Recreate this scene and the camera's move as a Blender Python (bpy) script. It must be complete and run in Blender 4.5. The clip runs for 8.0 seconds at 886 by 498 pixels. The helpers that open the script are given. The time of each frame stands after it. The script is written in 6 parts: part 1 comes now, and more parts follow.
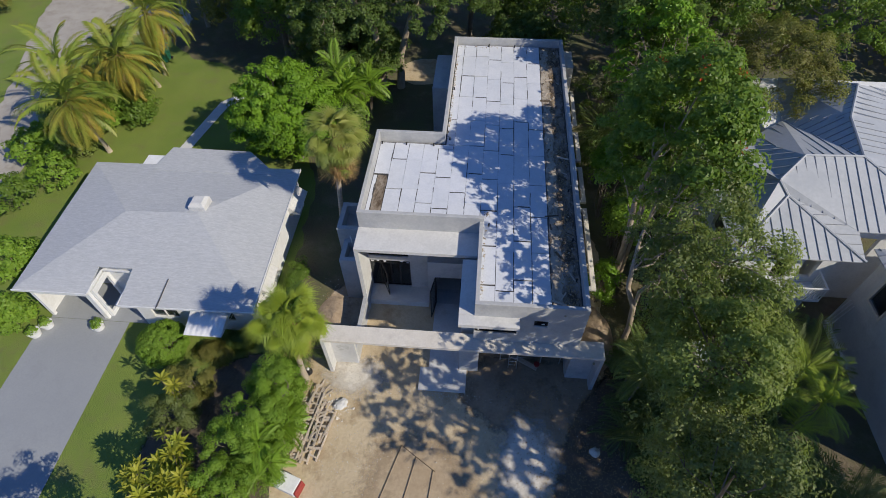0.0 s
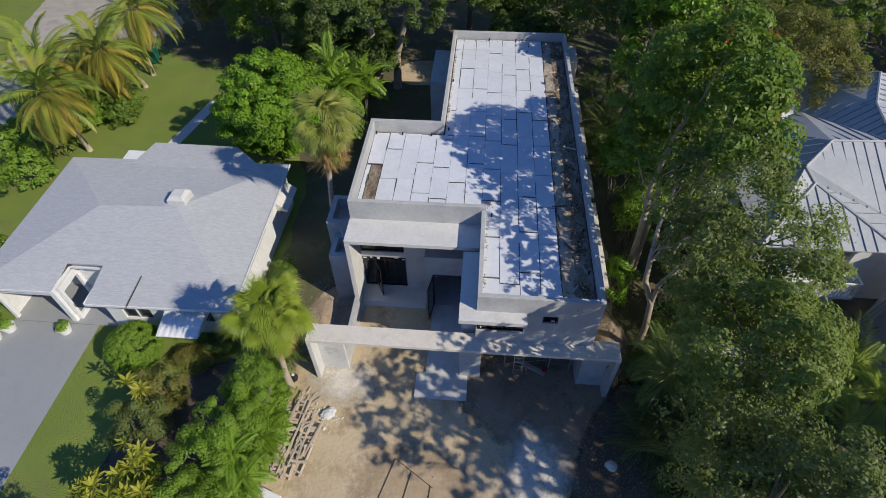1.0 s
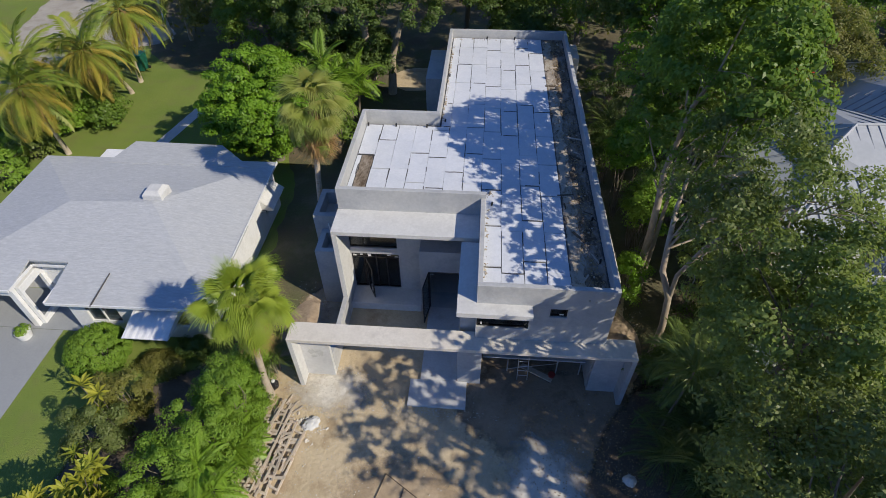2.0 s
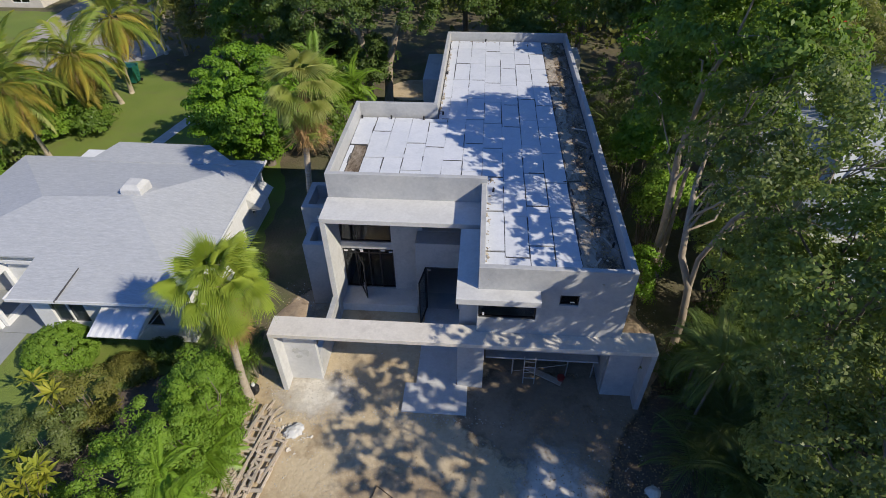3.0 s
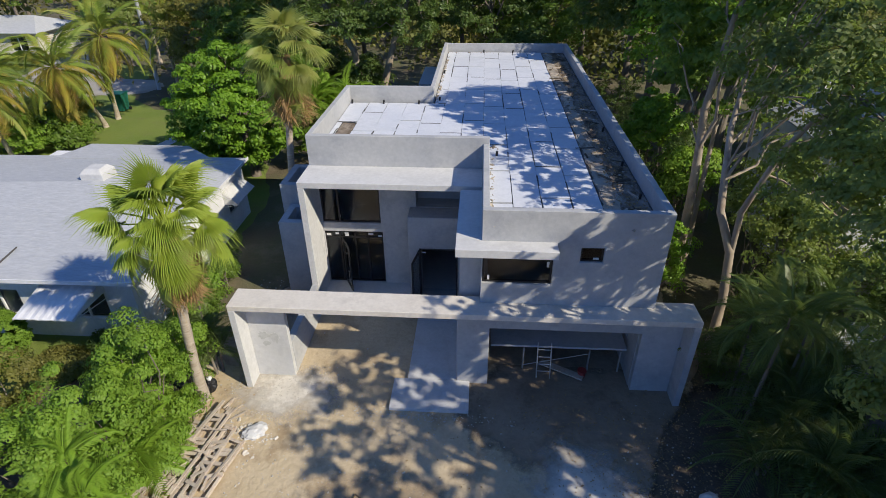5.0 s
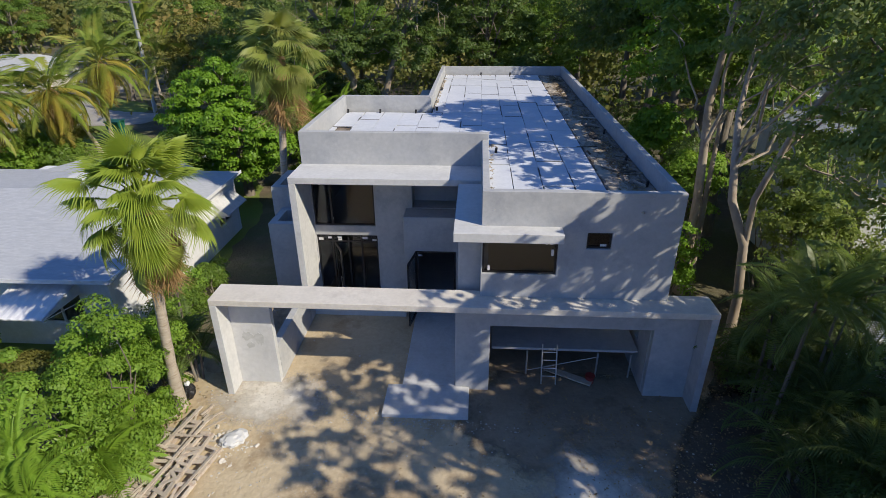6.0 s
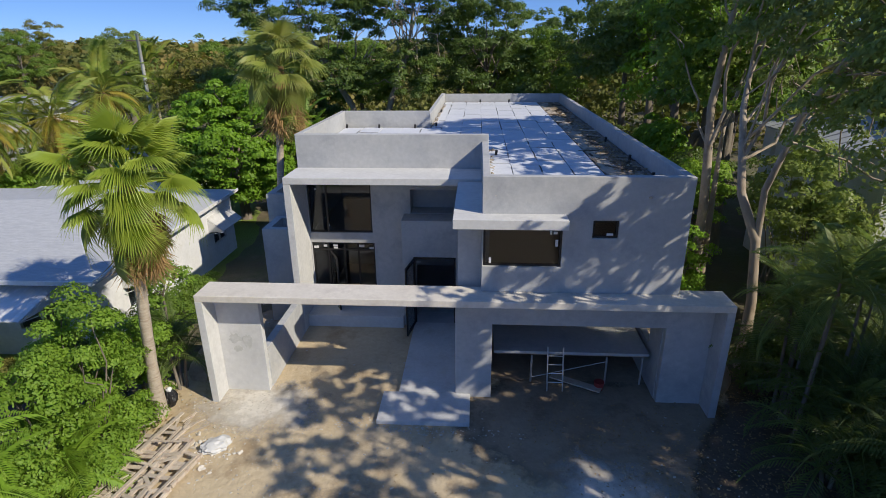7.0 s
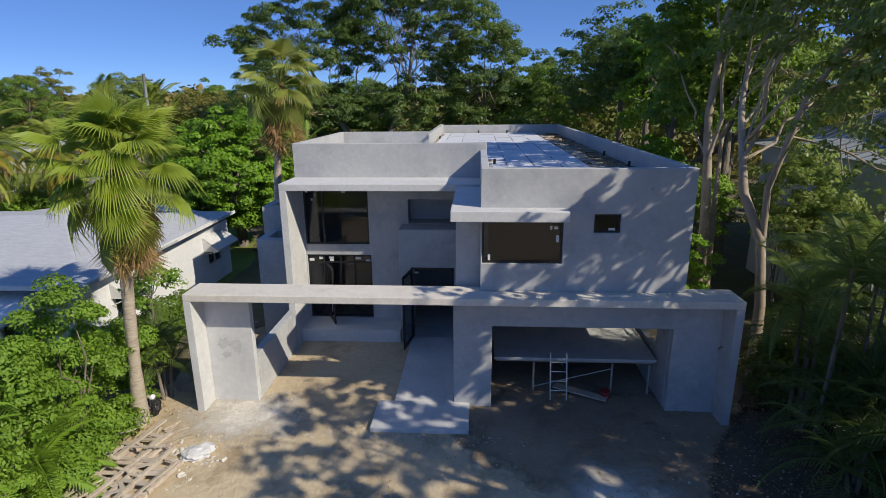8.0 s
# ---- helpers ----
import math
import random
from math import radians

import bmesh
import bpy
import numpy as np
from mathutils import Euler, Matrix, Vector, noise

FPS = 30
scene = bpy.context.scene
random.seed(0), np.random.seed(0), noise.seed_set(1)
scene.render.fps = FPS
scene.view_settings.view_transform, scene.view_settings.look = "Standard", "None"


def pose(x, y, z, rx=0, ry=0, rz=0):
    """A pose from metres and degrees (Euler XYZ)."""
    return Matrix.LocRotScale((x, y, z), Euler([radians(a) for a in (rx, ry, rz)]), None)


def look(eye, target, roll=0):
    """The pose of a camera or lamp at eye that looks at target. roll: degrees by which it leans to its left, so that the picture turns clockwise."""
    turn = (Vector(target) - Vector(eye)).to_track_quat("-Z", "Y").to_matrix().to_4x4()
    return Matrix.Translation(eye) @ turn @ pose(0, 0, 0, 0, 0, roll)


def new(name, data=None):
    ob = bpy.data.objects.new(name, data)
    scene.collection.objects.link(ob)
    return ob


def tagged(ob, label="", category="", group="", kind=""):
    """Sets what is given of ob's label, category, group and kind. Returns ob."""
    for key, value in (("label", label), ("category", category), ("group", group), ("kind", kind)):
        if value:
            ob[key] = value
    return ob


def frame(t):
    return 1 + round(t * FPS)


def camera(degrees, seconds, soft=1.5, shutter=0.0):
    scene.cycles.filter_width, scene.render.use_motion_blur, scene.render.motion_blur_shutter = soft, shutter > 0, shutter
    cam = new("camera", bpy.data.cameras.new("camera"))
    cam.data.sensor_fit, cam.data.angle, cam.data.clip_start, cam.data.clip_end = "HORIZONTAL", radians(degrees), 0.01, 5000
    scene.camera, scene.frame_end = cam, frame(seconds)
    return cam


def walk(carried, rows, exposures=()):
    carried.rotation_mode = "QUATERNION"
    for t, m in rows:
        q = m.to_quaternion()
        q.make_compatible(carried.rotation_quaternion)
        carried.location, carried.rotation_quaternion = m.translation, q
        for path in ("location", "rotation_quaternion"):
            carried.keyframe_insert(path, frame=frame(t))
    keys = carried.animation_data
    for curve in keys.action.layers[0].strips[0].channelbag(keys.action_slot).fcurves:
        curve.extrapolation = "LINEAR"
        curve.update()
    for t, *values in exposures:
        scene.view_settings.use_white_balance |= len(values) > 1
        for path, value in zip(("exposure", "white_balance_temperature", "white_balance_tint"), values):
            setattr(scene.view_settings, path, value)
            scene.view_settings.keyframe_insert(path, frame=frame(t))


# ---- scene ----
cam = camera(78.4, 8.0, soft=0.55)
PATH = [
    (0, (0.408, -0.518, 26.631), (0.281, 0.751, 25.09), -1.2),
    (0.5, (0.367, -0.289, 25.284), (0.241, 1.011, 23.769), -1.0),
    (1, (0.279, -0.254, 23.794), (0.157, 1.089, 22.317), -0.8),
    (1.5, (0.305, -0.093, 22.357), (0.185, 1.292, 20.919), -0.7),
    (3, (0.295, -0.076, 18.17), (0.175, 1.454, 16.887), -0.6),
    (3.5, (0.299, -0.037, 16.861), (0.178, 1.534, 15.629), -0.6),
    (4, (0.267, -0.027, 15.502), (0.147, 1.59, 14.331), -0.5),
    (4.5, (0.284, 0.006, 14.264), (0.161, 1.666, 13.154), -0.6),
    (6, (0.264, 0.026, 11.195), (0.147, 1.817, 10.313), -0.4),
    (6.5, (0.275, 0.038, 10.333), (0.158, 1.869, 9.536), -0.5),
    (7, (0.291, 0.02, 9.491), (0.169, 1.886, 8.78), -0.5),
    (7.5, (0.3, -0.023, 8.754), (0.179, 1.873, 8.127), -0.5),
    (8, (0.327, -0.039, 8.05), (0.205, 1.885, 7.518), -0.5),
]
walk(cam, [(t, look(eye, target, roll)) for t, eye, target, roll in PATH], exposures=[(0.0, -0.08), (3.0, 0.04), (5.0, 0.12), (8.0, 0.02)])

# ---- world and sun ----
SUN_WAY = Vector((1.15, -0.635, 1.0)).normalized()
world = bpy.data.worlds.new("daylight")
scene.world = world
world.use_nodes = True
wn = world.node_tree
sky = wn.nodes.new("ShaderNodeTexSky")
sky.sky_type = "NISHITA"
sky.sun_disc = False
sky.sun_elevation = math.asin(SUN_WAY.z)
sky.sun_rotation = math.atan2(SUN_WAY.x, SUN_WAY.y)
sky.altitude = 1200
sky.air_density, sky.dust_density, sky.ozone_density = 0.6, 0.0, 3.0
bg = wn.nodes["Background"]
bg.inputs["Strength"].default_value = 0.128
tint = wn.nodes.new("ShaderNodeMix")
tint.data_type, tint.blend_type = "RGBA", "MULTIPLY"
tint.inputs[0].default_value = 1.0
tint.inputs[7].default_value = (0.64, 0.79, 1.06, 1)
wn.links.new(sky.outputs[0], tint.inputs[6])
even = wn.nodes.new("ShaderNodeMix")
even.data_type = "RGBA"
even.inputs[0].default_value = 0.5
even.inputs[7].default_value = (0.78, 1.80, 4.70, 1)
wn.links.new(tint.outputs[2], even.inputs[6])
wn.links.new(even.outputs[2], bg.inputs["Color"])
sun_data = bpy.data.lights.new("sun", "SUN")
sun_data.energy, sun_data.angle, sun_data.color = 4.6, radians(0.55), (1.0, 0.91, 0.755)
sun = new("sun", sun_data)
sun.matrix_world = look(SUN_WAY * 60, (0, 0, 0))


# ---- materials ----
def mixed(nt, a, b, fac):
    m = nt.nodes.new("ShaderNodeMix")
    m.data_type = "RGBA"
    for sock, v in ((m.inputs[6], a), (m.inputs[7], b)):
        if isinstance(v, tuple):
            sock.default_value = (*v, 1)
        else:
            nt.links.new(v, sock)
    if isinstance(fac, (int, float)):
        m.inputs[0].default_value = fac
    else:
        nt.links.new(fac, m.inputs[0])
    return m.outputs[2]


def noise_fac(nt, scale, lo=0.35, hi=0.65, detail=5, stretch=(1, 1, 1), rough=0.6):
    geo = nt.nodes.new("ShaderNodeNewGeometry")
    mp = nt.nodes.new("ShaderNodeMapping")
    mp.inputs["Scale"].default_value = stretch
    n = nt.nodes.new("ShaderNodeTexNoise")
    n.inputs["Scale"].default_value, n.inputs["Detail"].default_value = scale, detail
    n.inputs["Roughness"].default_value = rough
    r = nt.nodes.new("ShaderNodeMapRange")
    r.inputs["From Min"].default_value, r.inputs["From Max"].default_value = lo, hi
    nt.links.new(geo.outputs["Position"], mp.inputs["Vector"])
    nt.links.new(mp.outputs[0], n.inputs["Vector"])
    nt.links.new(n.outputs["Fac"], r.inputs["Value"])
    return r.outputs[0]


def bumped(nt, bsdf, height, strength, distance):
    b = nt.nodes.new("ShaderNodeBump")
    b.inputs["Strength"].default_value, b.inputs["Distance"].default_value = strength, distance
    nt.links.new(height, b.inputs["Height"])
    nt.links.new(b.outputs[0], bsdf.inputs["Normal"])


def surface(name, base, alt, dirt=None, rough=0.85, big=0.5, fine=9.0, bump=0.3, depth=0.01, metal=0.0, stretch=(1, 1, 1), per_piece=0.0, dirt_lo=0.5, dirt_hi=0.75):
    """Two-scale mottled surface: base and alt by large patches, grain by fine noise, dirt in blots."""
    m = bpy.data.materials.new(name)
    m.use_nodes = True
    nt = m.node_tree
    bsdf = nt.nodes["Principled BSDF"]
    c = mixed(nt, base, alt, noise_fac(nt, big, stretch=stretch))
    grain = noise_fac(nt, fine, 0.3, 0.7, stretch=stretch)
    dark = tuple(v * 0.78 for v in base)
    g = nt.nodes.new("ShaderNodeMath")
    g.operation = "MULTIPLY"
    g.inputs[1].default_value = 0.45
    nt.links.new(grain, g.inputs[0])
    c = mixed(nt, c, dark, g.outputs[0])
    if dirt:
        c = mixed(nt, c, dirt, noise_fac(nt, big * 2.3, dirt_lo, dirt_hi, 8, stretch, 0.7))
    if per_piece:
        info = nt.nodes.new("ShaderNodeObjectInfo")
        s = nt.nodes.new("ShaderNodeMath")
        s.operation = "MULTIPLY"
        s.inputs[1].default_value = per_piece
        nt.links.new(info.outputs["Random"], s.inputs[0])
        c = mixed(nt, c, tuple(v * 0.55 for v in alt), s.outputs[0])
    nt.links.new(c, bsdf.inputs["Base Color"])
    bsdf.inputs["Roughness"].default_value, bsdf.inputs["Metallic"].default_value = rough, metal
    if bump:
        bumped(nt, bsdf, grain, bump, depth)
    return m


def leafy(name, c1, c2, c3, through_light=0.35, rough=0.5, patch=0.6):
    """Leaves: three tints by leaf and by patch, part of the light shining through."""
    m = bpy.data.materials.new(name)
    m.use_nodes = True
    nt = m.node_tree
    bsdf = nt.nodes["Principled BSDF"]
    geo = nt.nodes.new("ShaderNodeNewGeometry")
    c = mixed(nt, c1, c2, geo.outputs["Random Per Island"])
    c = mixed(nt, c, c3, noise_fac(nt, patch, 0.45, 0.75))
    nt.links.new(c, bsdf.inputs["Base Color"])
    bsdf.inputs["Roughness"].default_value = rough
    bsdf.inputs["Specular IOR Level"].default_value = 0.35
    tr = nt.nodes.new("ShaderNodeBsdfTranslucent")
    warm = mixed(nt, c, (0.30, 0.42, 0.03), 0.35)
    nt.links.new(warm, tr.inputs["Color"])
    mx = nt.nodes.new("ShaderNodeMixShader")
    mx.inputs[0].default_value = through_light
    nt.links.new(bsdf.outputs[0], mx.inputs[1])
    nt.links.new(tr.outputs[0], mx.inputs[2])
    nt.links.new(mx.outputs[0], nt.nodes["Material Output"].inputs["Surface"])
    return m


def glass_pane(name, tint=(0.16, 0.18, 0.20)):
    m = bpy.data.materials.new(name)
    m.use_nodes = True
    b = m.node_tree.nodes["Principled BSDF"]
    b.inputs["Base Color"].default_value = (*tint, 1)
    b.inputs["Transmission Weight"].default_value = 1.0
    b.inputs["Roughness"].default_value = 0.02
    b.inputs["IOR"].default_value = 1.45
    return m


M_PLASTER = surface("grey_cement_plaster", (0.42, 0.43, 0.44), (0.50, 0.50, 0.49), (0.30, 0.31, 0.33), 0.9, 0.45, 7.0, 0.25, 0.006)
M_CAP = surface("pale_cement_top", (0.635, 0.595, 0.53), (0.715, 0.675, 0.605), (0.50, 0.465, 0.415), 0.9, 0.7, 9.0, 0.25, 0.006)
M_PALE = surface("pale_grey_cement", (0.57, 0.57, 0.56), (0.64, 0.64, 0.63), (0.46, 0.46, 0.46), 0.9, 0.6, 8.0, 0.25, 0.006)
M_INNER = surface("bare_inner_wall", (0.50, 0.49, 0.47), (0.58, 0.57, 0.54), None, 0.95, 0.6, 6.0, 0.2)
M_BOARD = surface("white_insulation_board", (0.62, 0.65, 0.71), (0.69, 0.71, 0.76), (0.52, 0.55, 0.61), 0.75, 0.8, 12.0, 0.08, 0.003, per_piece=0.10)
M_MEMBRANE = surface("dark_roof_membrane", (0.065, 0.062, 0.065), (0.10, 0.095, 0.09), None, 0.8, 1.0, 8.0, 0.3)
M_ROOFDIRT = surface("leaf_stained_roof_edge", (0.27, 0.22, 0.17), (0.37, 0.33, 0.285), (0.085, 0.058, 0.036), 0.95, 0.9, 10.0, 0.4, 0.012, stretch=(1.6, 0.6, 1), dirt_lo=0.40, dirt_hi=0.60)
M_ROOFDUST = surface("pale_roof_dust", (0.38, 0.33, 0.265), (0.47, 0.42, 0.345), (0.17, 0.125, 0.085), 0.95, 1.1, 9.0, 0.4, 0.01, stretch=(1.5, 0.7, 1), dirt_lo=0.5, dirt_hi=0.66)
M_CONCRETE = surface("poured_concrete_walk", (0.55, 0.555, 0.56), (0.62, 0.62, 0.615), (0.44, 0.43, 0.41), 0.9, 0.8, 10.0, 0.2)
M_DIRT = surface("sandy_building_soil", (0.49, 0.39, 0.25), (0.60, 0.50, 0.345), (0.35, 0.262, 0.16), 0.95, 0.35, 6.0, 0.65, 0.025, dirt_lo=0.50, dirt_hi=0.68)
M_TAN = surface("tan_levelled_soil", (0.40, 0.305, 0.195), (0.49, 0.385, 0.26), (0.29, 0.215, 0.14), 0.95, 0.6, 7.0, 0.4, 0.012)
M_CLAY = surface("brown_dug_soil", (0.36, 0.27, 0.185), (0.46, 0.355, 0.25), (0.20, 0.145, 0.10), 0.95, 1.1, 7.0, 0.6, 0.03)
# leaf litter brown, which also paints the shade between the garden shrubs
M_LITTER_SHADE = surface("brown_litter_and_shade", (0.105, 0.082, 0.06), (0.15, 0.118, 0.085), (0.06, 0.046, 0.034), 0.95, 0.7, 8.0, 0.6, 0.025)
M_TRAMPLED = surface("trampled_brown_soil", (0.25, 0.195, 0.135), (0.35, 0.28, 0.20), (0.15, 0.112, 0.075), 0.95, 0.5, 6.0, 0.5, 0.018)
M_MARL = surface("pale_limestone_marl", (0.60, 0.565, 0.50), (0.70, 0.665, 0.60), (0.43, 0.375, 0.30), 0.95, 1.4, 8.0, 0.5, 0.015)
M_EARTH = surface("leaf_litter_earth", (0.125, 0.10, 0.065), (0.11, 0.13, 0.05), (0.20, 0.16, 0.105), 0.95, 0.3, 7.0, 0.8, 0.04)
M_LAWN = surface("mown_lawn", (0.148, 0.215, 0.032), (0.20, 0.255, 0.047), (0.17, 0.165, 0.06), 0.9, 0.25, 14.0, 0.8, 0.03)
M_DRIVE = surface("grey_painted_driveway", (0.285, 0.30, 0.315), (0.315, 0.33, 0.342), (0.24, 0.25, 0.262), 0.8, 0.25, 14.0, 0.1, 0.003, dirt_lo=0.55, dirt_hi=0.8)
M_LANE = surface("pale_gravel_lane", (0.36, 0.33, 0.29), (0.44, 0.41, 0.36), (0.26, 0.23, 0.19), 0.95, 0.4, 9.0, 0.5, 0.02)
M_SHINGLE = surface("pale_grey_shingle", (0.43, 0.445, 0.465), (0.53, 0.545, 0.56), (0.375, 0.385, 0.40), 0.9, 2.2, 5.0, 0.6, 0.018, stretch=(1, 4.5, 1))
M_WHITE = surface("white_house_paint", (0.74, 0.75, 0.76), (0.80, 0.80, 0.80), (0.62, 0.62, 0.60), 0.7, 0.6, 8.0, 0.1)
M_METAL_ROOF = surface("pale_standing_seam_metal", (0.40, 0.42, 0.445), (0.45, 0.465, 0.485), (0.34, 0.36, 0.385), 0.6, 0.4, 5.0, 0.05)
M_SEAM = surface("seam_rib_metal", (0.26, 0.275, 0.30), (0.31, 0.33, 0.35), None, 0.55, 0.6, 6.0, 0.05)
M_BLACK = surface("black_aluminium", (0.018, 0.018, 0.02), (0.026, 0.026, 0.028), None, 0.45, 1.0, 6.0, 0.05, metal=0.2)
M_STICKER = surface("white_paper_label", (0.75, 0.75, 0.75), (0.7, 0.7, 0.7), None, 0.7, 4.0, 20.0, 0.0)
M_WOOD = surface("weathered_timber", (0.56, 0.475, 0.38), (0.66, 0.575, 0.47), (0.33, 0.20, 0.135), 0.9, 2.5, 14.0, 0.4, 0.006, per_piece=0.85)
M_STEEL = surface("galvanised_steel", (0.5, 0.5, 0.5), (0.6, 0.6, 0.6), None, 0.45, 3.0, 12.0, 0.1, metal=0.7)
M_RED = surface("red_plastic", (0.30, 0.035, 0.03), (0.36, 0.05, 0.04), None, 0.6, 3.0, 12.0, 0.05)
M_GREEN = surface("green_plastic", (0.02, 0.17, 0.12), (0.03, 0.2, 0.14), None, 0.5, 2.0, 9.0, 0.05)
M_SMUDGE = surface("grey_cement_smudge", (0.455, 0.46, 0.44), (0.545, 0.545, 0.53), None, 0.95, 5.0, 14.0, 0.1)
M_STONE = surface("broken_limestone", (0.48, 0.45, 0.39), (0.56, 0.53, 0.47), (0.34, 0.30, 0.25), 0.95, 2.0, 9.0, 0.5, 0.01)
M_DARKLINE = surface("dark_wet_timber", (0.085, 0.062, 0.042), (0.13, 0.10, 0.07), None, 0.9, 2.0, 9.0, 0.2)
M_BARK = surface("grey_brown_bark", (0.17, 0.14, 0.11), (0.25, 0.22, 0.18), (0.10, 0.08, 0.06), 0.95, 1.6, 8.0, 0.7, 0.03, stretch=(1, 1, 0.3))
M_GUM = surface("pale_peeling_bark", (0.35, 0.28, 0.205), (0.445, 0.38, 0.305), (0.18, 0.125, 0.085), 0.85, 1.3, 6.0, 0.4, 0.02, stretch=(1, 1, 0.35))
M_PALMBARK = surface("ringed_palm_bark", (0.43, 0.365, 0.285), (0.52, 0.45, 0.36), (0.27, 0.20, 0.14), 0.95, 2.0, 9.0, 0.6, 0.02, stretch=(0.6, 0.6, 3.0))
M_DEADFROND = leafy("dry_brown_frond", (0.390, 0.240, 0.105), (0.510, 0.345, 0.165), (0.270, 0.150, 0.075), 0.2, 0.8)
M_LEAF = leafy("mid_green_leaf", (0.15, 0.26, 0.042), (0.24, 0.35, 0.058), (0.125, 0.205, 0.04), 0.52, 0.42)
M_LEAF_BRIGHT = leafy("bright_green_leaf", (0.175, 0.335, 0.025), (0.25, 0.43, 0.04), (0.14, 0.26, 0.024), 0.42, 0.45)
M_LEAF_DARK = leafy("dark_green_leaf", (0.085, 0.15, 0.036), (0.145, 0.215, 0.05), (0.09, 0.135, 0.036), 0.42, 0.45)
M_LEAF_GUM = leafy("grey_green_leaf", (0.23, 0.305, 0.085), (0.34, 0.41, 0.125), (0.32, 0.365, 0.105), 0.58, 0.4)
M_LEAF_OLIVE = leafy("olive_yellow_leaf", (0.19, 0.205, 0.048), (0.265, 0.26, 0.068), (0.18, 0.155, 0.045), 0.42, 0.5)
M_LEAF_SHRUB = leafy("fresh_shrub_leaf", (0.18, 0.33, 0.038), (0.295, 0.445, 0.058), (0.165, 0.28, 0.038), 0.45, 0.55)
M_LEAF_SAGE = leafy("grey_sage_leaf", (0.16, 0.21, 0.07), (0.25, 0.305, 0.10), (0.20, 0.225, 0.08), 0.52, 0.42)
M_FAN = leafy("yellow_green_fan_frond", (0.315, 0.415, 0.055), (0.39, 0.46, 0.065), (0.24, 0.35, 0.045), 0.4, 0.45)
M_FAN_DULL = leafy("dull_green_fan_frond", (0.29, 0.36, 0.075), (0.37, 0.42, 0.1), (0.42, 0.38, 0.12), 0.42, 0.45)
M_PINNATE = leafy("green_feather_frond", (0.2, 0.29, 0.045), (0.28, 0.345, 0.06), (0.39, 0.34, 0.07), 0.38, 0.45)
# feather frond green lowered so that understory shade is in the colour
M_PINNATE_SHADE = leafy("shade_dark_feather_frond", (0.10, 0.15, 0.048), (0.15, 0.20, 0.062), (0.13, 0.15, 0.055), 0.42, 0.42)
M_PINNATE_GOLD = leafy("golden_feather_frond", (0.392, 0.336, 0.056), (0.462, 0.336, 0.070), (0.280, 0.294, 0.056), 0.35, 0.5)
M_PINNATE_FRESH = leafy("fresh_feather_frond", (0.2, 0.35, 0.035), (0.27, 0.42, 0.05), (0.17, 0.28, 0.034), 0.42, 0.42)
M_PINNATE_MID = leafy("mid_green_feather_frond", (0.185, 0.265, 0.075), (0.25, 0.33, 0.10), (0.235, 0.26, 0.08), 0.48, 0.33)
M_CROTON = leafy("yellow_green_croton_leaf", (0.32, 0.36, 0.04), (0.42, 0.40, 0.05), (0.22, 0.30, 0.035), 0.35, 0.5)
M_FLOWER = leafy("red_blossom", (0.5, 0.05, 0.02), (0.6, 0.09, 0.02), (0.45, 0.04, 0.02), 0.2)
M_GLASS = glass_pane("dark_window_glass", (0.34, 0.39, 0.43))


def thinning(base, lo=0.86, hi=1.2):
    """A copy of a soil that breaks up into ragged blots where its cover thins out."""
    m = base.copy()
    m.name = base.name + "_thinning"
    nt = m.node_tree
    bsdf, out = nt.nodes["Principled BSDF"], nt.nodes["Material Output"]
    at = nt.nodes.new("ShaderNodeAttribute")
    at.attribute_name = "cover"
    grain = noise_fac(nt, 1.5, 0.0, 1.0, 9, (1, 1, 1), 0.65)
    s = nt.nodes.new("ShaderNodeMath")
    s.operation = "MULTIPLY_ADD"
    s.inputs[1].default_value = 1.1
    nt.links.new(grain, s.inputs[0])
    nt.links.new(at.outputs["Fac"], s.inputs[2])
    r = nt.nodes.new("ShaderNodeMapRange")
    r.inputs["From Min"].default_value, r.inputs["From Max"].default_value = lo, hi
    nt.links.new(s.outputs[0], r.inputs["Value"])
    clear = nt.nodes.new("ShaderNodeBsdfTransparent")
    mx = nt.nodes.new("ShaderNodeMixShader")
    nt.links.new(r.outputs[0], mx.inputs[0])
    nt.links.new(clear.outputs[0], mx.inputs[1])
    nt.links.new(bsdf.outputs[0], mx.inputs[2])
    nt.links.new(mx.outputs[0], out.inputs["Surface"])
    return m


M_LITTER_SHADE_THIN, M_TRAMPLED_THIN, M_MARL_THIN, M_CLAY_THIN, M_TAN_THIN = thinning(M_LITTER_SHADE), thinning(M_TRAMPLED), thinning(M_MARL, 0.86, 1.45), thinning(M_CLAY), thinning(M_TAN, 0.8, 1.5)


# ---- mesh helpers ----
def mesh_from(name, verts, faces, smooth=False):
    me = bpy.data.meshes.new(name)
    me.from_pydata(verts, [], faces)
    if smooth:
        me.polygons.foreach_set("use_smooth", [True] * len(me.polygons))
    me.update()
    return me


def put(name, me, material, parent=None, label="", m=None):
    ob = new(name, me)
    if material and not me.materials:
        me.materials.append(material)
    if parent is not None:
        ob.parent = parent
    if m is not None:
        ob.matrix_basis = m
    if label:
        ob["label"] = label
    return ob


def part(name, bm, material, parent, label=""):
    me = bpy.data.meshes.new(name)
    bmesh.ops.recalc_face_normals(bm, faces=bm.faces)
    bm.to_mesh(me)
    bm.free()
    return put(name, me, material, parent, label)


def thing(name, x, y, z, label, category, group="", kind=""):
    e = new(name)
    e.location = (x, y, z)
    e.empty_display_size = 0.2
    return tagged(e, label, category, group, kind)


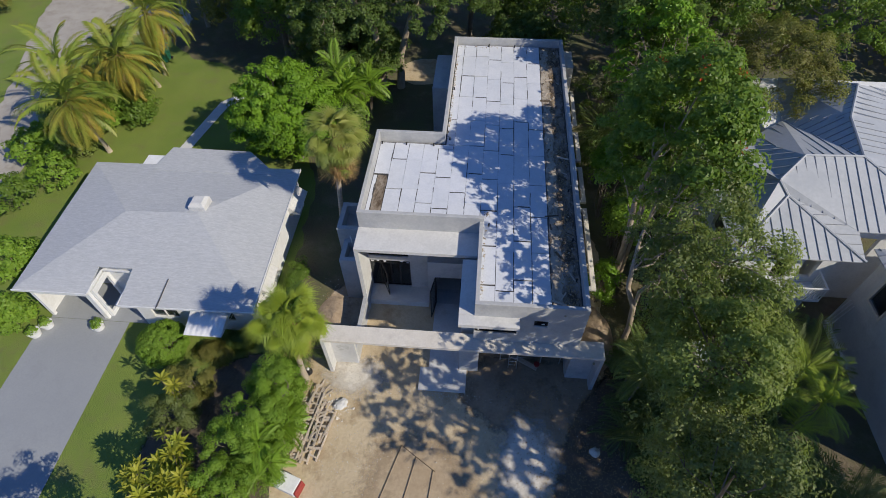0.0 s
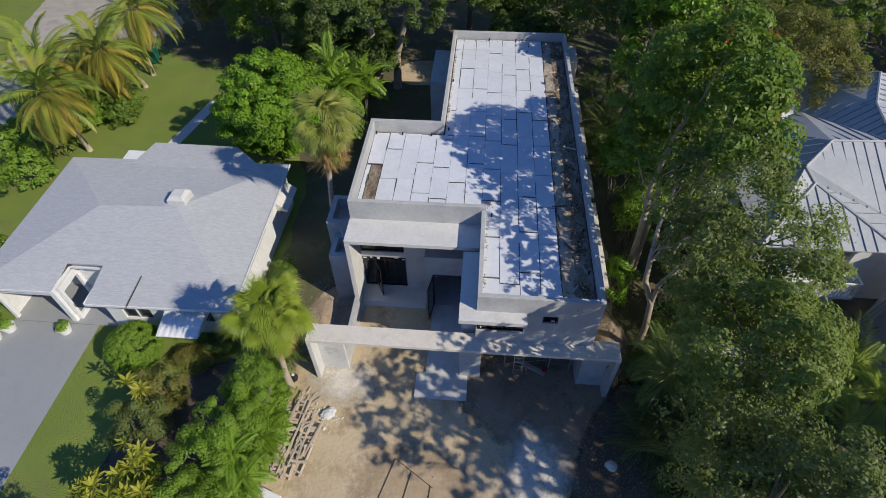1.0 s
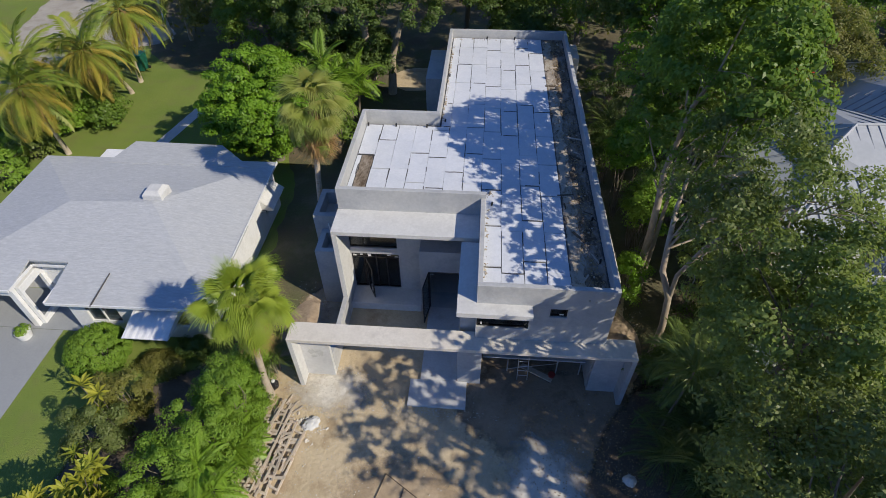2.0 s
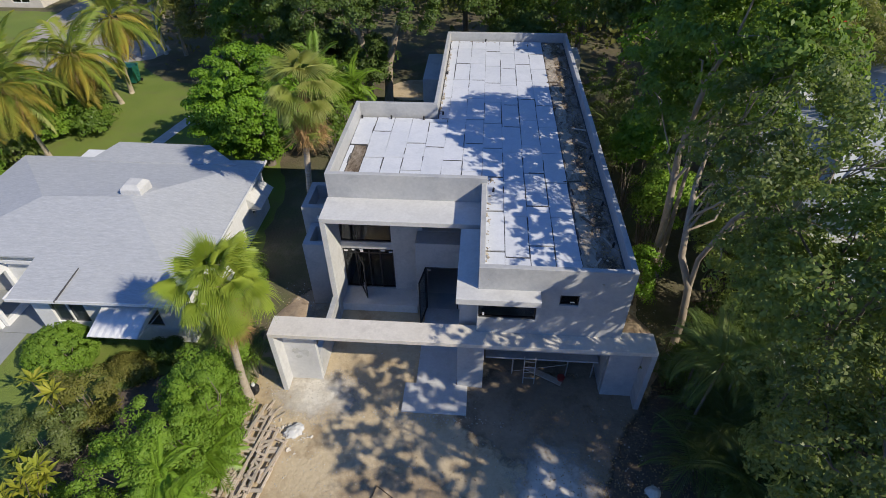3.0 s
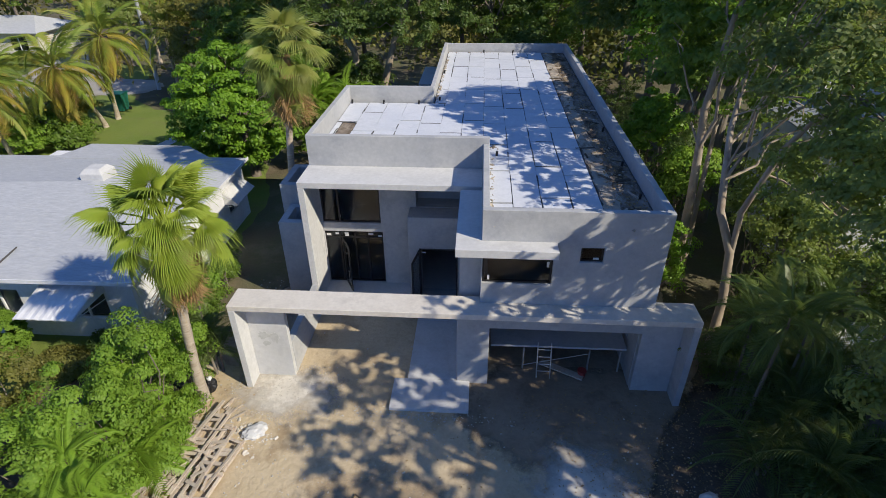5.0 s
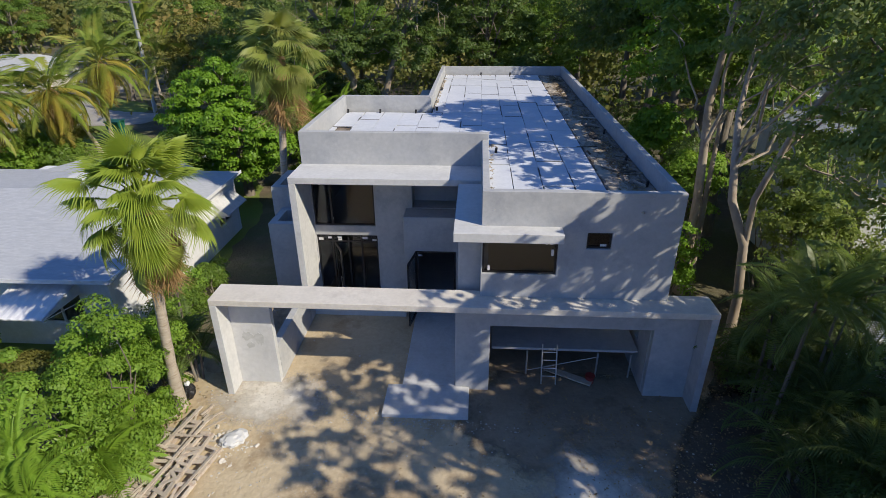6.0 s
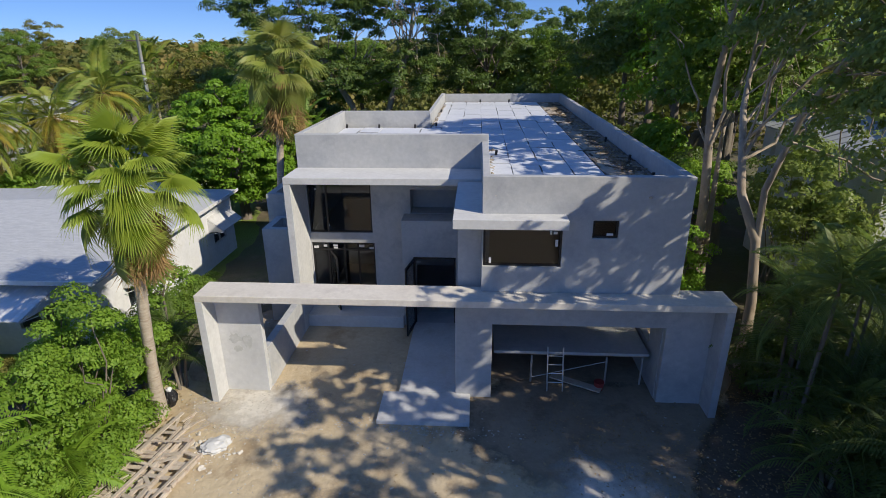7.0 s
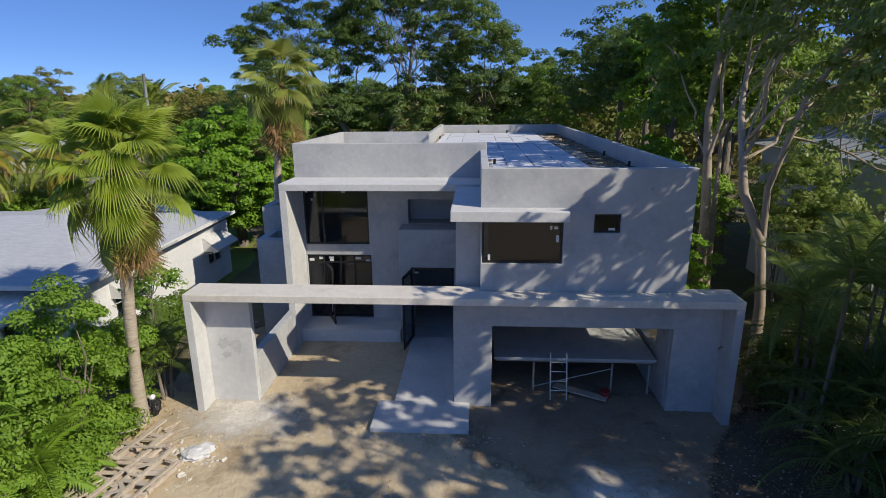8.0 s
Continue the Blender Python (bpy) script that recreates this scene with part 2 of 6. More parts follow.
def world_part(name, bm, material, parent, label=""):
    """A part whose mesh is given in world metres under a parent that stands unturned."""
    bmesh.ops.translate(bm, verts=bm.verts, vec=-parent_place(parent))
    return part(name, bm, material, parent, label)


def parent_place(p):
    v = Vector((0, 0, 0))
    while p is not None:
        v += p.location
        p = p.parent
    return v


def add_box(bm, x0, x1, y0, y1, z0, z1, bevel=0.0):
    r = bmesh.ops.create_cube(bm, size=1.0, matrix=Matrix.Translation(((x0 + x1) / 2, (y0 + y1) / 2, (z0 + z1) / 2)) @ Matrix.Diagonal((x1 - x0, y1 - y0, z1 - z0, 1)))
    if bevel:
        edges = {e for v in r["verts"] for e in v.link_edges}
        bmesh.ops.bevel(bm, geom=list(edges), offset=bevel, segments=2, affect="EDGES", profile=0.5)
    return bm


def box(x0, x1, y0, y1, z0, z1, bevel=0.0):
    return add_box(bmesh.new(), x0, x1, y0, y1, z0, z1, bevel)


def rod(bm, a, b, r, sides=8):
    a, b = Vector(a), Vector(b)
    d = b - a
    m = Matrix.Translation((a + b) / 2) @ d.to_track_quat("Z", "Y").to_matrix().to_4x4()
    bmesh.ops.create_cone(bm, cap_ends=True, segments=sides, radius1=r, radius2=r, depth=d.length, matrix=m)
    return bm


def wall_mesh(axis, at0, at1, u0, u1, z0, z1, holes=(), bevel=0.012):
    """A wall in a bmesh: axis 'y' runs along x between y=at0 and at1; axis 'x' runs along y. holes: (ua, ub, za, zb)."""
    us = sorted({u0, u1, *[h for o in holes for h in o[:2] if u0 < h < u1]})
    zs = sorted({z0, z1, *[h for o in holes for h in o[2:] if z0 < h < z1]})
    nu, nz = len(us) - 1, len(zs) - 1

    def solid(i, j):
        if not (0 <= i < nu and 0 <= j < nz):
            return False
        u, z = (us[i] + us[i + 1]) / 2, (zs[j] + zs[j + 1]) / 2
        return not any(a < u < b and c < z < d for a, b, c, d in holes)

    bm = bmesh.new()
    cache = {}

    def v(u, z, k):
        key = (u, z, k)
        if key not in cache:
            at = at1 if k else at0
            cache[key] = bm.verts.new((u, at, z) if axis == "y" else (at, u, z))
        return cache[key]

    for i in range(nu):
        for j in range(nz):
            if not solid(i, j):
                continue
            a, b, c, d = us[i], us[i + 1], zs[j], zs[j + 1]
            for k in (0, 1):
                bm.faces.new([v(a, c, k), v(b, c, k), v(b, d, k), v(a, d, k)])
            for on, p, q in ((solid(i - 1, j), (a, c), (a, d)), (solid(i + 1, j), (b, c), (b, d)), (solid(i, j - 1), (a, c), (b, c)), (solid(i, j + 1), (a, d), (b, d))):
                if not on:
                    bm.faces.new([v(*p, 0), v(*q, 0), v(*q, 1), v(*p, 1)])
    bmesh.ops.recalc_face_normals(bm, faces=bm.faces)
    if bevel:
        sharp = [e for e in bm.edges if len(e.link_faces) == 2 and e.calc_face_angle() > 1.0]
        bmesh.ops.bevel(bm, geom=sharp, offset=bevel, segments=1, affect="EDGES")
    return bm


def tube_arrays(pts, radii, sides=7):
    """Vertices and faces of a tapered tube along pts."""
    pts = [Vector(p) for p in pts]
    verts, faces = [], []
    for i, p in enumerate(pts):
        d = (pts[min(i + 1, len(pts) - 1)] - pts[max(i - 1, 0)]).normalized()
        a = d.cross(Vector((0.13, 0.99, 0.07))).normalized()
        b = d.cross(a)
        for k in range(sides):
            t = 2 * math.pi * k / sides
            verts.append(p + (a * math.cos(t) + b * math.sin(t)) * radii[i])
    for i in range(len(pts) - 1):
        for k in range(sides):
            k2 = (k + 1) % sides
            faces.append((i * sides + k, i * sides + k2, (i + 1) * sides + k2, (i + 1) * sides + k))
    faces.append(tuple(range(sides)))
    faces.append(tuple((len(pts) - 1) * sides + k for k in range(sides))[::-1])
    return verts, faces


def join(lists):
    V, F = [], []
    for v, f in lists:
        n = len(V)
        V.extend(v)
        F.extend(tuple(i + n for i in q) for q in f)
    return V, F


def leaf_mesh(name, P, N, size, spread=0.35, width=0.55, rng=None):
    """Many pointed, slightly folded leaves: one four-cornered blade at each place P, facing N."""
    n = len(P)
    s = (size * (1 + spread * (rng.random(n) * 2 - 1)))[:, None]
    N = N / np.linalg.norm(N, axis=1, keepdims=True)
    R = rng.normal(size=(n, 3))
    A = np.cross(N, R)
    A /= np.linalg.norm(A, axis=1, keepdims=True)
    B = np.cross(N, A)
    V = np.empty((n, 4, 3))
    V[:, 0] = P - A * s * 0.5
    V[:, 1] = P + B * s * width * 0.5 + N * s * 0.08
    V[:, 2] = P + A * s * 0.5 - N * s * 0.10
    V[:, 3] = P - B * s * width * 0.5 + N * s * 0.08
    me = bpy.data.meshes.new(name)
    me.vertices.add(n * 4)
    me.vertices.foreach_set("co", V.reshape(-1))
    me.loops.add(n * 4)
    me.loops.foreach_set("vertex_index", np.arange(n * 4, dtype=np.int32))
    me.polygons.add(n)
    me.polygons.foreach_set("loop_start", np.arange(0, n * 4, 4, dtype=np.int32))
    me.update(calc_edges=True)
    return me


def crown_points(rng, centre, radii, clumps, clump_r, leaves, inner=0.55, low=-0.6, up=0.5, uneven=0.5):
    """Places and facings of leaves in clumps over an uneven ellipsoid; also the clump centres."""
    d = rng.normal(size=(clumps * 3, 3))
    d /= np.linalg.norm(d, axis=1, keepdims=True)
    d = d[d[:, 2] > low][:clumps]
    k = len(d)
    seed = rng.random(3) * 50
    lump = np.array([noise.noise(Vector(v * 1.7 + seed)) for v in d])
    f = inner + (1 - inner) * rng.random(k) ** 0.5
    C = np.array(centre) + d * np.array(radii) * (f * (1 + uneven * lump))[:, None]
    n = rng.poisson(leaves, k) + 3
    idx = np.repeat(np.arange(k), n)
    q = rng.normal(size=(len(idx), 3))
    q /= np.linalg.norm(q, axis=1, keepdims=True)
    q[:, 2] = np.abs(q[:, 2]) * 0.8 - 0.25
    cr = clump_r * (0.7 + 0.6 * rng.random(k))
    P = C[idx] + q * (cr[idx] * (0.35 + 0.65 * rng.random(len(idx)) ** 0.6))[:, None]
    N = q * 1.1 + d[idx] * 0.35 + np.array((0, 0, up * 0.8)) + rng.normal(size=q.shape) * 0.42
    return P, N, C


# wanted shade, carved into the canopy along the sun's way to the ground: (x, y, cover)
COVER_YARD = [
    (-6.2, 12, 0), (-6.0, 9, 0), (-5.7, 14, 0.1), (-4.3, 13.2, 0.72), (-4.2, 11.2, 0.64), (-3.7, 9.7, 0.7), (-2.8, 12.4, 0.68), (-2.4, 9.2, 0.68), (-3.0, 7.7, 0.02), (-1.0, 7.7, 0.02),
    (-1.5, 6, 0), (0.6, 7.4, 0.4), (-1.1, 12.3, 0.68), (0.2, 13.4, 0.85), (-0.8, 11.0, 0.97), (1.5, 11.6, 1), (4, 11.8, 1), (5.5, 13, 0.97), (0.1, 9.7, 0.52), (1.5, 9.5, 0.95),
    (1.2, 8.2, 0.58), (2.9, 9.2, 0.72), (3.3, 7.9, 0.6), (4.6, 9.6, 0.98), (5.6, 8.5, 0.97), (6.3, 10.9, 0.75), (1.6, 6.9, 0.9), (7, 9, 0.95), (2.6, 5.8, 0.8), (5, 6, 0.9)]
COVER_WALL = [
    (-6.5, 15.2, 0), (-4.5, 15.2, 0.5), (-2.5, 15.1, 0.72), (0, 15.1, 0.7), (2, 15.1, 0.5), (-6.2, 16.9, 0.02), (-5.6, 16.75, 0.5), (-4.4, 16.8, 0.02), (-3.3, 17.0, 0.62), (-2.9, 16.4, 1),
    (-2, 16.7, 0.95), (-1.5, 17.0, 0.82), (-0.8, 16.2, 0.79), (0.6, 15.6, 0.76), (-1.5, 15.9, 0.9), (-3.2, 15.8, 0.8), (3.5, 16.2, 0.1), (5.2, 17.8, 0.2), (5.4, 19.4, 0.25)]
COVER_ROOF = [
    (-5.6, 18.2, 0.55), (-4.2, 18.5, 0.72), (-2.8, 18.1, 0.9), (-5.7, 20.5, 0.68), (-9.8, 27.1, 0), (-9.0, 26.2, 0), (-5.6, 21.7, 0.75), (-3.7, 21.9, 0.92), (-4.3, 20.6, 0.75), (-2.5, 21, 0.92), (-6.0, 23.6, 0.72), (-6.9, 22.5, 0), (-4.9, 24.3, 0.95), (-3.5, 25, 1),
    (-2.3, 25, 0.75), (-6.9, 26.6, 0.95), (-8.1, 28.8, 0.92), (-5, 28, 1), (-3, 29, 0.97), (-9.4, 29.5, 0), (-8, 32.3, 0), (-5.5, 33.2, 0), (-3, 33.6, 0.1), (-4.5, 36.2, 0),
    (-3, 38.6, 0.95), (-2.2, 31, 0.85), (-8.2, 24.4, 0), (-1.9, 27, 0.8), (-6, 30.9, 0.97), (-4, 31.2, 1), (0, 22, 0.8), (0, 30, 0.8)]
COVER = np.array(COVER_YARD + COVER_WALL + COVER_ROOF, float)


def leaved(P):
    """Which leaves stay: the rest are cut so sun flecks fall by the local cover."""
    k = P[:, 2] / SUN_WAY.z
    u, v = P[:, 0] - k * SUN_WAY.x, P[:, 1] - k * SUN_WAY.y
    d = (u[:, None] - COVER[None, :, 0]) ** 2 + (v[:, None] - COVER[None, :, 1]) ** 2
    w = 1 / (d + 0.02) ** 2.5
    cover = (w * COVER[None, :, 2]).sum(1) / w.sum(1)
    n = np.array([noise.noise(Vector((a * 1.8, b * 1.8, 3.1))) + 0.75 * noise.noise(Vector((a * 4.4, b * 4.4, 8.7))) for a, b in zip(u, v)])
    rank = 1 / (1 + np.exp(-(n + np.random.default_rng(1).normal(size=len(n)) * 0.05) / 0.22))
    cover = cover - 0.45 * cover * (1 - cover)
    return (rank < cover * 1.04 - 0.02) | (u > 7.5) | (v < 4.8)


def bough(rng, a, b, r0, r1, steps=5, wob=0.25):
    a, b = np.array(a, float), np.array(b, float)
    L = np.linalg.norm(b - a)
    pts, rad = [], []
    for i in range(steps + 1):
        t = i / steps
        p = a + (b - a) * t + np.array((0, 0, 0.12 * L * math.sin(math.pi * t)))
        if 0 < i < steps:
            p = p + rng.normal(size=3) * wob * L / steps * 0.5
        pts.append(tuple(p))
        rad.append(r0 + (r1 - r0) * t ** 0.8)
    return pts, rad


def tree(name, seed, base, stem, crowns, leaf, leaf_mat, bark, label, category="tree", limbs=14, group="", flowers=(), low=-0.6, uneven=0.5):
    """stem: points of the trunk with radii; crowns: (centre, radii, clumps, clump radius, leaves a clump)."""
    rng = np.random.default_rng(seed)
    root = thing(name, *base, label, category, group)
    o = np.array(base, float)
    wood, allP, allN = [], [], []
    stem = [*stem, (*[0.35 * a + 0.65 * b for a, b in zip(stem[-1][:3], crowns[0][0])], stem[-1][3] * 0.55), (*crowns[0][0][:2], crowns[0][0][2] + 0.5 * crowns[0][1][2], 0.02)]
    pts = [tuple(np.array(p[:3]) - o) for p in stem]
    wood.append(tube_arrays(pts, [p[3] for p in stem], 10))
    for centre, radii, clumps, cr, n in crowns:
        P, N, C = crown_points(rng, np.array(centre) - o, radii, clumps, cr, n, 0.55, low, 0.5, uneven)
        allP.append(P)
        allN.append(N)
        pick = rng.permutation(len(C))[:limbs]
        for i in pick:
            u = 0.45 + 0.45 * rng.random()
            k = min(int(u * (len(pts) - 1)), len(pts) - 2)
            f = u * (len(pts) - 1) - k
            start = np.array(pts[k]) * (1 - f) + np.array(pts[k + 1]) * f
            tr = stem[k][3] * (1 - f) + stem[k + 1][3] * f
            p, q = bough(rng, start, C[i], min(0.085, tr * (0.25 + 0.3 * rng.random())), 0.02, 6, 0.4)
            wood.append(tube_arrays(p, q, 6))
            near = np.argsort(np.linalg.norm(C - C[i], axis=1))[1:2]
            for j in near:
                w = np.array(p[3])
                p2, q2 = bough(rng, w, C[j], q[3] * 0.6, 0.012, 4, 0.4)
                wood.append(tube_arrays(p2, q2, 5))
    V, F = join(wood)
    put("trunk", mesh_from("trunk", V, F, True), bark, root)
    P, N = np.concatenate(allP), np.concatenate(allN)
    if base[0] > 6 and base[1] < 40:
        keep = leaved(P + o)
        P, N = P[keep], N[keep]
    put("crown", leaf_mesh("crown", P, N, leaf, rng=rng), leaf_mat, root)
    if flowers:
        Q = np.concatenate([P[np.argsort(np.linalg.norm(P + o - np.array(f), axis=1))[:40:3]] for f in flowers])
        Q = Q + rng.normal(size=Q.shape) * 0.05 + np.array((0, 0, 0.08))
        put("blossom", leaf_mesh("blossom", Q, rng.normal(size=Q.shape) + np.array((0, 0, 1.0)), 0.15, rng=rng), M_FLOWER, root, "clusters of red blossom")
    return root


def shrub(name, seed, x, y, z, radii, leaf, mat, label, clumps=60, cr=0.4, n=45, category="shrub", group="", low=-0.3, inner=0.5, uneven=0.5):
    rng = np.random.default_rng(seed)
    root = thing(name, x, y, 0, label, category, group)
    P, N, C = crown_points(rng, (0, 0, z), radii, clumps, cr, n, inner, low, 0.5, uneven)
    keep = P[:, 2] > 0.03
    wood = []
    for i in rng.permutation(len(C))[:9]:
        p, q = bough(rng, (rng.normal() * 0.1, rng.normal() * 0.1, -0.02), C[i], 0.03, 0.01, 4)
        wood.append(tube_arrays(p, q, 5))
    V, F = join(wood)
    put("stem", mesh_from("stem", V, F, True), M_BARK, root)
    put("foliage", leaf_mesh("foliage", P[keep], N[keep], leaf, rng=rng), mat, root)
    return root


def fan_frond_mesh(name, rng, petiole=0.9, R=0.95, segs=30, droop=0.35, span=250, nod=40):
    """A fan frond along +x: an arched stalk, then pleated blades joined half way that nod down from its end, with hanging tips."""
    V, F = tube_arrays([(0, 0, 0), (petiole * 0.5, 0, 0.07), (petiole, 0, 0.02)], [0.030, 0.022, 0.016], 5)
    h = Vector((petiole, 0, 0.02))
    tilt = Euler((0, radians(nod), 0)).to_matrix()
    half = radians(span) / segs / 2
    for k in range(segs):
        th = radians(span) * ((k + 0.5) / segs - 0.5)
        L = R * (0.70 + 0.30 * math.cos(th * 0.6)) * (0.9 + 0.2 * rng.random())
        cup = 0.22 * abs(math.sin(th)) ** 1.5

        def at(r, da, lift):
            p = tilt @ Vector((r * math.cos(th + da), r * math.sin(th + da), lift - cup * r))
            fall = droop * max(0, r / R - 0.35) ** 1.7 * R
            return h + p + Vector((0, 0, -fall))
        j = 0.25 * half * rng.normal()
        n = len(V)
        V.extend([at(0.02, 0, 0), at(L * 0.5, -half, -0.024), at(L * 0.5, 0, 0.036), at(L * 0.5, half, -0.024),
                  at(L * 0.78, -half * 0.34 + j, -0.012), at(L * 0.78, half * 0.34 + j, -0.012), at(L * (0.97 + 0.14 * rng.random()), j * 2.8, -0.24 * rng.random())])
        F.extend([(n, n + 1, n + 2), (n, n + 2, n + 3), (n + 1, n + 4, n + 2), (n + 2, n + 5, n + 3), (n + 2, n + 4, n + 5), (n + 4, n + 6, n + 5)])
    return mesh_from(name, V, F)


def feather_frond_mesh(name, rng, L=3.0, pairs=34, leaflet=0.55, arch=0.5, vee=0.3, wide=0.035):
    """A feather frond along +x: an arching midrib with two rows of hanging leaflets."""
    def rib(t):
        return Vector((L * (t - 0.22 * arch * t ** 3), 0, L * arch * (0.42 * t - 0.85 * t ** 2.2)))
    V, F = tube_arrays([rib(i / 8) for i in range(9)], [0.035 * (1 - 0.85 * i / 8) for i in range(9)], 5)
    for k in range(pairs):
        t = 0.14 + 0.86 * k / (pairs - 1)
        p = rib(t)
        size = leaflet * (0.35 + 0.65 * math.sin(math.pi * min(1, 0.15 + 0.83 * t)) ** 0.7) * (0.85 + 0.3 * rng.random())
        for s in (-1, 1):
            out = Vector((0.55 + 0.3 * t, s * 0.9, vee)).normalized()
            tip = p + out * size + Vector((0, 0, -0.42 * size))
            mid = p + out * size * 0.5 + Vector((0, 0, -0.05 * size))
            w = Vector((1, 0, 0)) * wide
            n = len(V)
            V.extend([p, mid - w, mid + w, tip])
            F.extend([(n, n + 1, n + 2), (n + 1, n + 3, n + 2)])
    return mesh_from(name, V, F)


FRNG = np.random.default_rng(5)
FAN = [fan_frond_mesh("frond", FRNG, p, 0.80, 36, d, 205, n) for p, d, n in ((0.95, 0.4, 8), (1.15, 0.75, 30), (1.05, 1.0, 46), (1.25, 0.55, 20))]
FAN_DULL = [fan_frond_mesh("frond", FRNG, p, 0.88, 32, d, 200, n) for p, d, n in ((0.9, 0.45, 16), (1.05, 0.75, 36), (0.95, 1.0, 54))]
FAN_DEAD = [fan_frond_mesh("dead_frond", FRNG, 0.5, 1.0, 18, d, 84, 8) for d in (0.1, 0.25)]
FEATHER = [feather_frond_mesh("frond", FRNG, 3.1, 46, 0.78, a, 0.12, 0.034) for a in (0.5, 0.8, 1.0)]
FEATHER_GOLD = [feather_frond_mesh("frond", FRNG, 2.8, 42, 0.72, a, 0.02, 0.032) for a in (0.8, 1.1)]
FEATHER_SMALL = [feather_frond_mesh("frond", FRNG, 1.9, 24, 0.44, a, 0.35, 0.022) for a in (0.35, 0.65, 0.95)]
for me in FAN:
    me.materials.append(M_FAN)
for me in FAN_DULL:
    me.materials.append(M_FAN_DULL)
for me in FAN_DEAD:
    me.materials.append(M_DEADFROND)
FEATHER_DEAD = [feather_frond_mesh("dead_frond", FRNG, 2.3, 36, 0.5, a, -0.1, 0.02) for a in (0.9, 1.2)]
for me in FEATHER_DEAD:
    me.materials.append(M_DEADFROND)
for me in FEATHER:
    me.materials.append(M_PINNATE)
for me in FEATHER_GOLD:
    me.materials.append(M_PINNATE_GOLD)
FEATHER_FRESH = [feather_frond_mesh("frond", FRNG, 2.1, 24, 0.56, a, 0.3, 0.045) for a in (0.4, 0.7)]
# sunlit copies of the small fronds, sunlight put in as bright yellow-green
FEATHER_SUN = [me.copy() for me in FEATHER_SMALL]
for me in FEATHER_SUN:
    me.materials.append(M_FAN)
FEATHER_MID = [feather_frond_mesh("frond", FRNG, 1.6, 36, 0.42, a, 0.3, 0.015) for a in (0.4, 0.7, 1.0)]
for me in FEATHER_MID:
    me.materials.append(M_PINNATE_MID)
FEATHER_YELLOW = [me.copy() for me in FEATHER_SMALL]
for me in FEATHER_YELLOW:
    me.materials.append(M_CROTON)
# the small fronds themselves carry the shade as a darker green
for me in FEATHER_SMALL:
    me.materials.append(M_PINNATE_SHADE)
for me in FEATHER_FRESH:
    me.materials.append(M_PINNATE_FRESH)


def palm(name, seed, base, top, r, sets, label, group="", trunk_mat=None, boots=False, jitter=6):
    """sets: (meshes, count, highest angle, lowest angle, part name, part label, scale)."""
    rng = np.random.default_rng(seed)
    root = thing(name, *base, label, "palm tree", group)
    b, t = Vector(base), Vector(top) - Vector(base)
    pts, rad = [], []
    n = 16
    for i in range(n + 1):
        f = i / n
        pts.append(Vector((t.x * f ** 1.3, t.y * f ** 1.3, t.z * f)))
        rad.append(r * (1.35 - 0.45 * min(1, f * 4) + (0.05 if i % 2 else 0)) * (1 - 0.15 * f))
    V, F = tube_arrays(pts, rad, 10)
    put("trunk", mesh_from("trunk", V, F, True), trunk_mat or M_PALMBARK, root)
    if boots:
        V, F = tube_arrays([t + Vector((-0.1 * t.x * k, -0.1 * t.y * k, -0.46 * k)) for k in range(5)], [0.15, r * 1.5, r * 1.45, r * 1.25, r * 1.0], 10)
        put("leaf_base_sheath", mesh_from("leaf_base_sheath", V, F, True), M_DEADFROND, root, "red-brown fibrous leaf bases")
    for meshes, count, hi, lo, pname, plabel, scale in sets:
        for i in range(count):
            f = (i + 0.5) / count
            el = hi + (lo - hi) * f + rng.normal() * jitter
            az = i * 137.5 + rng.normal() * 11
            s = scale * (0.88 + 0.24 * rng.random())
            m = Matrix.Translation(t + Vector((0, 0, 0.05 - 0.35 * f - (0.45 * f + 0.15 if el < -44 else 0)))) @ Euler((0, 0, radians(az))).to_matrix().to_4x4() @ Euler((radians(rng.normal() * 10), radians(-el), 0)).to_matrix().to_4x4() @ Matrix.Scale(s, 4)
            put(pname, meshes[i % len(meshes)], None, root, plabel, m)
    return root


def areca(name, seed, x, y, stems, height, spread, meshes, label, group="", scale=1.0, bark=None):
    """A clump of thin stems with feather fronds."""
    rng = np.random.default_rng(seed)
    root = thing(name, x, y, 0, label, "palm", group)
    for s in range(stems):
        a = rng.random() * 6.28
        d = spread * math.sqrt(rng.random())
        h = height * (0.55 + 0.5 * rng.random())
        foot = Vector((math.cos(a) * d * 0.5, math.sin(a) * d * 0.5, 0))
        head = Vector((math.cos(a) * d, math.sin(a) * d, h))
        V, F = tube_arrays([foot, (foot + head) / 2 + Vector((0, 0, 0.1)), head], [0.05, 0.045, 0.03], 6)
        put("stem", mesh_from("stem", V, F, True), bark or M_BARK, root)
        for i in range(9):
            el = 72 - 100 * (i + 0.5) / 9 + rng.normal() * 8
            m = Matrix.Translation(head) @ Euler((0, 0, radians(i * 137.5 + a * 57))).to_matrix().to_4x4() @ Euler((0, radians(-el), 0)).to_matrix().to_4x4() @ Matrix.Scale(scale * (0.8 + 0.4 * rng.random()), 4)
            put("frond", meshes[i % len(meshes)], None, root, "", m)
    return root


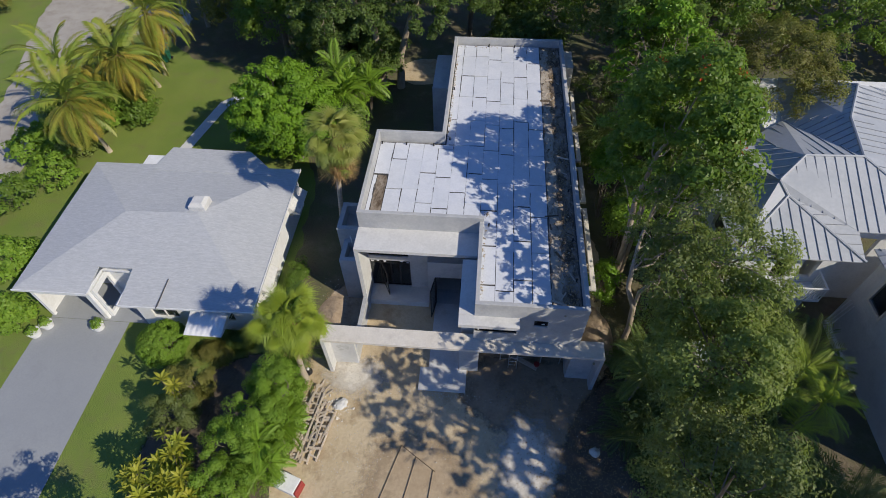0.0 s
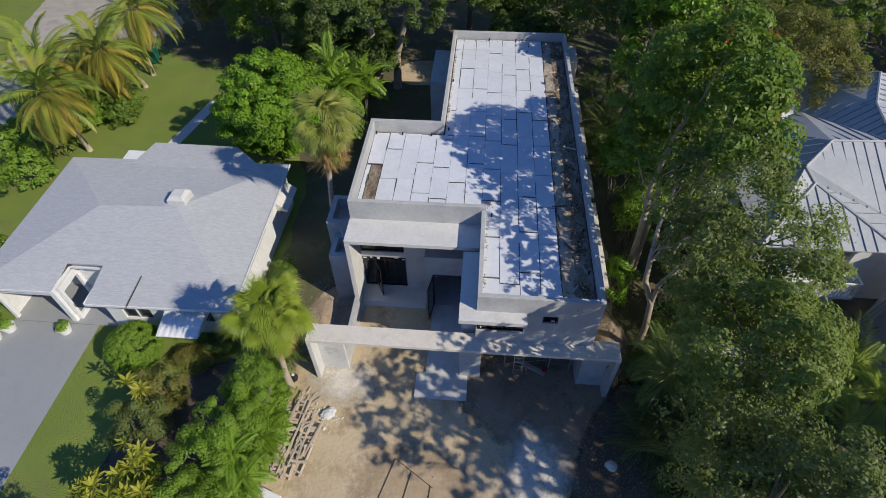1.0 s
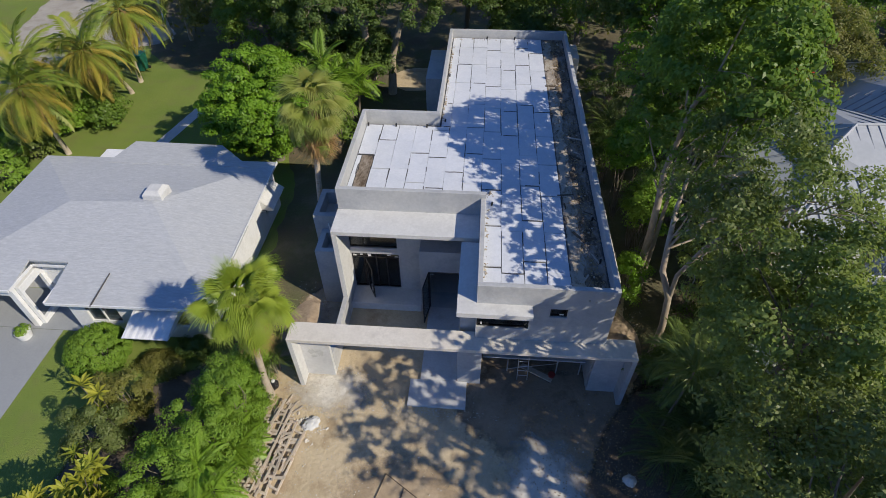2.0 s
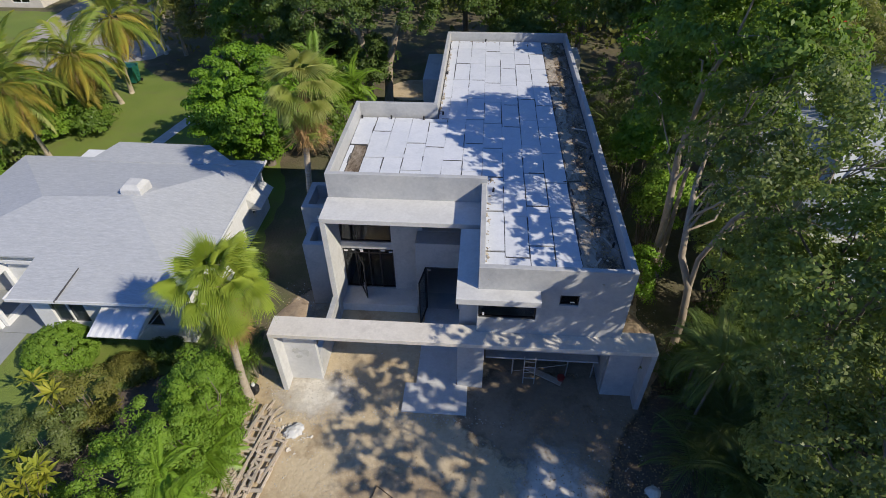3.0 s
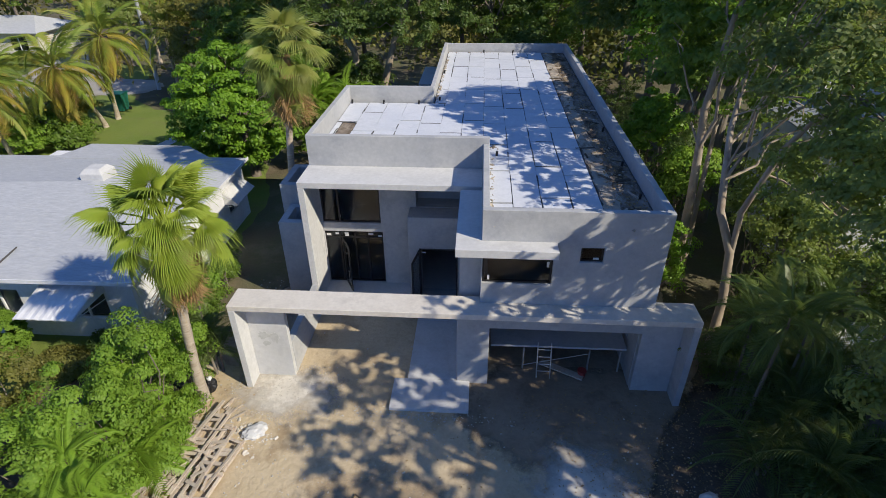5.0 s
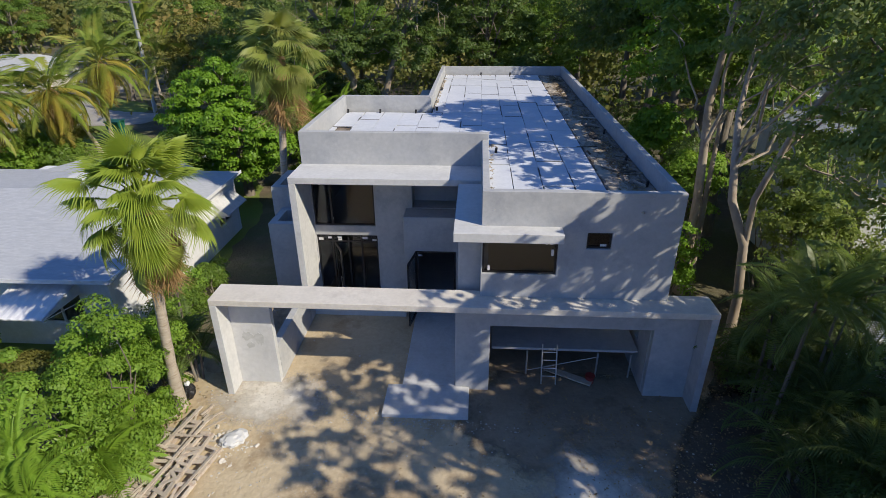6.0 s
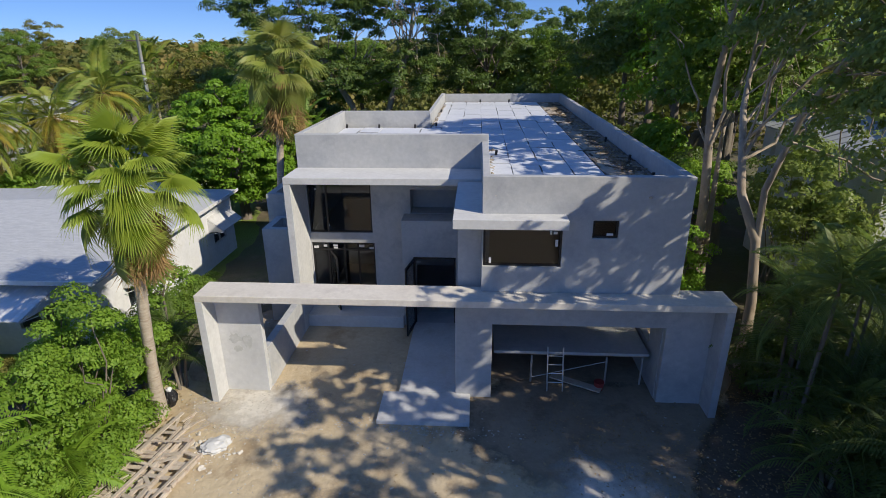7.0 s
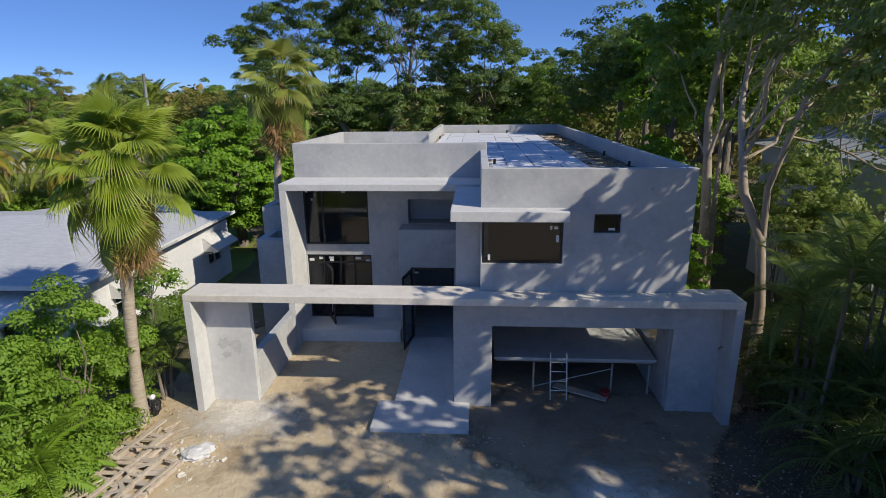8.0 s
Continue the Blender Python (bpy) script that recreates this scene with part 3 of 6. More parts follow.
def rosette_mesh(name, rng, leaves=16, L=0.36, W=0.085):
    """A loose whorl of strap leaves round a stem tip."""
    V, F = [], []
    for k in range(leaves):
        a = k * 2.4
        el = radians(62 - 66 * k / leaves)
        d = Vector((math.cos(a) * math.cos(el), math.sin(a) * math.cos(el), math.sin(el)))
        s = Vector((-math.sin(a), math.cos(a), 0))
        R = L * (0.75 + 0.4 * rng.random())
        n = len(V)
        mid = d * R * 0.55 + Vector((0, 0, 0.02))
        V.extend([Vector((0, 0, 0)), mid - s * W * 0.5, mid + s * W * 0.5, d * R - Vector((0, 0, 0.12 * R)), mid - Vector((0, 0, 0.015))])
        F.extend([(n, n + 1, n + 4), (n, n + 4, n + 2), (n + 1, n + 3, n + 4), (n + 4, n + 3, n + 2)])
    me = mesh_from(name, V, F)
    me.materials.append(M_CROTON)
    return me


ROSETTE = [rosette_mesh("rosette", FRNG) for _ in range(3)]


def rosette_plant(seed, x, y, stems, height, spread, label):
    """Bare leaning stems, each with a whorl of leaves at its tip."""
    rng = np.random.default_rng(seed)
    root = thing("croton_plant", x, y, 0, label, "shrub", "crotons")
    for s in range(stems):
        a, d = rng.random() * 6.28, spread * math.sqrt(rng.random())
        h = height * (0.6 + 0.45 * rng.random())
        tip = Vector((math.cos(a) * d, math.sin(a) * d, h))
        V, F = tube_arrays([(tip.x * 0.15, tip.y * 0.15, 0), (tip.x * 0.5, tip.y * 0.5, h * 0.55), tuple(tip)], [0.03, 0.024, 0.014], 5)
        put("stem", mesh_from("stem", V, F, True), M_BARK, root)
        put("rosette", ROSETTE[s % 3], None, root, "", Matrix.Translation(tip) @ Euler((rng.normal() * 0.3, rng.normal() * 0.3, rng.random() * 6.28)).to_matrix().to_4x4() @ Matrix.Scale(1.25 + 0.5 * rng.random(), 4))
    return root


# ---- ground ----
def patch(name, outline, z, material, label, category, wobble=0.0, seed=3, rate=0.9, cell=0.5):
    """A sheet over a plain outline, with an uneven edge and slight relief."""
    ring = [Vector((x, y, 0)) for x, y in outline]
    if wobble:
        for _ in range(2):
            ring = [q for a, b in zip(ring, ring[1:] + ring[:1]) for q in (a * 0.75 + b * 0.25, a * 0.25 + b * 0.75)]
        fine = []
        for a, b in zip(ring, ring[1:] + ring[:1]):
            n = max(1, int((b - a).length / cell))
            fine.extend(a + (b - a) * (i / n) for i in range(n))
        ring = []
        for i, p in enumerate(fine):
            d = (fine[(i + 1) % len(fine)] - fine[i - 1]).normalized()
            q = Vector((p.x, p.y, seed))
            ring.append(p + Vector((d.y, -d.x, 0)) * wobble * (noise.noise(q * rate) + 0.4 * noise.noise(q * rate * 2.9) + 0.16 * noise.noise(q * rate * 7.3)))
    pts = [(p.x, p.y, z) for p in ring]
    bm = bmesh.new()
    f = bm.faces.new([bm.verts.new(p) for p in pts])
    f.normal_update()
    if f.normal.z < 0:
        f.normal_flip()
    bmesh.ops.triangulate(bm, faces=bm.faces)
    me = bpy.data.meshes.new(name)
    bm.to_mesh(me)
    bm.free()
    return tagged(put(name, me, material), label, category, kind="structure")


patch("ground", [(-1500, -1500), (1500, -1500), (1500, 1500), (-1500, 1500)], 0.0, M_EARTH, "dark earth with leaf litter and low weeds", "ground")
patch("building_yard", [(-8.0, -12), (7.4, -12), (7.2, 13.2), (8.2, 22), (6.5, 24), (-5.8, 22), (-6.0, 14.6), (-8.4, 14.4), (-9.3, 12.5), (-9.2, 9.6), (-8.7, 6)], 0.012, M_DIRT, "sandy bare soil of the building plot", "ground", 0.35, 3, 0.9, 0.15)
patch("lawn", [(-60, -20), (-9.5, -20), (-9.5, 12), (-11, 14), (-11, 26), (-13, 31), (-18, 40), (-30, 43), (-34, 60), (-75, 60)], 0.008, M_LAWN, "mown green lawn round the neighbouring house", "lawn", 0.5)
patch("driveway", [(-24.4, -20), (-19.2, -20), (-19.35, 14.6), (-24.4, 14.6)], 0.03, M_DRIVE, "smooth grey painted concrete driveway", "driveway")
patch("gravel_lane", [(-39, 6), (-33.4, 6), (-33.0, 27), (-34.5, 36), (-36, 45.5), (-29, 46), (-29, 51), (-39.5, 52.5), (-41, 66), (-48, 66), (-44.8, 48), (-40, 36), (-38.5, 27)], 0.02, M_LANE, "pale sandy gravel lane beyond the palms", "road", 0.4, 6, 0.6, 0.3)
patch("garden_path", [(-22.6, 29.6), (-21.7, 29.6), (-20.6, 35.2), (-18.2, 37.6), (-18.7, 38.3), (-21.4, 35.8)], 0.03, M_CONCRETE, "narrow curved concrete garden path", "path")

patch("soil_clearing", [(-7.2, 39.5), (-3.4, 39.2), (-3.0, 43.0), (-7.0, 43.5)], 0.012, M_DIRT, "sandy clearing behind the house", "ground", 0.5)


def soft_patch(name, outline, z, material, label, category, edge=1.0):
    """A sheet of loose soil whose cover thins out over its edge."""
    ring = [Vector((x, y, 0)) for x, y in outline]
    for _ in range(3):
        ring = [q for a, b in zip(ring, ring[1:] + ring[:1]) for q in (a * 0.75 + b * 0.25, a * 0.25 + b * 0.75)]
    n = len(ring)
    mid = sum(ring, Vector()) / n
    f = edge / 2 / (sum((p - mid).length for p in ring) / n)
    V, F = [], []
    for p in ring:
        a, b = mid + (p - mid) * (1 + f), mid + (p - mid) * (1 - f)
        V.extend([(a.x, a.y, z), (b.x, b.y, z)])
    for i in range(n):
        j = (i + 1) % n
        F.append((2 * i, 2 * j, 2 * j + 1, 2 * i + 1))
    V.append((mid.x, mid.y, z))
    F.extend((2 * i + 1, 2 * ((i + 1) % n) + 1, 2 * n) for i in range(n))
    me = bpy.data.meshes.new(name)
    me.from_pydata(V, [], F)
    a = me.attributes.new("cover", "FLOAT", "POINT")
    a.data.foreach_set("value", [0.0, 1.0] * n + [1.0])
    me.update()
    ob = put(name, me, material)
    return tagged(ob, label, category, kind="structure")


# soil sheets over the yard
soft_patch("marl_patch", [(2.0, 6.4), (4.3, 6.2), (5.0, 9.2), (3.8, 10.6), (2.4, 10.7), (1.9, 8.8)], 0.028, M_MARL_THIN, "pale patch of compacted limestone marl", "ground", 2.2)
soft_patch("marl_patch", [(-7.4, 11.4), (-4.4, 11.3), (-4.0, 12.7), (-5.4, 13.5), (-7.2, 13.3)], 0.026, M_MARL_THIN, "spilled pale cement dust by the carport column", "ground", 2.0)
soft_patch("levelled_soil", [(-4.6, 4.0), (0.6, 4.0), (0.9, 7.6), (-0.6, 8.9), (-2.4, 9.7), (-4.1, 8.6)], 0.021, M_TAN_THIN, "levelled tan soil round the timber strips", "ground", 2.4)
# dark sheet that paints the shade on the ground between the shrubs
soft_patch("shrub_shade_bed", [(-14.9, 3.6), (-8.9, 3.6), (-8.9, 9.8), (-9.3, 12.4), (-11.2, 13.4), (-13.2, 12.4), (-15.2, 10.4), (-15.6, 8.0)], 0.017, M_LITTER_SHADE_THIN, "dark ground sheet painting the shade between the garden shrubs", "ground", 1.0)
soft_patch("trampled_soil", [(-0.2, 11.2), (2.3, 9.9), (4.2, 8.2), (6.8, 8.2), (7.6, 11.6), (6.6, 14.2), (0.2, 14.2)], 0.018, M_TRAMPLED_THIN, "darker trampled brown soil in front of the garage", "ground", 2.6)
patch("garage_soil", [(0.64, 14.0), (5.33, 14.0), (5.33, 19.19), (0.64, 19.19)], 0.0205, M_TRAMPLED, "bare brown soil inside the garage", "ground")
soft_patch("leaf_litter", [(4.4, -3), (13, -3), (13, 13.6), (7.9, 13.6), (6.7, 12.4), (5.6, 10.6), (4.8, 8.4), (4.0, 5.0)], 0.023, M_LITTER_SHADE_THIN, "brown leaf litter under the trees", "ground", 1.6)
soft_patch("dug_soil", [(-8.7, 13.7), (-6.1, 13.6), (-5.95, 17.6), (-7.3, 18.6), (-8.5, 17.0)], 0.016, M_CLAY_THIN, "dug brown soil beside the house", "ground", 0.8)

# ---- the concrete house under construction ----
house = thing("house", 0, 0, 0, "unfinished two-storey modern house of grey plastered concrete", "house")
YF, YL, YS = 13.06, 18.04, 16.52
W = 0.20
part("wall", wall_mesh("y", YF, YF + W, 0.43, 5.54, 3.34, 6.44, [(0.47, 2.46, 4.06, 5.15), (3.19, 3.83, 4.86, 5.33)]), M_PLASTER, house)
part("garage_wall", wall_mesh("y", YF, YF + W, -0.25, 6.55, 0, 3.15, [(0.76, 5.36, 0, 2.36)]), M_PLASTER, house)
part("wall", wall_mesh("x", 5.34, 5.54, YF + W, 35.8, 0, 6.44, [(14.2, 17.0, 1.25, 2.7)]), M_PLASTER, house)
part("wall", wall_mesh("y", 35.6, 35.8, -2.04, 5.34, 0, 6.44), M_PLASTER, house)
part("wall", wall_mesh("x", -2.04, -1.84, 24.74, 35.6, 0, 6.50), M_PLASTER, house)
part("wall", wall_mesh("y", 24.54, 24.74, -5.85, -1.84, 0, 6.66), M_PLASTER, house)
part("wall", wall_mesh("x", -5.85, -5.65, YL + W, 24.54, 0, 6.66), M_PLASTER, house)
part("recessed_wall", wall_mesh("y", YL, YL + W, -5.85, 0.65, 0, 6.66, [(-5.62, -3.38, 3.19, 5.2), (-5.62, -3.34, 0.46, 2.81), (-2.0, 0.2, 3.95, 4.78), (-1.85, -0.4, 0.1, 2.63)]), M_PLASTER, house)
bm = box(-2.06, 0.26, YL + 0.75, YL + 0.81, 3.89, 4.84)
for q in ((-2.06, -2.003, YL + W, YL + 0.75, 3.89, 4.84), (0.203, 0.26, YL + W, YL + 0.75, 3.89, 4.84), (-2.003, 0.203, YL + W, YL + 0.75, 3.89, 3.947), (-2.003, 0.203, YL + W, YL + 0.75, 4.783, 4.84)):
    add_box(bm, *q)
part("niche", bm, M_PLASTER, house, "deep recess in the plastered wall")
part("wall", wall_mesh("x", 0.43, 0.63, YF + W, YL, 0, 6.44), M_PLASTER, house)
part("entry_pier", box(-0.2, 0.43, YF + 0.5, 17.2, 0.0, 5.17, 0.012), M_PLASTER, house)
part("entry_portal", wall_mesh("y", 17.2, YL, -2.23, -0.2, 0, 3.93, [(-1.85, -0.4, 0.1, 2.63)]), M_PLASTER, house)
part("porch_fin", box(-5.88, -5.65, YS, YL, 0, 5.31, 0.012), M_PALE, house)
part("porch_slab", box(-5.88, 0.43, YS, YL, 5.31, 5.53, 0.015), M_PALE, house)
part("low_wall", box(-5.88, -5.65, 13.26, YS, 0, 1.32, 0.012), M_PLASTER, house)
part("terrace", box(-5.65, -2.23, 16.96, YL, 0, 0.45, 0.012), M_PALE, house)
bm = box(-0.29, 2.51, 12.52, YF, 5.24, 5.49, 0.012)
add_box(bm, -0.29, 0.43, YF, 16.3, 5.243, 5.487)
part("window_canopy", bm, M_PALE, house)
part("frame_beam", box(-7.10, 6.75, 12.45, 13.37, 3.15, 3.34, 0.015), M_CAP, house, "long pale concrete beam of the carport frame")
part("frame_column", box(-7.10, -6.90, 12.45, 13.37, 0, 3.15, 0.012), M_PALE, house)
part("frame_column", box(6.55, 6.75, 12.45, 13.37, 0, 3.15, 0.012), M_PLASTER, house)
panel = part("frame_panel", box(-6.90, -5.66, YF, YF + W, 0, 3.15, 0.01), M_PALE, house)
for cx, cz, rx, rz in ((-6.46, 1.75, 0.17, 0.16), (-6.4, 1.42, 0.12, 0.1), (-6.1, 1.66, 0.13, 0.22)):
    bm = bmesh.new()
    ring = []
    for k in range(18):
        t = 2 * math.pi * k / 18
        w = 1 + 0.8 * noise.noise(Vector((math.cos(t) * 1.9 + cx * 3, math.sin(t) * 1.9, cz)))
        ring.append((cx + rx * w * math.cos(t), cz + rz * w * math.sin(t)))
    front = [bm.verts.new((x, YF - 0.004, z)) for x, z in ring]
    back = [bm.verts.new((x, YF + 0.01, z)) for x, z in ring]
    bm.faces.new(front)
    bm.faces.new(back[::-1])
    for k in range(18):
        bm.faces.new([front[k], back[k], back[(k + 1) % 18], front[(k + 1) % 18]])
    part("smudge", bm, M_SMUDGE, panel, "darker blot of damp cement")
# floors inside
part("ground_floor", box(-5.6, 5.3, YL + W, 24.5, 0.0, 0.09), M_INNER, house)
part("upper_floor", box(-5.64, 5.33, YL + W, 24.5, 2.95, 3.15), M_INNER, house)
part("upper_floor", box(0.64, 5.33, YF + W, YL + W, 2.85, 3.15), M_INNER, house)
part("inner_wall", box(0.64, 5.33, 19.2, 19.35, 0.1, 2.84), M_INNER, house)
part("inner_wall", box(-5.6, 5.3, 22.6, 22.75, 0.1, 5.68), M_INNER, house)
part("inner_wall", box(-2.9, -2.75, YL + W, 22.55, 0.1, 2.94), M_INNER, house)
def ragged(x0, x1, y0, y1, z0, z1, seed, amp=0.09, cell=0.12):
    """A thin slab with an uneven broken edge."""
    pts = []
    ring = [(x0, y0), (x1, y0), (x1, y1), (x0, y1)]
    for (xa, ya), (xb, yb) in zip(ring, ring[1:] + ring[:1]):
        n = max(1, int(math.hypot(xb - xa, yb - ya) / cell))
        for i in range(n):
            x, y = xa + (xb - xa) * i / n, ya + (yb - ya) * i / n
            q = Vector((x * 2.1, y * 2.1, seed))
            pts.append((x + amp * (noise.noise(q) + 0.6 * noise.noise(q * 3)), y + amp * noise.noise(q + Vector((9, 3, 1)))))
    bm = bmesh.new()
    top = [bm.verts.new((x, y, z1)) for x, y in pts]
    low = [bm.verts.new((x, y, z0)) for x, y in pts]
    bm.faces.new(top)
    bm.faces.new(low[::-1])
    for i in range(len(pts)):
        j = (i + 1) % len(pts)
        bm.faces.new([top[i], low[i], low[j], top[j]])
    return bm


# roof decks
roof = part("roof", add_box(add_box(box(-5.65, 0.63, YL + W, 24.54, 5.7, 5.9), 0.63, 5.34, YF + W, 35.6, 5.7, 5.9), -1.84, 0.63, 24.54, 35.6, 5.7, 5.9), M_MEMBRANE, house, "flat roof deck laid with loose white boards")
part("debris_strip", ragged(3.96, 5.27, YF + W + 0.06, 35.5, 5.9, 5.93, 7, 0.06, 0.2), M_ROOFDIRT, roof, "bare dirty strip of roof deck")
part("dust_strip", ragged(3.99, 4.5, YF + W + 0.3, 35.2, 5.93, 5.938, 12, 0.14, 0.16), M_ROOFDUST, roof, "pale cement dust along the loose boards")
part("debris_strip", ragged(-5.38, -4.83, 18.78, 21.6, 5.9, 5.935, 2), M_ROOFDIRT, roof, "bare dirty patch of roof deck")
# shafts beside the porch
for x0, x1, y0, y1, top in ((-7.08, -5.88, 17.3, 18.85, 3.54), (-7.42, -5.88, 18.87, 20.9, 4.35)):
    bm = bmesh.new()
    t = 0.26
    for q in ((x0, x1, y0, y0 + t), (x0, x1, y1 - t, y1), (x0, x0 + t, y0 + t, y1 - t), (x1 - t, x1, y0 + t, y1 - t)):
        add_box(bm, *q, 0, top)
    add_box(bm, x0 + t, x1 - t, y0 + t, y1 - t, 0, top - 0.7)
    shaft = part("planter_shaft", bm, M_PLASTER, house, "hollow grey plastered shaft")
part("pipe", rod(bmesh.new(), (-6.55, 18.6, 2.8), (-6.62, 18.55, 4.15), 0.035), M_WHITE, house, "white plastic pipe")


def window(parent, x0, x1, y, z0, z1, mullions=(), rails=(), stickers=()):
    """A black-framed fixed window in a wall along x."""
    fr = 0.05
    bm = box(x0, x1, y, y + 0.08, z0, z0 + fr)
    add_box(bm, x0, x1, y, y + 0.08, z1 - fr, z1)
    add_box(bm, x0, x0 + fr, y, y + 0.08, z0 + fr, z1 - fr)
    add_box(bm, x1 - fr, x1, y, y + 0.08, z0 + fr, z1 - fr)
    w = part("window", bm, M_BLACK, parent, "black aluminium window")
    for mx in mullions:
        part("mullion", box(mx - 0.03, mx + 0.03, y + 0.005, y + 0.075, z0 + fr, z1 - fr), M_BLACK, w)
    for rz in rails:
        part("rail", box(x0 + fr, x1 - fr, y + 0.008, y + 0.072, rz - 0.03, rz + 0.03), M_BLACK, w)
    p = part("pane", box(x0 + fr, x1 - fr, y + 0.035, y + 0.047, z0 + fr, z1 - fr), M_GLASS, w, "dark window glass")
    for sx, sz, sw, sh in stickers:
        part("sticker", box(sx, sx + sw, y + 0.018, y + 0.03, sz, sz + sh), M_STICKER, w, "white paper label")
    return w


window(house, 0.47, 2.46, YF + 0.07, 4.06, 5.15, (), (), ((2.15, 4.92, 0.05, 0.1), (2.24, 4.93, 0.1, 0.07), (2.3, 4.6, 0.07, 0.18), (0.62, 4.12, 0.06, 0.16)))
window(house, 3.19, 3.83, YF + 0.07, 4.86, 5.33, (), (), ((3.56, 4.9, 0.16, 0.07),))
window(house, -5.62, -3.38, YL + 0.07, 3.19, 5.2, (-4.98,), (), ((-5.0, 3.4, 0.07, 0.07), (-5.38, 4.72, 0.07, 0.07), (-5.55, 5.0, 0.08, 0.05), (-4.3, 4.98, 0.14, 0.06)))
window(house, -5.62, -3.34, YL + 0.07, 0.46, 2.81, (-5.05, -4.45, -3.95), (2.52,), ((-5.58, 2.56, 0.18, 0.09), (-5.22, 2.62, 0.16, 0.09), (-4.86, 2.64, 0.16, 0.08), (-4.84, 2.55, 0.14, 0.07), (-3.95, 2.62, 0.22, 0.09), (-3.55, 2.55, 0.16, 0.07)))


def leaf_door(parent, x, y, z0, z1, width, turn, name="door_leaf"):
    """A black-framed glazed leaf, hinged at (x, y), swung out by turn degrees."""
    bm = bmesh.new()
    for q in ((0, 0.09, z0, z1), (width - 0.09, width, z0, z1), (0.09, width - 0.09, z0, z0 + 0.12), (0.09, width - 0.09, z1 - 0.09, z1)):
        add_box(bm, q[0], q[1], -0.022, 0.022, q[2], q[3])
    d = part(name, bm, M_BLACK, parent, "open black-framed glass door leaf")
    d.matrix_basis = pose(x, y, 0, 0, 0, turn)
    part("pane", box(0.09, width - 0.09, -0.006, 0.006, z0 + 0.12, z1 - 0.09), M_GLASS, d)
    part("handle", rod(rod(rod(bmesh.new(), (width - 0.05, -0.07, 0.95), (width - 0.05, -0.07, 1.45), 0.012), (width - 0.05, -0.07, 1.0), (width - 0.05, 0, 1.0), 0.01), (width - 0.05, -0.07, 1.4), (width - 0.05, 0, 1.4), 0.01), M_STEEL, d, "steel pull handle")
    return d


leaf_door(house, -4.95, YL + 0.05, 0.47, 2.5, 0.85, -62)
leaf_door(house, -1.83, 17.18, 0.11, 2.6, 1.0, -100)
part("door_frame", add_box(add_box(box(-1.85, -1.79, 17.24, 17.34, 0.1, 2.63), -0.46, -0.4, 17.24, 17.34, 0.1, 2.63), -1.79, -0.46, 17.24, 17.34, 2.56, 2.63), M_BLACK, house)
part("sticker", box(-1.75, -1.6, 17.225, 17.235, 2.42, 2.48), M_STICKER, house, "white paper label")

# entry walk
tagged(part("entry_walk", add_box(box(-2.30, 0.18, 11.75, 13.05, 0, 0.13, 0.015), -1.86, -0.27, 13.054, 17.19, 0, 0.126), M_CONCRETE, None), "grey poured concrete entry walk in two slabs", "walkway", kind="structure")

# ---- neighbour with the grey shingle roof ----
bungalow = thing("bungalow", -18, 19.5, 0, "single-storey white bungalow with a pale grey shingle hip roof", "house")


def local(parent, bm, name, mat, label=""):
    return world_part(name, bm, mat, parent, label)


def sheet(faces, thick):
    """Sloped roof faces given by corners, closed below by a second skin."""
    bm = bmesh.new()
    for f in faces:
        top = [bm.verts.new(p) for p in f]
        low = [bm.verts.new((p[0], p[1], p[2] - thick)) for p in f]
        bm.faces.new(top)
        bm.faces.new(low[::-1])
        for i in range(len(f)):
            j = (i + 1) % len(f)
            bm.faces.new([top[i], low[i], low[j], top[j]])
    return bm


EZ = 2.92
A, B_, C_, D_ = (-24.6, 14.5, EZ), (-18.3, 14.5, EZ), (-11.0, 14.0, EZ), (-11.3, 25.0, EZ)
E_ = (-25.0, 24.8, EZ)
R1, R2 = (-20.3, 19.9, 3.72), (-16.0, 20.0, 3.78)
NO = (-20.35, 16.15, EZ + 0.30)
NP = (-18.4, 16.15, EZ + 0.30)
for corners in (
        [C_, D_, R2], [D_, E_, R1, R2], [E_, A, R1],
        [A, (-20.35, 14.5, EZ), NO, R1], [NO, NP, R2, R1], [NP, (-18.3, 13.9, EZ), C_, R2],
        [(-20.5, 26.6, EZ), (-15.1, 26.5, EZ), (-12.6, 24.2, EZ + 0.155), (-20.9, 24.2, EZ + 0.155)]):
    local(bungalow, sheet([corners], 0.09), "roof_face", M_SHINGLE, "pale grey asphalt shingle roof face")
for a, b in (((-11.04, 13.98), (-11.3, 25.0)), ((-24.6, 14.46), (-20.35, 14.46)), ((-18.3, 13.87), (-11.0, 13.97)), ((-20.33, 14.5), (-20.33, 16.1)), ((-18.36, 13.9), (-18.42, 16.1)), ((-20.3, 16.12), (-18.45, 16.12))):
    z = EZ - 0.08
    va, vb = Vector((*a, z)), Vector((*b, z))
    d = (vb - va).normalized()
    s = Vector((-d.y, d.x, 0)) * 0.02
    bm = bmesh.new()
    vs = [bm.verts.new(p) for p in (va - s, vb - s, vb + s, va + s, va - s + Vector((0, 0, 0.14)), vb - s + Vector((0, 0, 0.14)), vb + s + Vector((0, 0, 0.14)), va + s + Vector((0, 0, 0.14)))]
    for q in ((0, 1, 2, 3), (4, 5, 6, 7), (0, 1, 5, 4), (1, 2, 6, 5), (2, 3, 7, 6), (3, 0, 4, 7)):
        bm.faces.new([vs[i] for i in q])
    local(bungalow, bm, "fascia", M_WHITE)
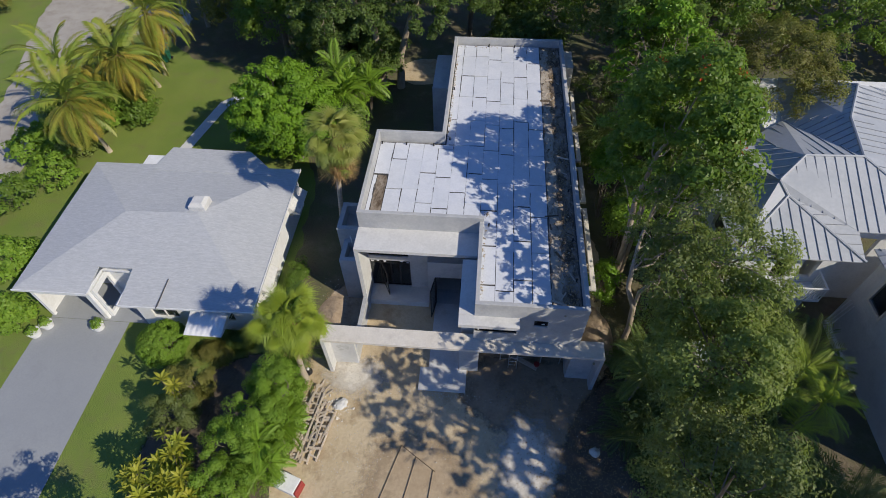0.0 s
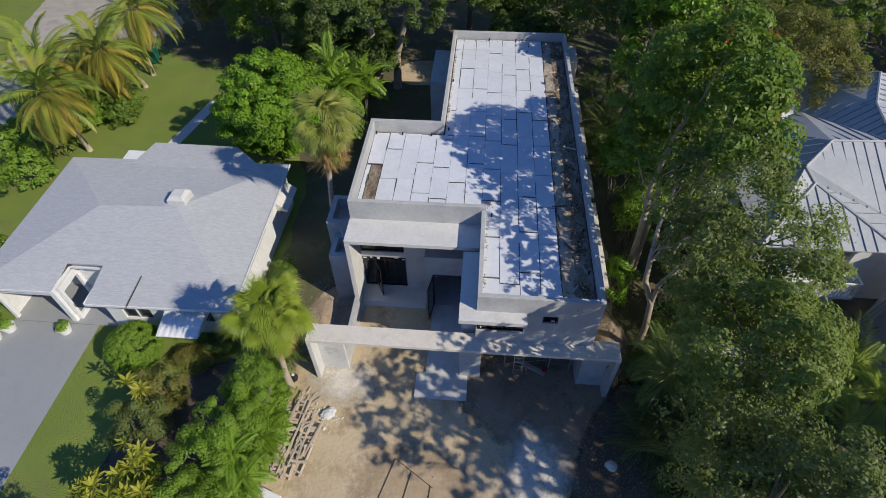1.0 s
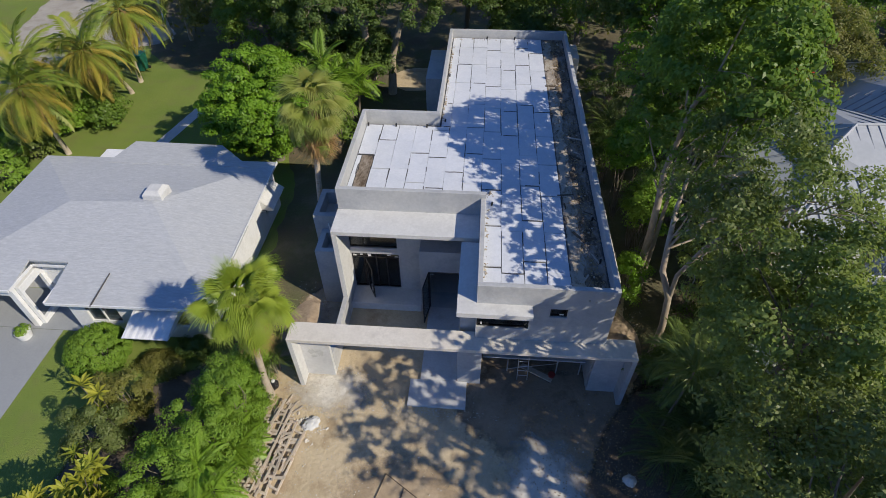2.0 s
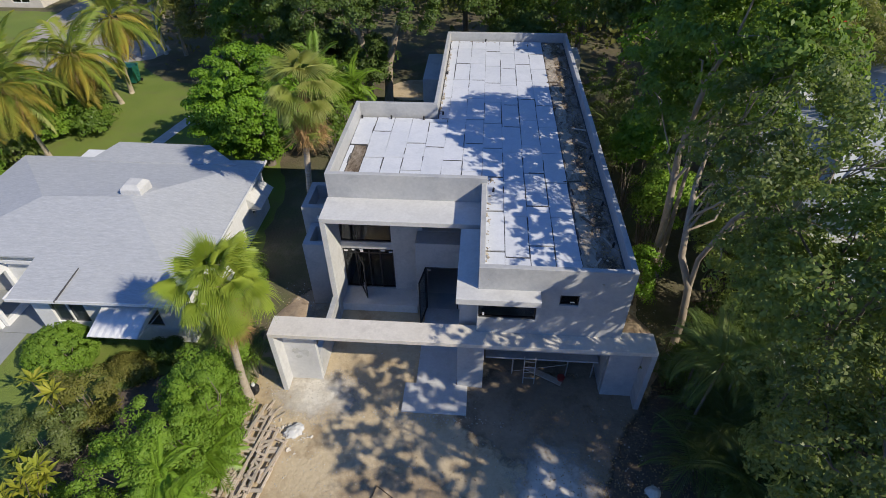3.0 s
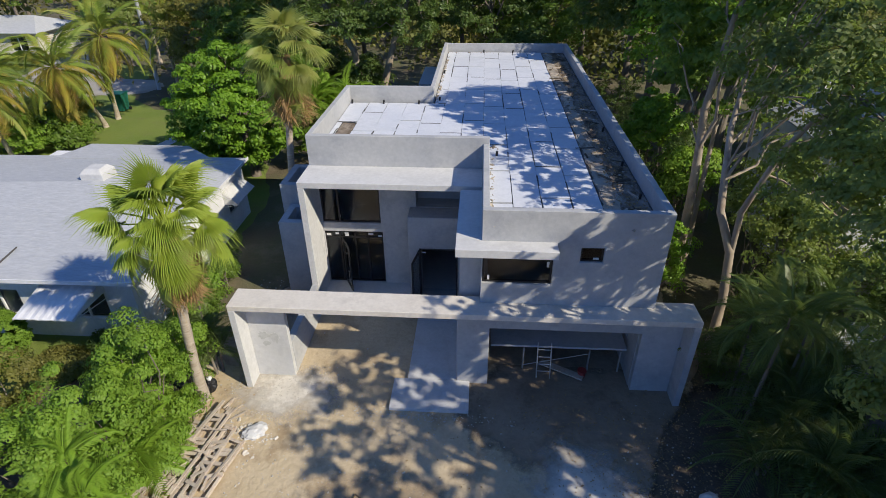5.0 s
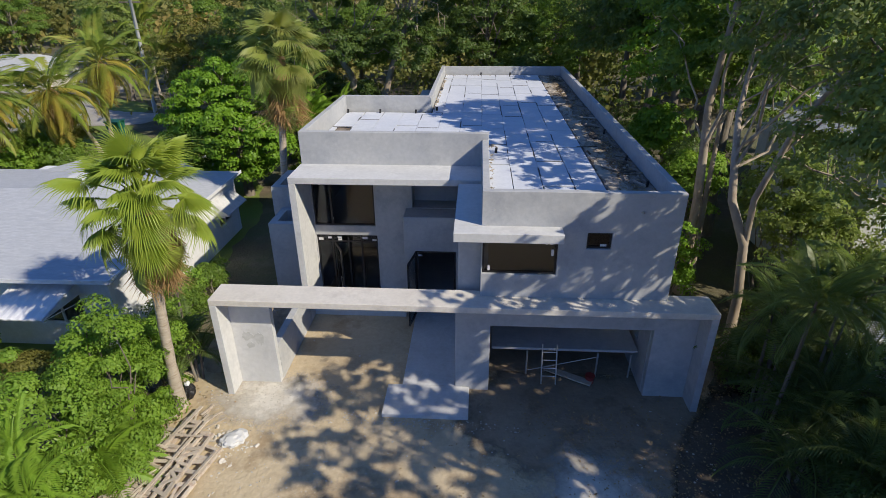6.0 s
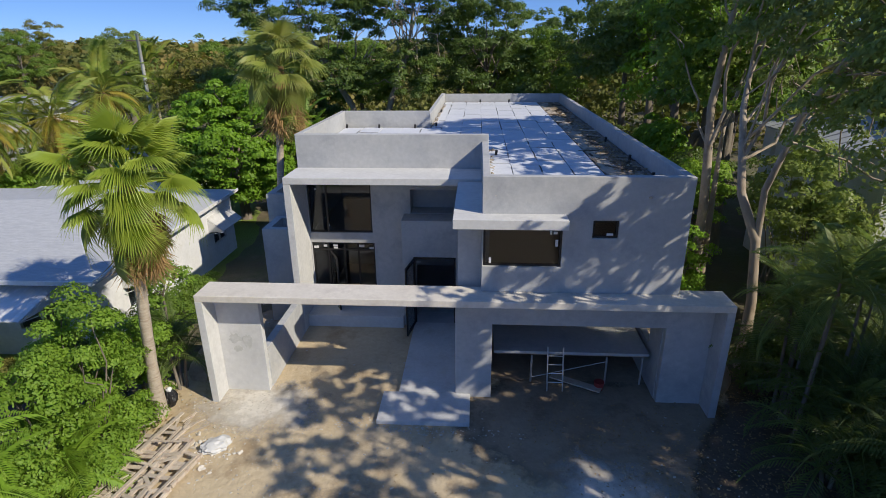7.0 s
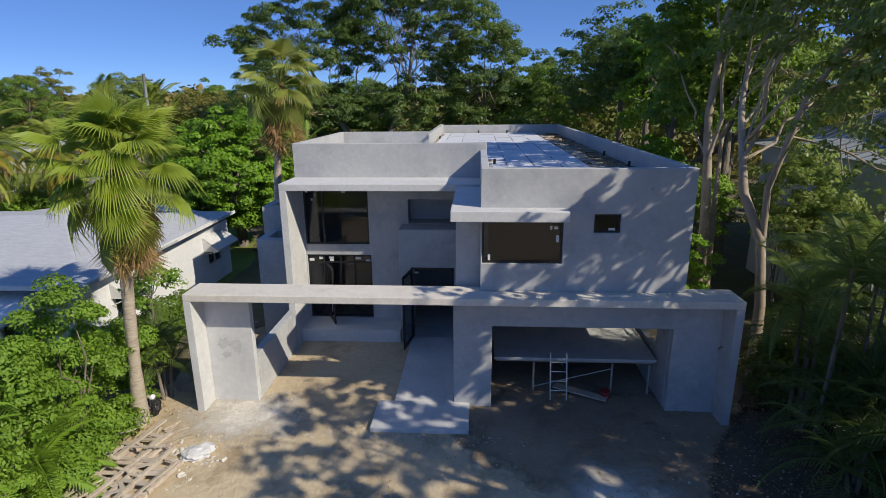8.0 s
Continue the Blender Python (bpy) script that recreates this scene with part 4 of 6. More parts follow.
local(bungalow, wall_mesh("y", 14.75, 14.95, -24.1, -20.6, 0, 2.6, [(-23.9, -20.9, 0, 2.25)]), "wall", M_WHITE)
local(bungalow, wall_mesh("y", 16.5, 16.7, -20.6, -18.2, 0, 2.9, [(-19.3, -18.5, 0.9, 2.1)]), "wall", M_WHITE)
local(bungalow, wall_mesh("y", 14.6, 14.8, -18.2, -11.6, 0, 2.6, [(-17.4, -15.9, 0.9, 2.1), (-14.3, -12.7, 0.9, 2.1)]), "wall", M_WHITE)
local(bungalow, wall_mesh("x", -11.8, -11.6, 14.8, 24.5, 0, 2.6, [(16.2, 17.6, 0.9, 2.1), (22.6, 23.8, 0.9, 2.1)]), "wall", M_WHITE)
local(bungalow, wall_mesh("x", -20.6, -20.4, 14.95, 16.5, 0, 2.6, [(15.1, 16.3, 0.3, 2.2)]), "wall", M_WHITE)
local(bungalow, wall_mesh("x", -18.4, -18.2, 14.8, 16.5, 0, 2.6), "wall", M_WHITE)
local(bungalow, wall_mesh("x", -24.3, -24.1, 14.95, 24.5, 0, 2.6), "wall", M_WHITE)
local(bungalow, wall_mesh("y", 24.5, 24.7, -24.3, -11.6, 0, 2.6), "wall", M_WHITE)
local(bungalow, box(-20.2, -15.4, 24.7, 26.2, 0, 2.8), "wing", M_WHITE)
local(bungalow, box(-22.0, -20.55, 24.72, 25.9, 0, 2.78, 0.02), "porch", M_WHITE, "small white flat-roofed rear porch")
local(bungalow, box(-24.1, -11.8, 17.2, 17.3, 0, 2.6), "partition", M_INNER)
bm = bmesh.new()
low = [bm.verts.new((-16.1 + 0.52 * sx, 20.7 + 0.5 * sy, 3.45)) for sx, sy in ((-1, -1), (1, -1), (1, 1), (-1, 1))]
mid = [bm.verts.new((-16.1 + 0.50 * sx, 20.7 + 0.48 * sy, 3.98)) for sx, sy in ((-1, -1), (1, -1), (1, 1), (-1, 1))]
top = [bm.verts.new((-16.1 + 0.33 * sx, 20.7 + 0.31 * sy, 4.16)) for sx, sy in ((-1, -1), (1, -1), (1, 1), (-1, 1))]
bm.faces.new(top)
for i in range(4):
    j = (i + 1) % 4
    bm.faces.new([low[i], low[j], mid[j], mid[i]])
    bm.faces.new([mid[i], mid[j], top[j], top[i]])
bmesh.ops.bevel(bm, geom=bm.edges[:], offset=0.02, segments=1, affect="EDGES")
vent = local(bungalow, bm, "roof_vent", M_PALE, "white box-shaped roof vent with chamfered top")
# thin strip coloured dark to draw the shadow line of the roof step
local(bungalow, sheet([[(-16.23, 13.86, EZ + 0.06), (-16.18, 13.86, EZ + 0.06), (-16.13, 15.6, EZ + 0.30), (-16.15, 15.6, EZ + 0.30)]], 0.05), "step_shadow_strip", M_MEMBRANE, "dark strip painting the shadow line at a step in the roof")
for x0, x1, y0, y1, z0, z1, along in ((-14.6, -12.6, 12.85, 14.6, 2.2, 2.6, "x"), (-11.6, -11.0, 16.0, 17.8, 1.9, 2.35, "y"), (-11.6, -10.9, 22.2, 24.2, 1.75, 2.3, "y")):
    bm = bmesh.new()
    n = 14
    prof = []
    for i in range(n + 1):
        t = i / n
        up = 0.02 if i % 2 else 0
        if along == "x":
            prof.append(((x0 + (x1 - x0) * t, y1, z1 + up), (x0 + (x1 - x0) * t, y0, z0 + up)))
        else:
            prof.append(((x0, y0 + (y1 - y0) * t, z1 + up), (x1, y0 + (y1 - y0) * t, z0 + up)))
    for (a, b), (c, d) in zip(prof, prof[1:]):
        vs = [bm.verts.new(p) for p in (a, b, d, c)]
        ws = [bm.verts.new((p[0], p[1], p[2] - 0.04)) for p in (a, b, d, c)]
        bm.faces.new(vs)
        bm.faces.new(ws[::-1])
        bm.faces.new([vs[1], ws[1], ws[2], vs[2]])
    bmesh.ops.remove_doubles(bm, verts=bm.verts, dist=0.001)
    aw = local(bungalow, bm, "awning", M_WHITE if along == "x" else M_PALE, "white ribbed metal window awning")
    for s in (0, 1):
        p = prof[0] if s == 0 else prof[-1]
        a, b = Vector(p[0]), Vector(p[1])
        bm = bmesh.new()
        side = Vector((0.012, 0, 0)) if along == "x" else Vector((0, 0.012, 0))
        c = Vector((a.x, a.y, b.z)) - Vector((0, 0, 0.04))
        near = [bm.verts.new(q + side - Vector((0, 0, 0.045))) for q in (a, b, c)]
        far = [bm.verts.new(q - side - Vector((0, 0, 0.045))) for q in (a, b, c)]
        bm.faces.new(near)
        bm.faces.new(far[::-1])
        for i in range(3):
            bm.faces.new([near[i], near[(i + 1) % 3], far[(i + 1) % 3], far[i]])
        local(aw, bm, "cheek", M_WHITE if along == "x" else M_PALE)
        local(aw, rod(bmesh.new(), (p[1][0], p[1][1], p[1][2] - 0.05), (p[0][0], p[0][1], p[0][2] - 0.75), 0.015), "strut", M_WHITE)
for x0, x1 in ((-17.4, -15.9), (-14.3, -12.7)):
    w = local(bungalow, add_box(add_box(box(x0, x1, 14.62, 14.68, 0.9, 0.97), x0, x1, 14.62, 14.68, 2.03, 2.1), (x0 + x1) / 2 - 0.03, (x0 + x1) / 2 + 0.03, 14.62, 14.68, 0.97, 2.03), "window", M_WHITE)
    local(w, box(x0, x1, 14.70, 14.71, 0.97, 2.03), "pane", M_GLASS)
    local(w, box(x0, x1, 14.75, 14.77, 0.97, 2.03), "blind", M_WHITE, "closed white window blind")
for y0, y1 in ((16.2, 17.6), (22.6, 23.8)):
    w = local(bungalow, add_box(add_box(box(-11.68, -11.62, y0, y1, 0.9, 0.97), -11.68, -11.62, y0, y1, 2.03, 2.1), -11.68, -11.62, (y0 + y1) / 2 - 0.03, (y0 + y1) / 2 + 0.03, 0.97, 2.03), "window", M_WHITE)
    local(w, box(-11.71, -11.70, y0, y1, 0.97, 2.03), "pane", M_GLASS)
    local(w, box(-11.77, -11.75, y0, y1, 0.97, 2.03), "blind", M_WHITE, "closed white window blind")
for gx in range(5):
    local(bungalow, box(-19.3 + gx * 0.2, -19.27 + gx * 0.2, 16.46, 16.5, 0.9, 2.1), "window_bar", M_WHITE)
local(bungalow, box(-19.3, -18.5, 16.455, 16.495, 1.48, 1.52), "window_bar", M_WHITE)
local(bungalow, box(-24.1, -18.21, 14.62, 17.15, 0, 0.045), "carport_floor", M_DRIVE)

# ---- neighbour with the standing seam roof ----
villa = thing("villa", 19, 22, 0, "two-storey pale house with a standing seam metal hip roof", "house")


def seam_face(parent, corners, run, step=0.5):
    """A roof face with raised ribs along the direction run (x, y), clipped to the face."""
    face = local(parent, sheet([corners], 0.06), "roof", M_METAL_ROOF, "pale metal roof face")
    P = [Vector(c) for c in corners]
    n = (P[1] - P[0]).cross(P[2] - P[0]).normalized()
    if n.z < 0:
        n = -n
    d = Vector((run[0], run[1], 0))
    d = (d - n * d.dot(n)).normalized()
    s = n.cross(d).normalized()
    vals = [(p - P[0]).dot(s) for p in P]
    k = math.ceil(min(vals) / step) * step
    while k < max(vals):
        hits = []
        for i in range(len(P)):
            a, b = vals[i], vals[(i + 1) % len(P)]
            if (a - k) * (b - k) < 0:
                t = (k - a) / (b - a)
                hits.append(P[i] + (P[(i + 1) % len(P)] - P[i]) * t)
        if len(hits) == 2 and (hits[0] - hits[1]).length > 0.2:
            a, b = hits
            bm = bmesh.new()
            w = s * 0.014
            vs = [bm.verts.new(v) for v in (a - w, a + w, b + w, b - w, a - w + n * 0.045, a + w + n * 0.045, b + w + n * 0.045, b - w + n * 0.045)]
            for q in ((4, 5, 6, 7), (0, 1, 5, 4), (1, 2, 6, 5), (2, 3, 7, 6), (3, 0, 4, 7)):
                bm.faces.new([vs[i] for i in q])
            local(face, bm, "seam", M_SEAM)
        k += step
    return face


APEX, KNEE, RIDGE_W, RIDGE_E = (15.85, 20.35, 7.05), (15.45, 21.0, 7.5), (16.9, 22.4, 8.0), (19.8, 22.5, 8.0)
BACK_A, BACK_B, NOOK = (20.4, 25.8, 8.0), (22.0, 29.0, 8.0), (18.3, 28.0, 6.0)
seam_face(villa, [(12.8, 17.1, 6.0), (18.9, 17.1, 6.0), APEX], (0, 1))
seam_face(villa, [APEX, (18.9, 17.1, 6.0), (18.9, 18.6, 6.5)], (1, 0))
seam_face(villa, [APEX, (18.9, 18.6, 6.5), (23.7, 18.6, 6.5), RIDGE_E, RIDGE_W, KNEE], (0, 1))
seam_face(villa, [(12.8, 17.1, 6.0), APEX, KNEE, RIDGE_W, (15.9, 26.1, 6.0), (12.8, 26.4, 6.0)], (1, 0))
seam_face(villa, [RIDGE_W, RIDGE_E, NOOK, (15.9, 26.1, 6.0)], (0, 1))
seam_face(villa, [RIDGE_E, BACK_A, NOOK], (1, 0))
seam_face(villa, [BACK_A, BACK_B, (19.5, 32.6, 5.9), NOOK], (1, 0))
seam_face(villa, [RIDGE_E, (23.7, 18.6, 6.5), (27.5, 24.5, 6.4), BACK_A], (1, 0))
seam_face(villa, [BACK_A, (27.5, 24.5, 6.4), (28.0, 31.0, 6.2), BACK_B], (1, 0))
for a, b in (((12.8, 17.1, 6.03), APEX), (APEX, KNEE), (KNEE, RIDGE_W), (RIDGE_W, RIDGE_E), ((18.9, 17.1, 6.03), APEX), (RIDGE_E, BACK_A), (BACK_A, BACK_B), (RIDGE_E, (23.7, 18.6, 6.55)), (BACK_B, (19.5, 32.6, 5.95))):
    local(villa, rod(bmesh.new(), a, b, 0.075, 6), "ridge_cap", M_METAL_ROOF)
local(villa, wall_mesh("y", 17.9, 18.1, 13.4, 18.4, 0, 5.95, [(15.6, 16.5, 3.3, 5.3), (16.9, 17.7, 3.6, 5.1)]), "wall", M_WHITE)
local(villa, wall_mesh("x", 13.4, 13.6, 18.1, 26, 0, 5.95, [(20, 21.2, 3.8, 5.1), (24, 25.2, 3.8, 5.1)]), "wall", M_WHITE)
local(villa, wall_mesh("x", 18.2, 18.4, 18.1, 19.4, 0, 5.95), "wall", M_WHITE)
local(villa, wall_mesh("y", 19.4, 19.6, 18.2, 30, 0, 6.2, [(20, 21, 3.6, 5.2)]), "wall", M_WHITE)
local(villa, box(17.2, 28.2, 26.2, 32.8, 0, 5.84), "wing", M_WHITE)
# east wing on the paved court: white wall, shade painted as grey; own hip roof
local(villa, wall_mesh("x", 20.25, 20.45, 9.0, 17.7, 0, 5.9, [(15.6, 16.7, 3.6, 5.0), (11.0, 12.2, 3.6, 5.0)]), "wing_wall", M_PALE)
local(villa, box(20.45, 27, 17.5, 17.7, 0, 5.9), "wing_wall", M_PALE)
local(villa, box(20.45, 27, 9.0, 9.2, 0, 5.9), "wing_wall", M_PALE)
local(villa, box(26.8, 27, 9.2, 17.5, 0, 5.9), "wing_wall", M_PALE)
for y0, y1 in ((15.6, 16.7), (11.0, 12.2)):
    w = local(villa, add_box(add_box(add_box(box(20.2, 20.3, y0 - 0.12, y1 + 0.12, 3.48, 3.6), 20.2, 20.3, y0 - 0.12, y1 + 0.12, 5.0, 5.12), 20.2, 20.3, y0 - 0.12, y0, 3.6, 5.0), 20.2, 20.3, y1, y1 + 0.12, 3.6, 5.0), "window", M_CAP, "window with a pale cream frame")
    local(w, box(20.33, 20.35, y0, y1, 3.6, 5.0), "pane", M_GLASS)
local(villa, box(20.02, 20.25, 14.5, 17.6, 0, 0.32, 0.03), "plinth", M_PALE)
for y in (17.2, 17.4, 17.6):
    local(villa, rod(bmesh.new(), (20.15, y, 0.32), (20.15, y - 0.25, 2.6), 0.03), "trellis_bar", M_WHITE)
WING_S, WING_N = (23.5, 12.6, 7.5), (23.5, 14.1, 7.5)
seam_face(villa, [(19.7, 18.05, 5.95), (19.7, 8.6, 5.95), WING_S, WING_N], (1, 0))
seam_face(villa, [(27.4, 18.05, 5.95), (19.7, 18.05, 5.95), WING_N], (0, 1))
seam_face(villa, [(19.7, 8.6, 5.95), (27.4, 8.6, 5.95), WING_S], (0, 1))
seam_face(villa, [(27.4, 8.6, 5.95), (27.4, 18.05, 5.95), WING_N, WING_S], (1, 0))
balcony = local(villa, box(15.2, 18.0, 16.7, 17.9, 3.1, 3.25, 0.02), "balcony", M_WHITE, "white balcony with slatted railing")
local(balcony, box(15.2, 18.0, 16.7, 16.76, 4.15, 4.22), "handrail", M_WHITE)
local(balcony, box(17.94, 18.0, 16.76, 17.9, 4.15, 4.22), "handrail", M_WHITE)
local(balcony, box(15.2, 15.26, 16.76, 17.9, 4.15, 4.22), "handrail", M_WHITE)
for i in range(20):
    x = 15.25 + i * 0.142
    local(balcony, box(x, x + 0.035, 16.715, 16.75, 3.25, 4.15), "baluster", M_WHITE)
for i in range(8):
    y = 16.85 + i * 0.13
    local(balcony, box(17.955, 17.985, y, y + 0.035, 3.25, 4.15), "baluster", M_WHITE)

# ---- trees and palms ----
def pt(x, y, z, r):
    return (x, y, z, r)


tree("flame_tree", 11, (8.45, 19.3, 0), [pt(8.45, 19.3, -0.05, 0.24), pt(8.4, 19.2, 2.2, 0.185), pt(8.33, 19.15, 4.0, 0.165), pt(8.25, 19.25, 5.6, 0.15), pt(8.02, 19.1, 7.4, 0.13), pt(8.2, 19.0, 10.5, 0.09)],
     [((8.9, 18.9, 12.6), (2.7, 4.0, 2.6), 210, 0.55, 125), ((8.5, 19.8, 9.8), (2.5, 3.2, 1.9), 70, 0.5, 105), ((9.2, 20.4, 8.0), (1.9, 1.9, 1.3), 40, 0.45, 100)], 0.185, M_LEAF, M_GUM, "tall flame tree with red blossom and a pale brown trunk", limbs=3, flowers=((8.25, 18.3, 15.1), (7.7, 21.4, 13.8), (10.2, 18.6, 15.0), (10.0, 16.4, 12.9), (9.2, 20.6, 14.6)))
tree("gum_tree", 10, (8.85, 19.5, 0), [pt(8.85, 19.5, -0.05, 0.13), pt(8.78, 19.45, 2.4, 0.11), pt(8.68, 19.35, 4.6, 0.09), pt(8.8, 19.7, 6.6, 0.07), pt(9.4, 20.2, 8.4, 0.04)],
     [((9.6, 20.6, 8.8), (1.5, 1.6, 1.2), 26, 0.42, 110)], 0.14, M_LEAF_GUM, M_GUM, "thin gum tree close beside a thicker trunk", limbs=2)
tree("gum_tree", 12, (8.5, 15.0, 0), [pt(8.5, 15.0, -0.05, 0.19), pt(8.42, 15.0, 2.3, 0.145), pt(8.15, 14.95, 4.2, 0.135), pt(7.62, 15.15, 5.5, 0.12), pt(7.65, 15.6, 6.5, 0.105), pt(7.78, 16.3, 7.7, 0.09), pt(8.4, 17.6, 9.3, 0.055)],
     [((9.1, 15.2, 10.8), (2.3, 3.2, 2.4), 70, 0.55, 150), ((8.2, 13.0, 10.0), (1.6, 1.9, 1.5), 40, 0.5, 150), ((10.2, 17.0, 7.6), (1.8, 2.0, 1.5), 27, 0.42, 120)], 0.13, M_LEAF_SAGE, M_GUM, "crooked gum tree with forked pale branches", limbs=4)
tree("gum_tree", 13, (8.56, 15.06, 0), [pt(8.56, 15.06, -0.05, 0.14), pt(8.47, 15.04, 2.3, 0.12), pt(8.2, 14.98, 4.2, 0.10), pt(8.02, 14.75, 5.7, 0.088), pt(8.25, 14.1, 7.9, 0.075), pt(8.65, 13.7, 9.0, 0.06), pt(9.5, 13.0, 10.6, 0.04)],
     [((10.0, 13.0, 10.8), (1.9, 2.0, 1.6), 44, 0.5, 140), ((10.6, 14.2, 6.0), (1.5, 1.6, 1.3), 30, 0.4, 110), ((10.7, 10.4, 8.3), (1.6, 1.7, 1.6), 56, 0.45, 120), ((8.7, 11.9, 7.6), (1.5, 1.6, 1.5), 40, 0.42, 110)], 0.125, M_LEAF_GUM, M_GUM, "leaning gum tree with a long pale bough", limbs=4)
tree("shade_tree", 14, (11.0, 10.6, 0), [pt(11.0, 10.6, -0.05, 0.28), pt(10.8, 10.5, 3.0, 0.22), pt(10.2, 10.3, 5.4, 0.16)],
     [((9.1, 9.8, 9.1), (2.3, 2.5, 2.5), 170, 0.5, 165), ((9.8, 7.4, 6.0), (2.3, 2.3, 1.7), 110, 0.5, 130)], 0.13, M_LEAF_GUM, M_BARK, "leafy shade tree with a broad green crown", limbs=14)
tree("shade_tree", 15, (10.6, 5.6, 0), [pt(10.6, 5.6, -0.05, 0.26), pt(10.4, 5.6, 3.0, 0.2), pt(9.8, 5.5, 5.0, 0.14)],
     [((8.3, 5.2, 8.5), (2.5, 3.6, 2.9), 190, 0.5, 190)], 0.11, M_LEAF_SAGE, M_BARK, "airy grey-green shade tree casting dappled light on the yard", limbs=6)
# two trees outside the view, added only for the shade they cast
tree("shade_tree", 16, (18.4, 2.0, 0), [pt(18.4, 2.0, -0.05, 0.36), pt(18.4, 2.0, 5.0, 0.28), pt(18.2, 2.2, 8.6, 0.2)],
     [((18.0, 2.4, 12.0), (4.4, 4.0, 3.2), 330, 0.65, 130)], 0.2, M_LEAF, M_BARK, "tall unseen tree added to shade the yard", limbs=14)
tree("shade_tree", 24, (21.5, 5.0, 0), [pt(21.5, 5.0, -0.05, 0.3), pt(21.4, 5.0, 4.0, 0.24), pt(21.3, 5.0, 6.6, 0.16)],
     [((21.4, 5.0, 8.6), (4.2, 3.2, 3.2), 240, 0.7, 120)], 0.2, M_LEAF_DARK, M_BARK, "dense unseen tree added to shade the villa side", limbs=10)
tree("shade_tree", 25, (12.4, 17.0, 0), [pt(12.4, 17.0, -0.05, 0.14), pt(12.3, 17.0, 1.6, 0.11), pt(12.2, 17.0, 2.8, 0.08)],
     [((12.1, 16.9, 3.8), (1.7, 1.8, 1.9), 80, 0.5, 85)], 0.15, M_LEAF_GUM, M_BARK, "small leafy tree beside the villa wall", limbs=7)
tree("broadleaf_tree", 17, (11.5, 25.0, 0), [pt(11.5, 25.0, -0.05, 0.34), pt(11.3, 25.0, 4.0, 0.27), pt(11.2, 24.8, 6.2, 0.2)],
     [((10.9, 24.2, 8.6), (3.3, 3.6, 3.2), 190, 0.55, 110)], 0.21, M_LEAF, M_BARK, "dense green broadleaf tree between the houses", limbs=14)
tree("broadleaf_tree", 18, (10.9, 30.4, 0), [pt(10.9, 30.4, -0.05, 0.34), pt(10.8, 30.4, 4.0, 0.27), pt(10.7, 30.3, 6.0, 0.2)],
     [((10.6, 30.0, 8.4), (3.1, 3.0, 3.3), 170, 0.6, 110)], 0.22, M_LEAF_BRIGHT, M_BARK, "bright green broadleaf tree behind the house", limbs=12)
tree("wispy_tree", 19, (12.6, 35.2, 0), [pt(12.6, 35.2, -0.05, 0.3), pt(13.6, 34.6, 4.0, 0.24), pt(16.4, 32.6, 6.6, 0.16)],
     [((18.4, 31.2, 7.9), (3.5, 3.2, 2.6), 190, 0.6, 190)], 0.12, M_LEAF_OLIVE, M_BARK, "wispy olive-brown tree with fine foliage", limbs=22)
tree("mango_tree", 20, (-13.0, 29.4, 0), [pt(-13.0, 29.4, -0.05, 0.3), pt(-13.1, 29.4, 1.6, 0.24), pt(-13.2, 29.3, 2.8, 0.18)],
     [((-13.4, 29.5, 4.1), (3.5, 3.2, 3.45), 420, 0.5, 150)], 0.17, M_LEAF_BRIGHT, M_BARK, "dense bright green mango tree beside the bungalow", limbs=12, low=-0.95, uneven=0.2)
tree("leafy_tree", 21, (-8.3, 38.4, 0), [pt(-8.3, 38.4, -0.05, 0.42), pt(-8.1, 38.4, 2.0, 0.33), pt(-8.4, 38.3, 5.4, 0.23), pt(-10.2, 38.5, 8.3, 0.15)],
     [((-11.7, 38.4, 11.3), (5.3, 3.6, 2.8), 170, 0.62, 150), ((-10.4, 37.0, 7.2), (3.6, 2.8, 2.1), 90, 0.6, 130)], 0.17, M_LEAF_DARK, M_GUM, "huge spreading tree with open limbs", limbs=12)
tree("leafy_tree", 22, (-6.8, 38.9, 0), [pt(-6.8, 38.9, -0.05, 0.36), pt(-6.6, 38.9, 3.0, 0.27), pt(-5.7, 38.9, 6.0, 0.2), pt(-4.5, 38.8, 8.8, 0.13)],
     [((-3.9, 38.7, 12.5), (5.5, 3.9, 3.7), 230, 0.66, 150), ((-8, 39.2, 15.0), (4.4, 3.5, 1.9), 100, 0.6, 140), ((-5.2, 38.0, 7.4), (3.0, 2.4, 1.8), 70, 0.55, 120)], 0.17, M_LEAF_DARK, M_GUM, "huge spreading tree with pale limbs", limbs=12)
tree("leafy_tree", 23, (0.8, 42.5, 0), [pt(0.8, 42.5, -0.05, 0.35), pt(0.9, 42.5, 3.0, 0.27), pt(1.0, 42.5, 5.0, 0.2)],
     [((0.8, 42.5, 9.0), (3.6, 3.4, 4.6), 190, 0.62, 130)], 0.18, M_LEAF_DARK, M_BARK, "tall leafy tree behind the flat roof", limbs=9)
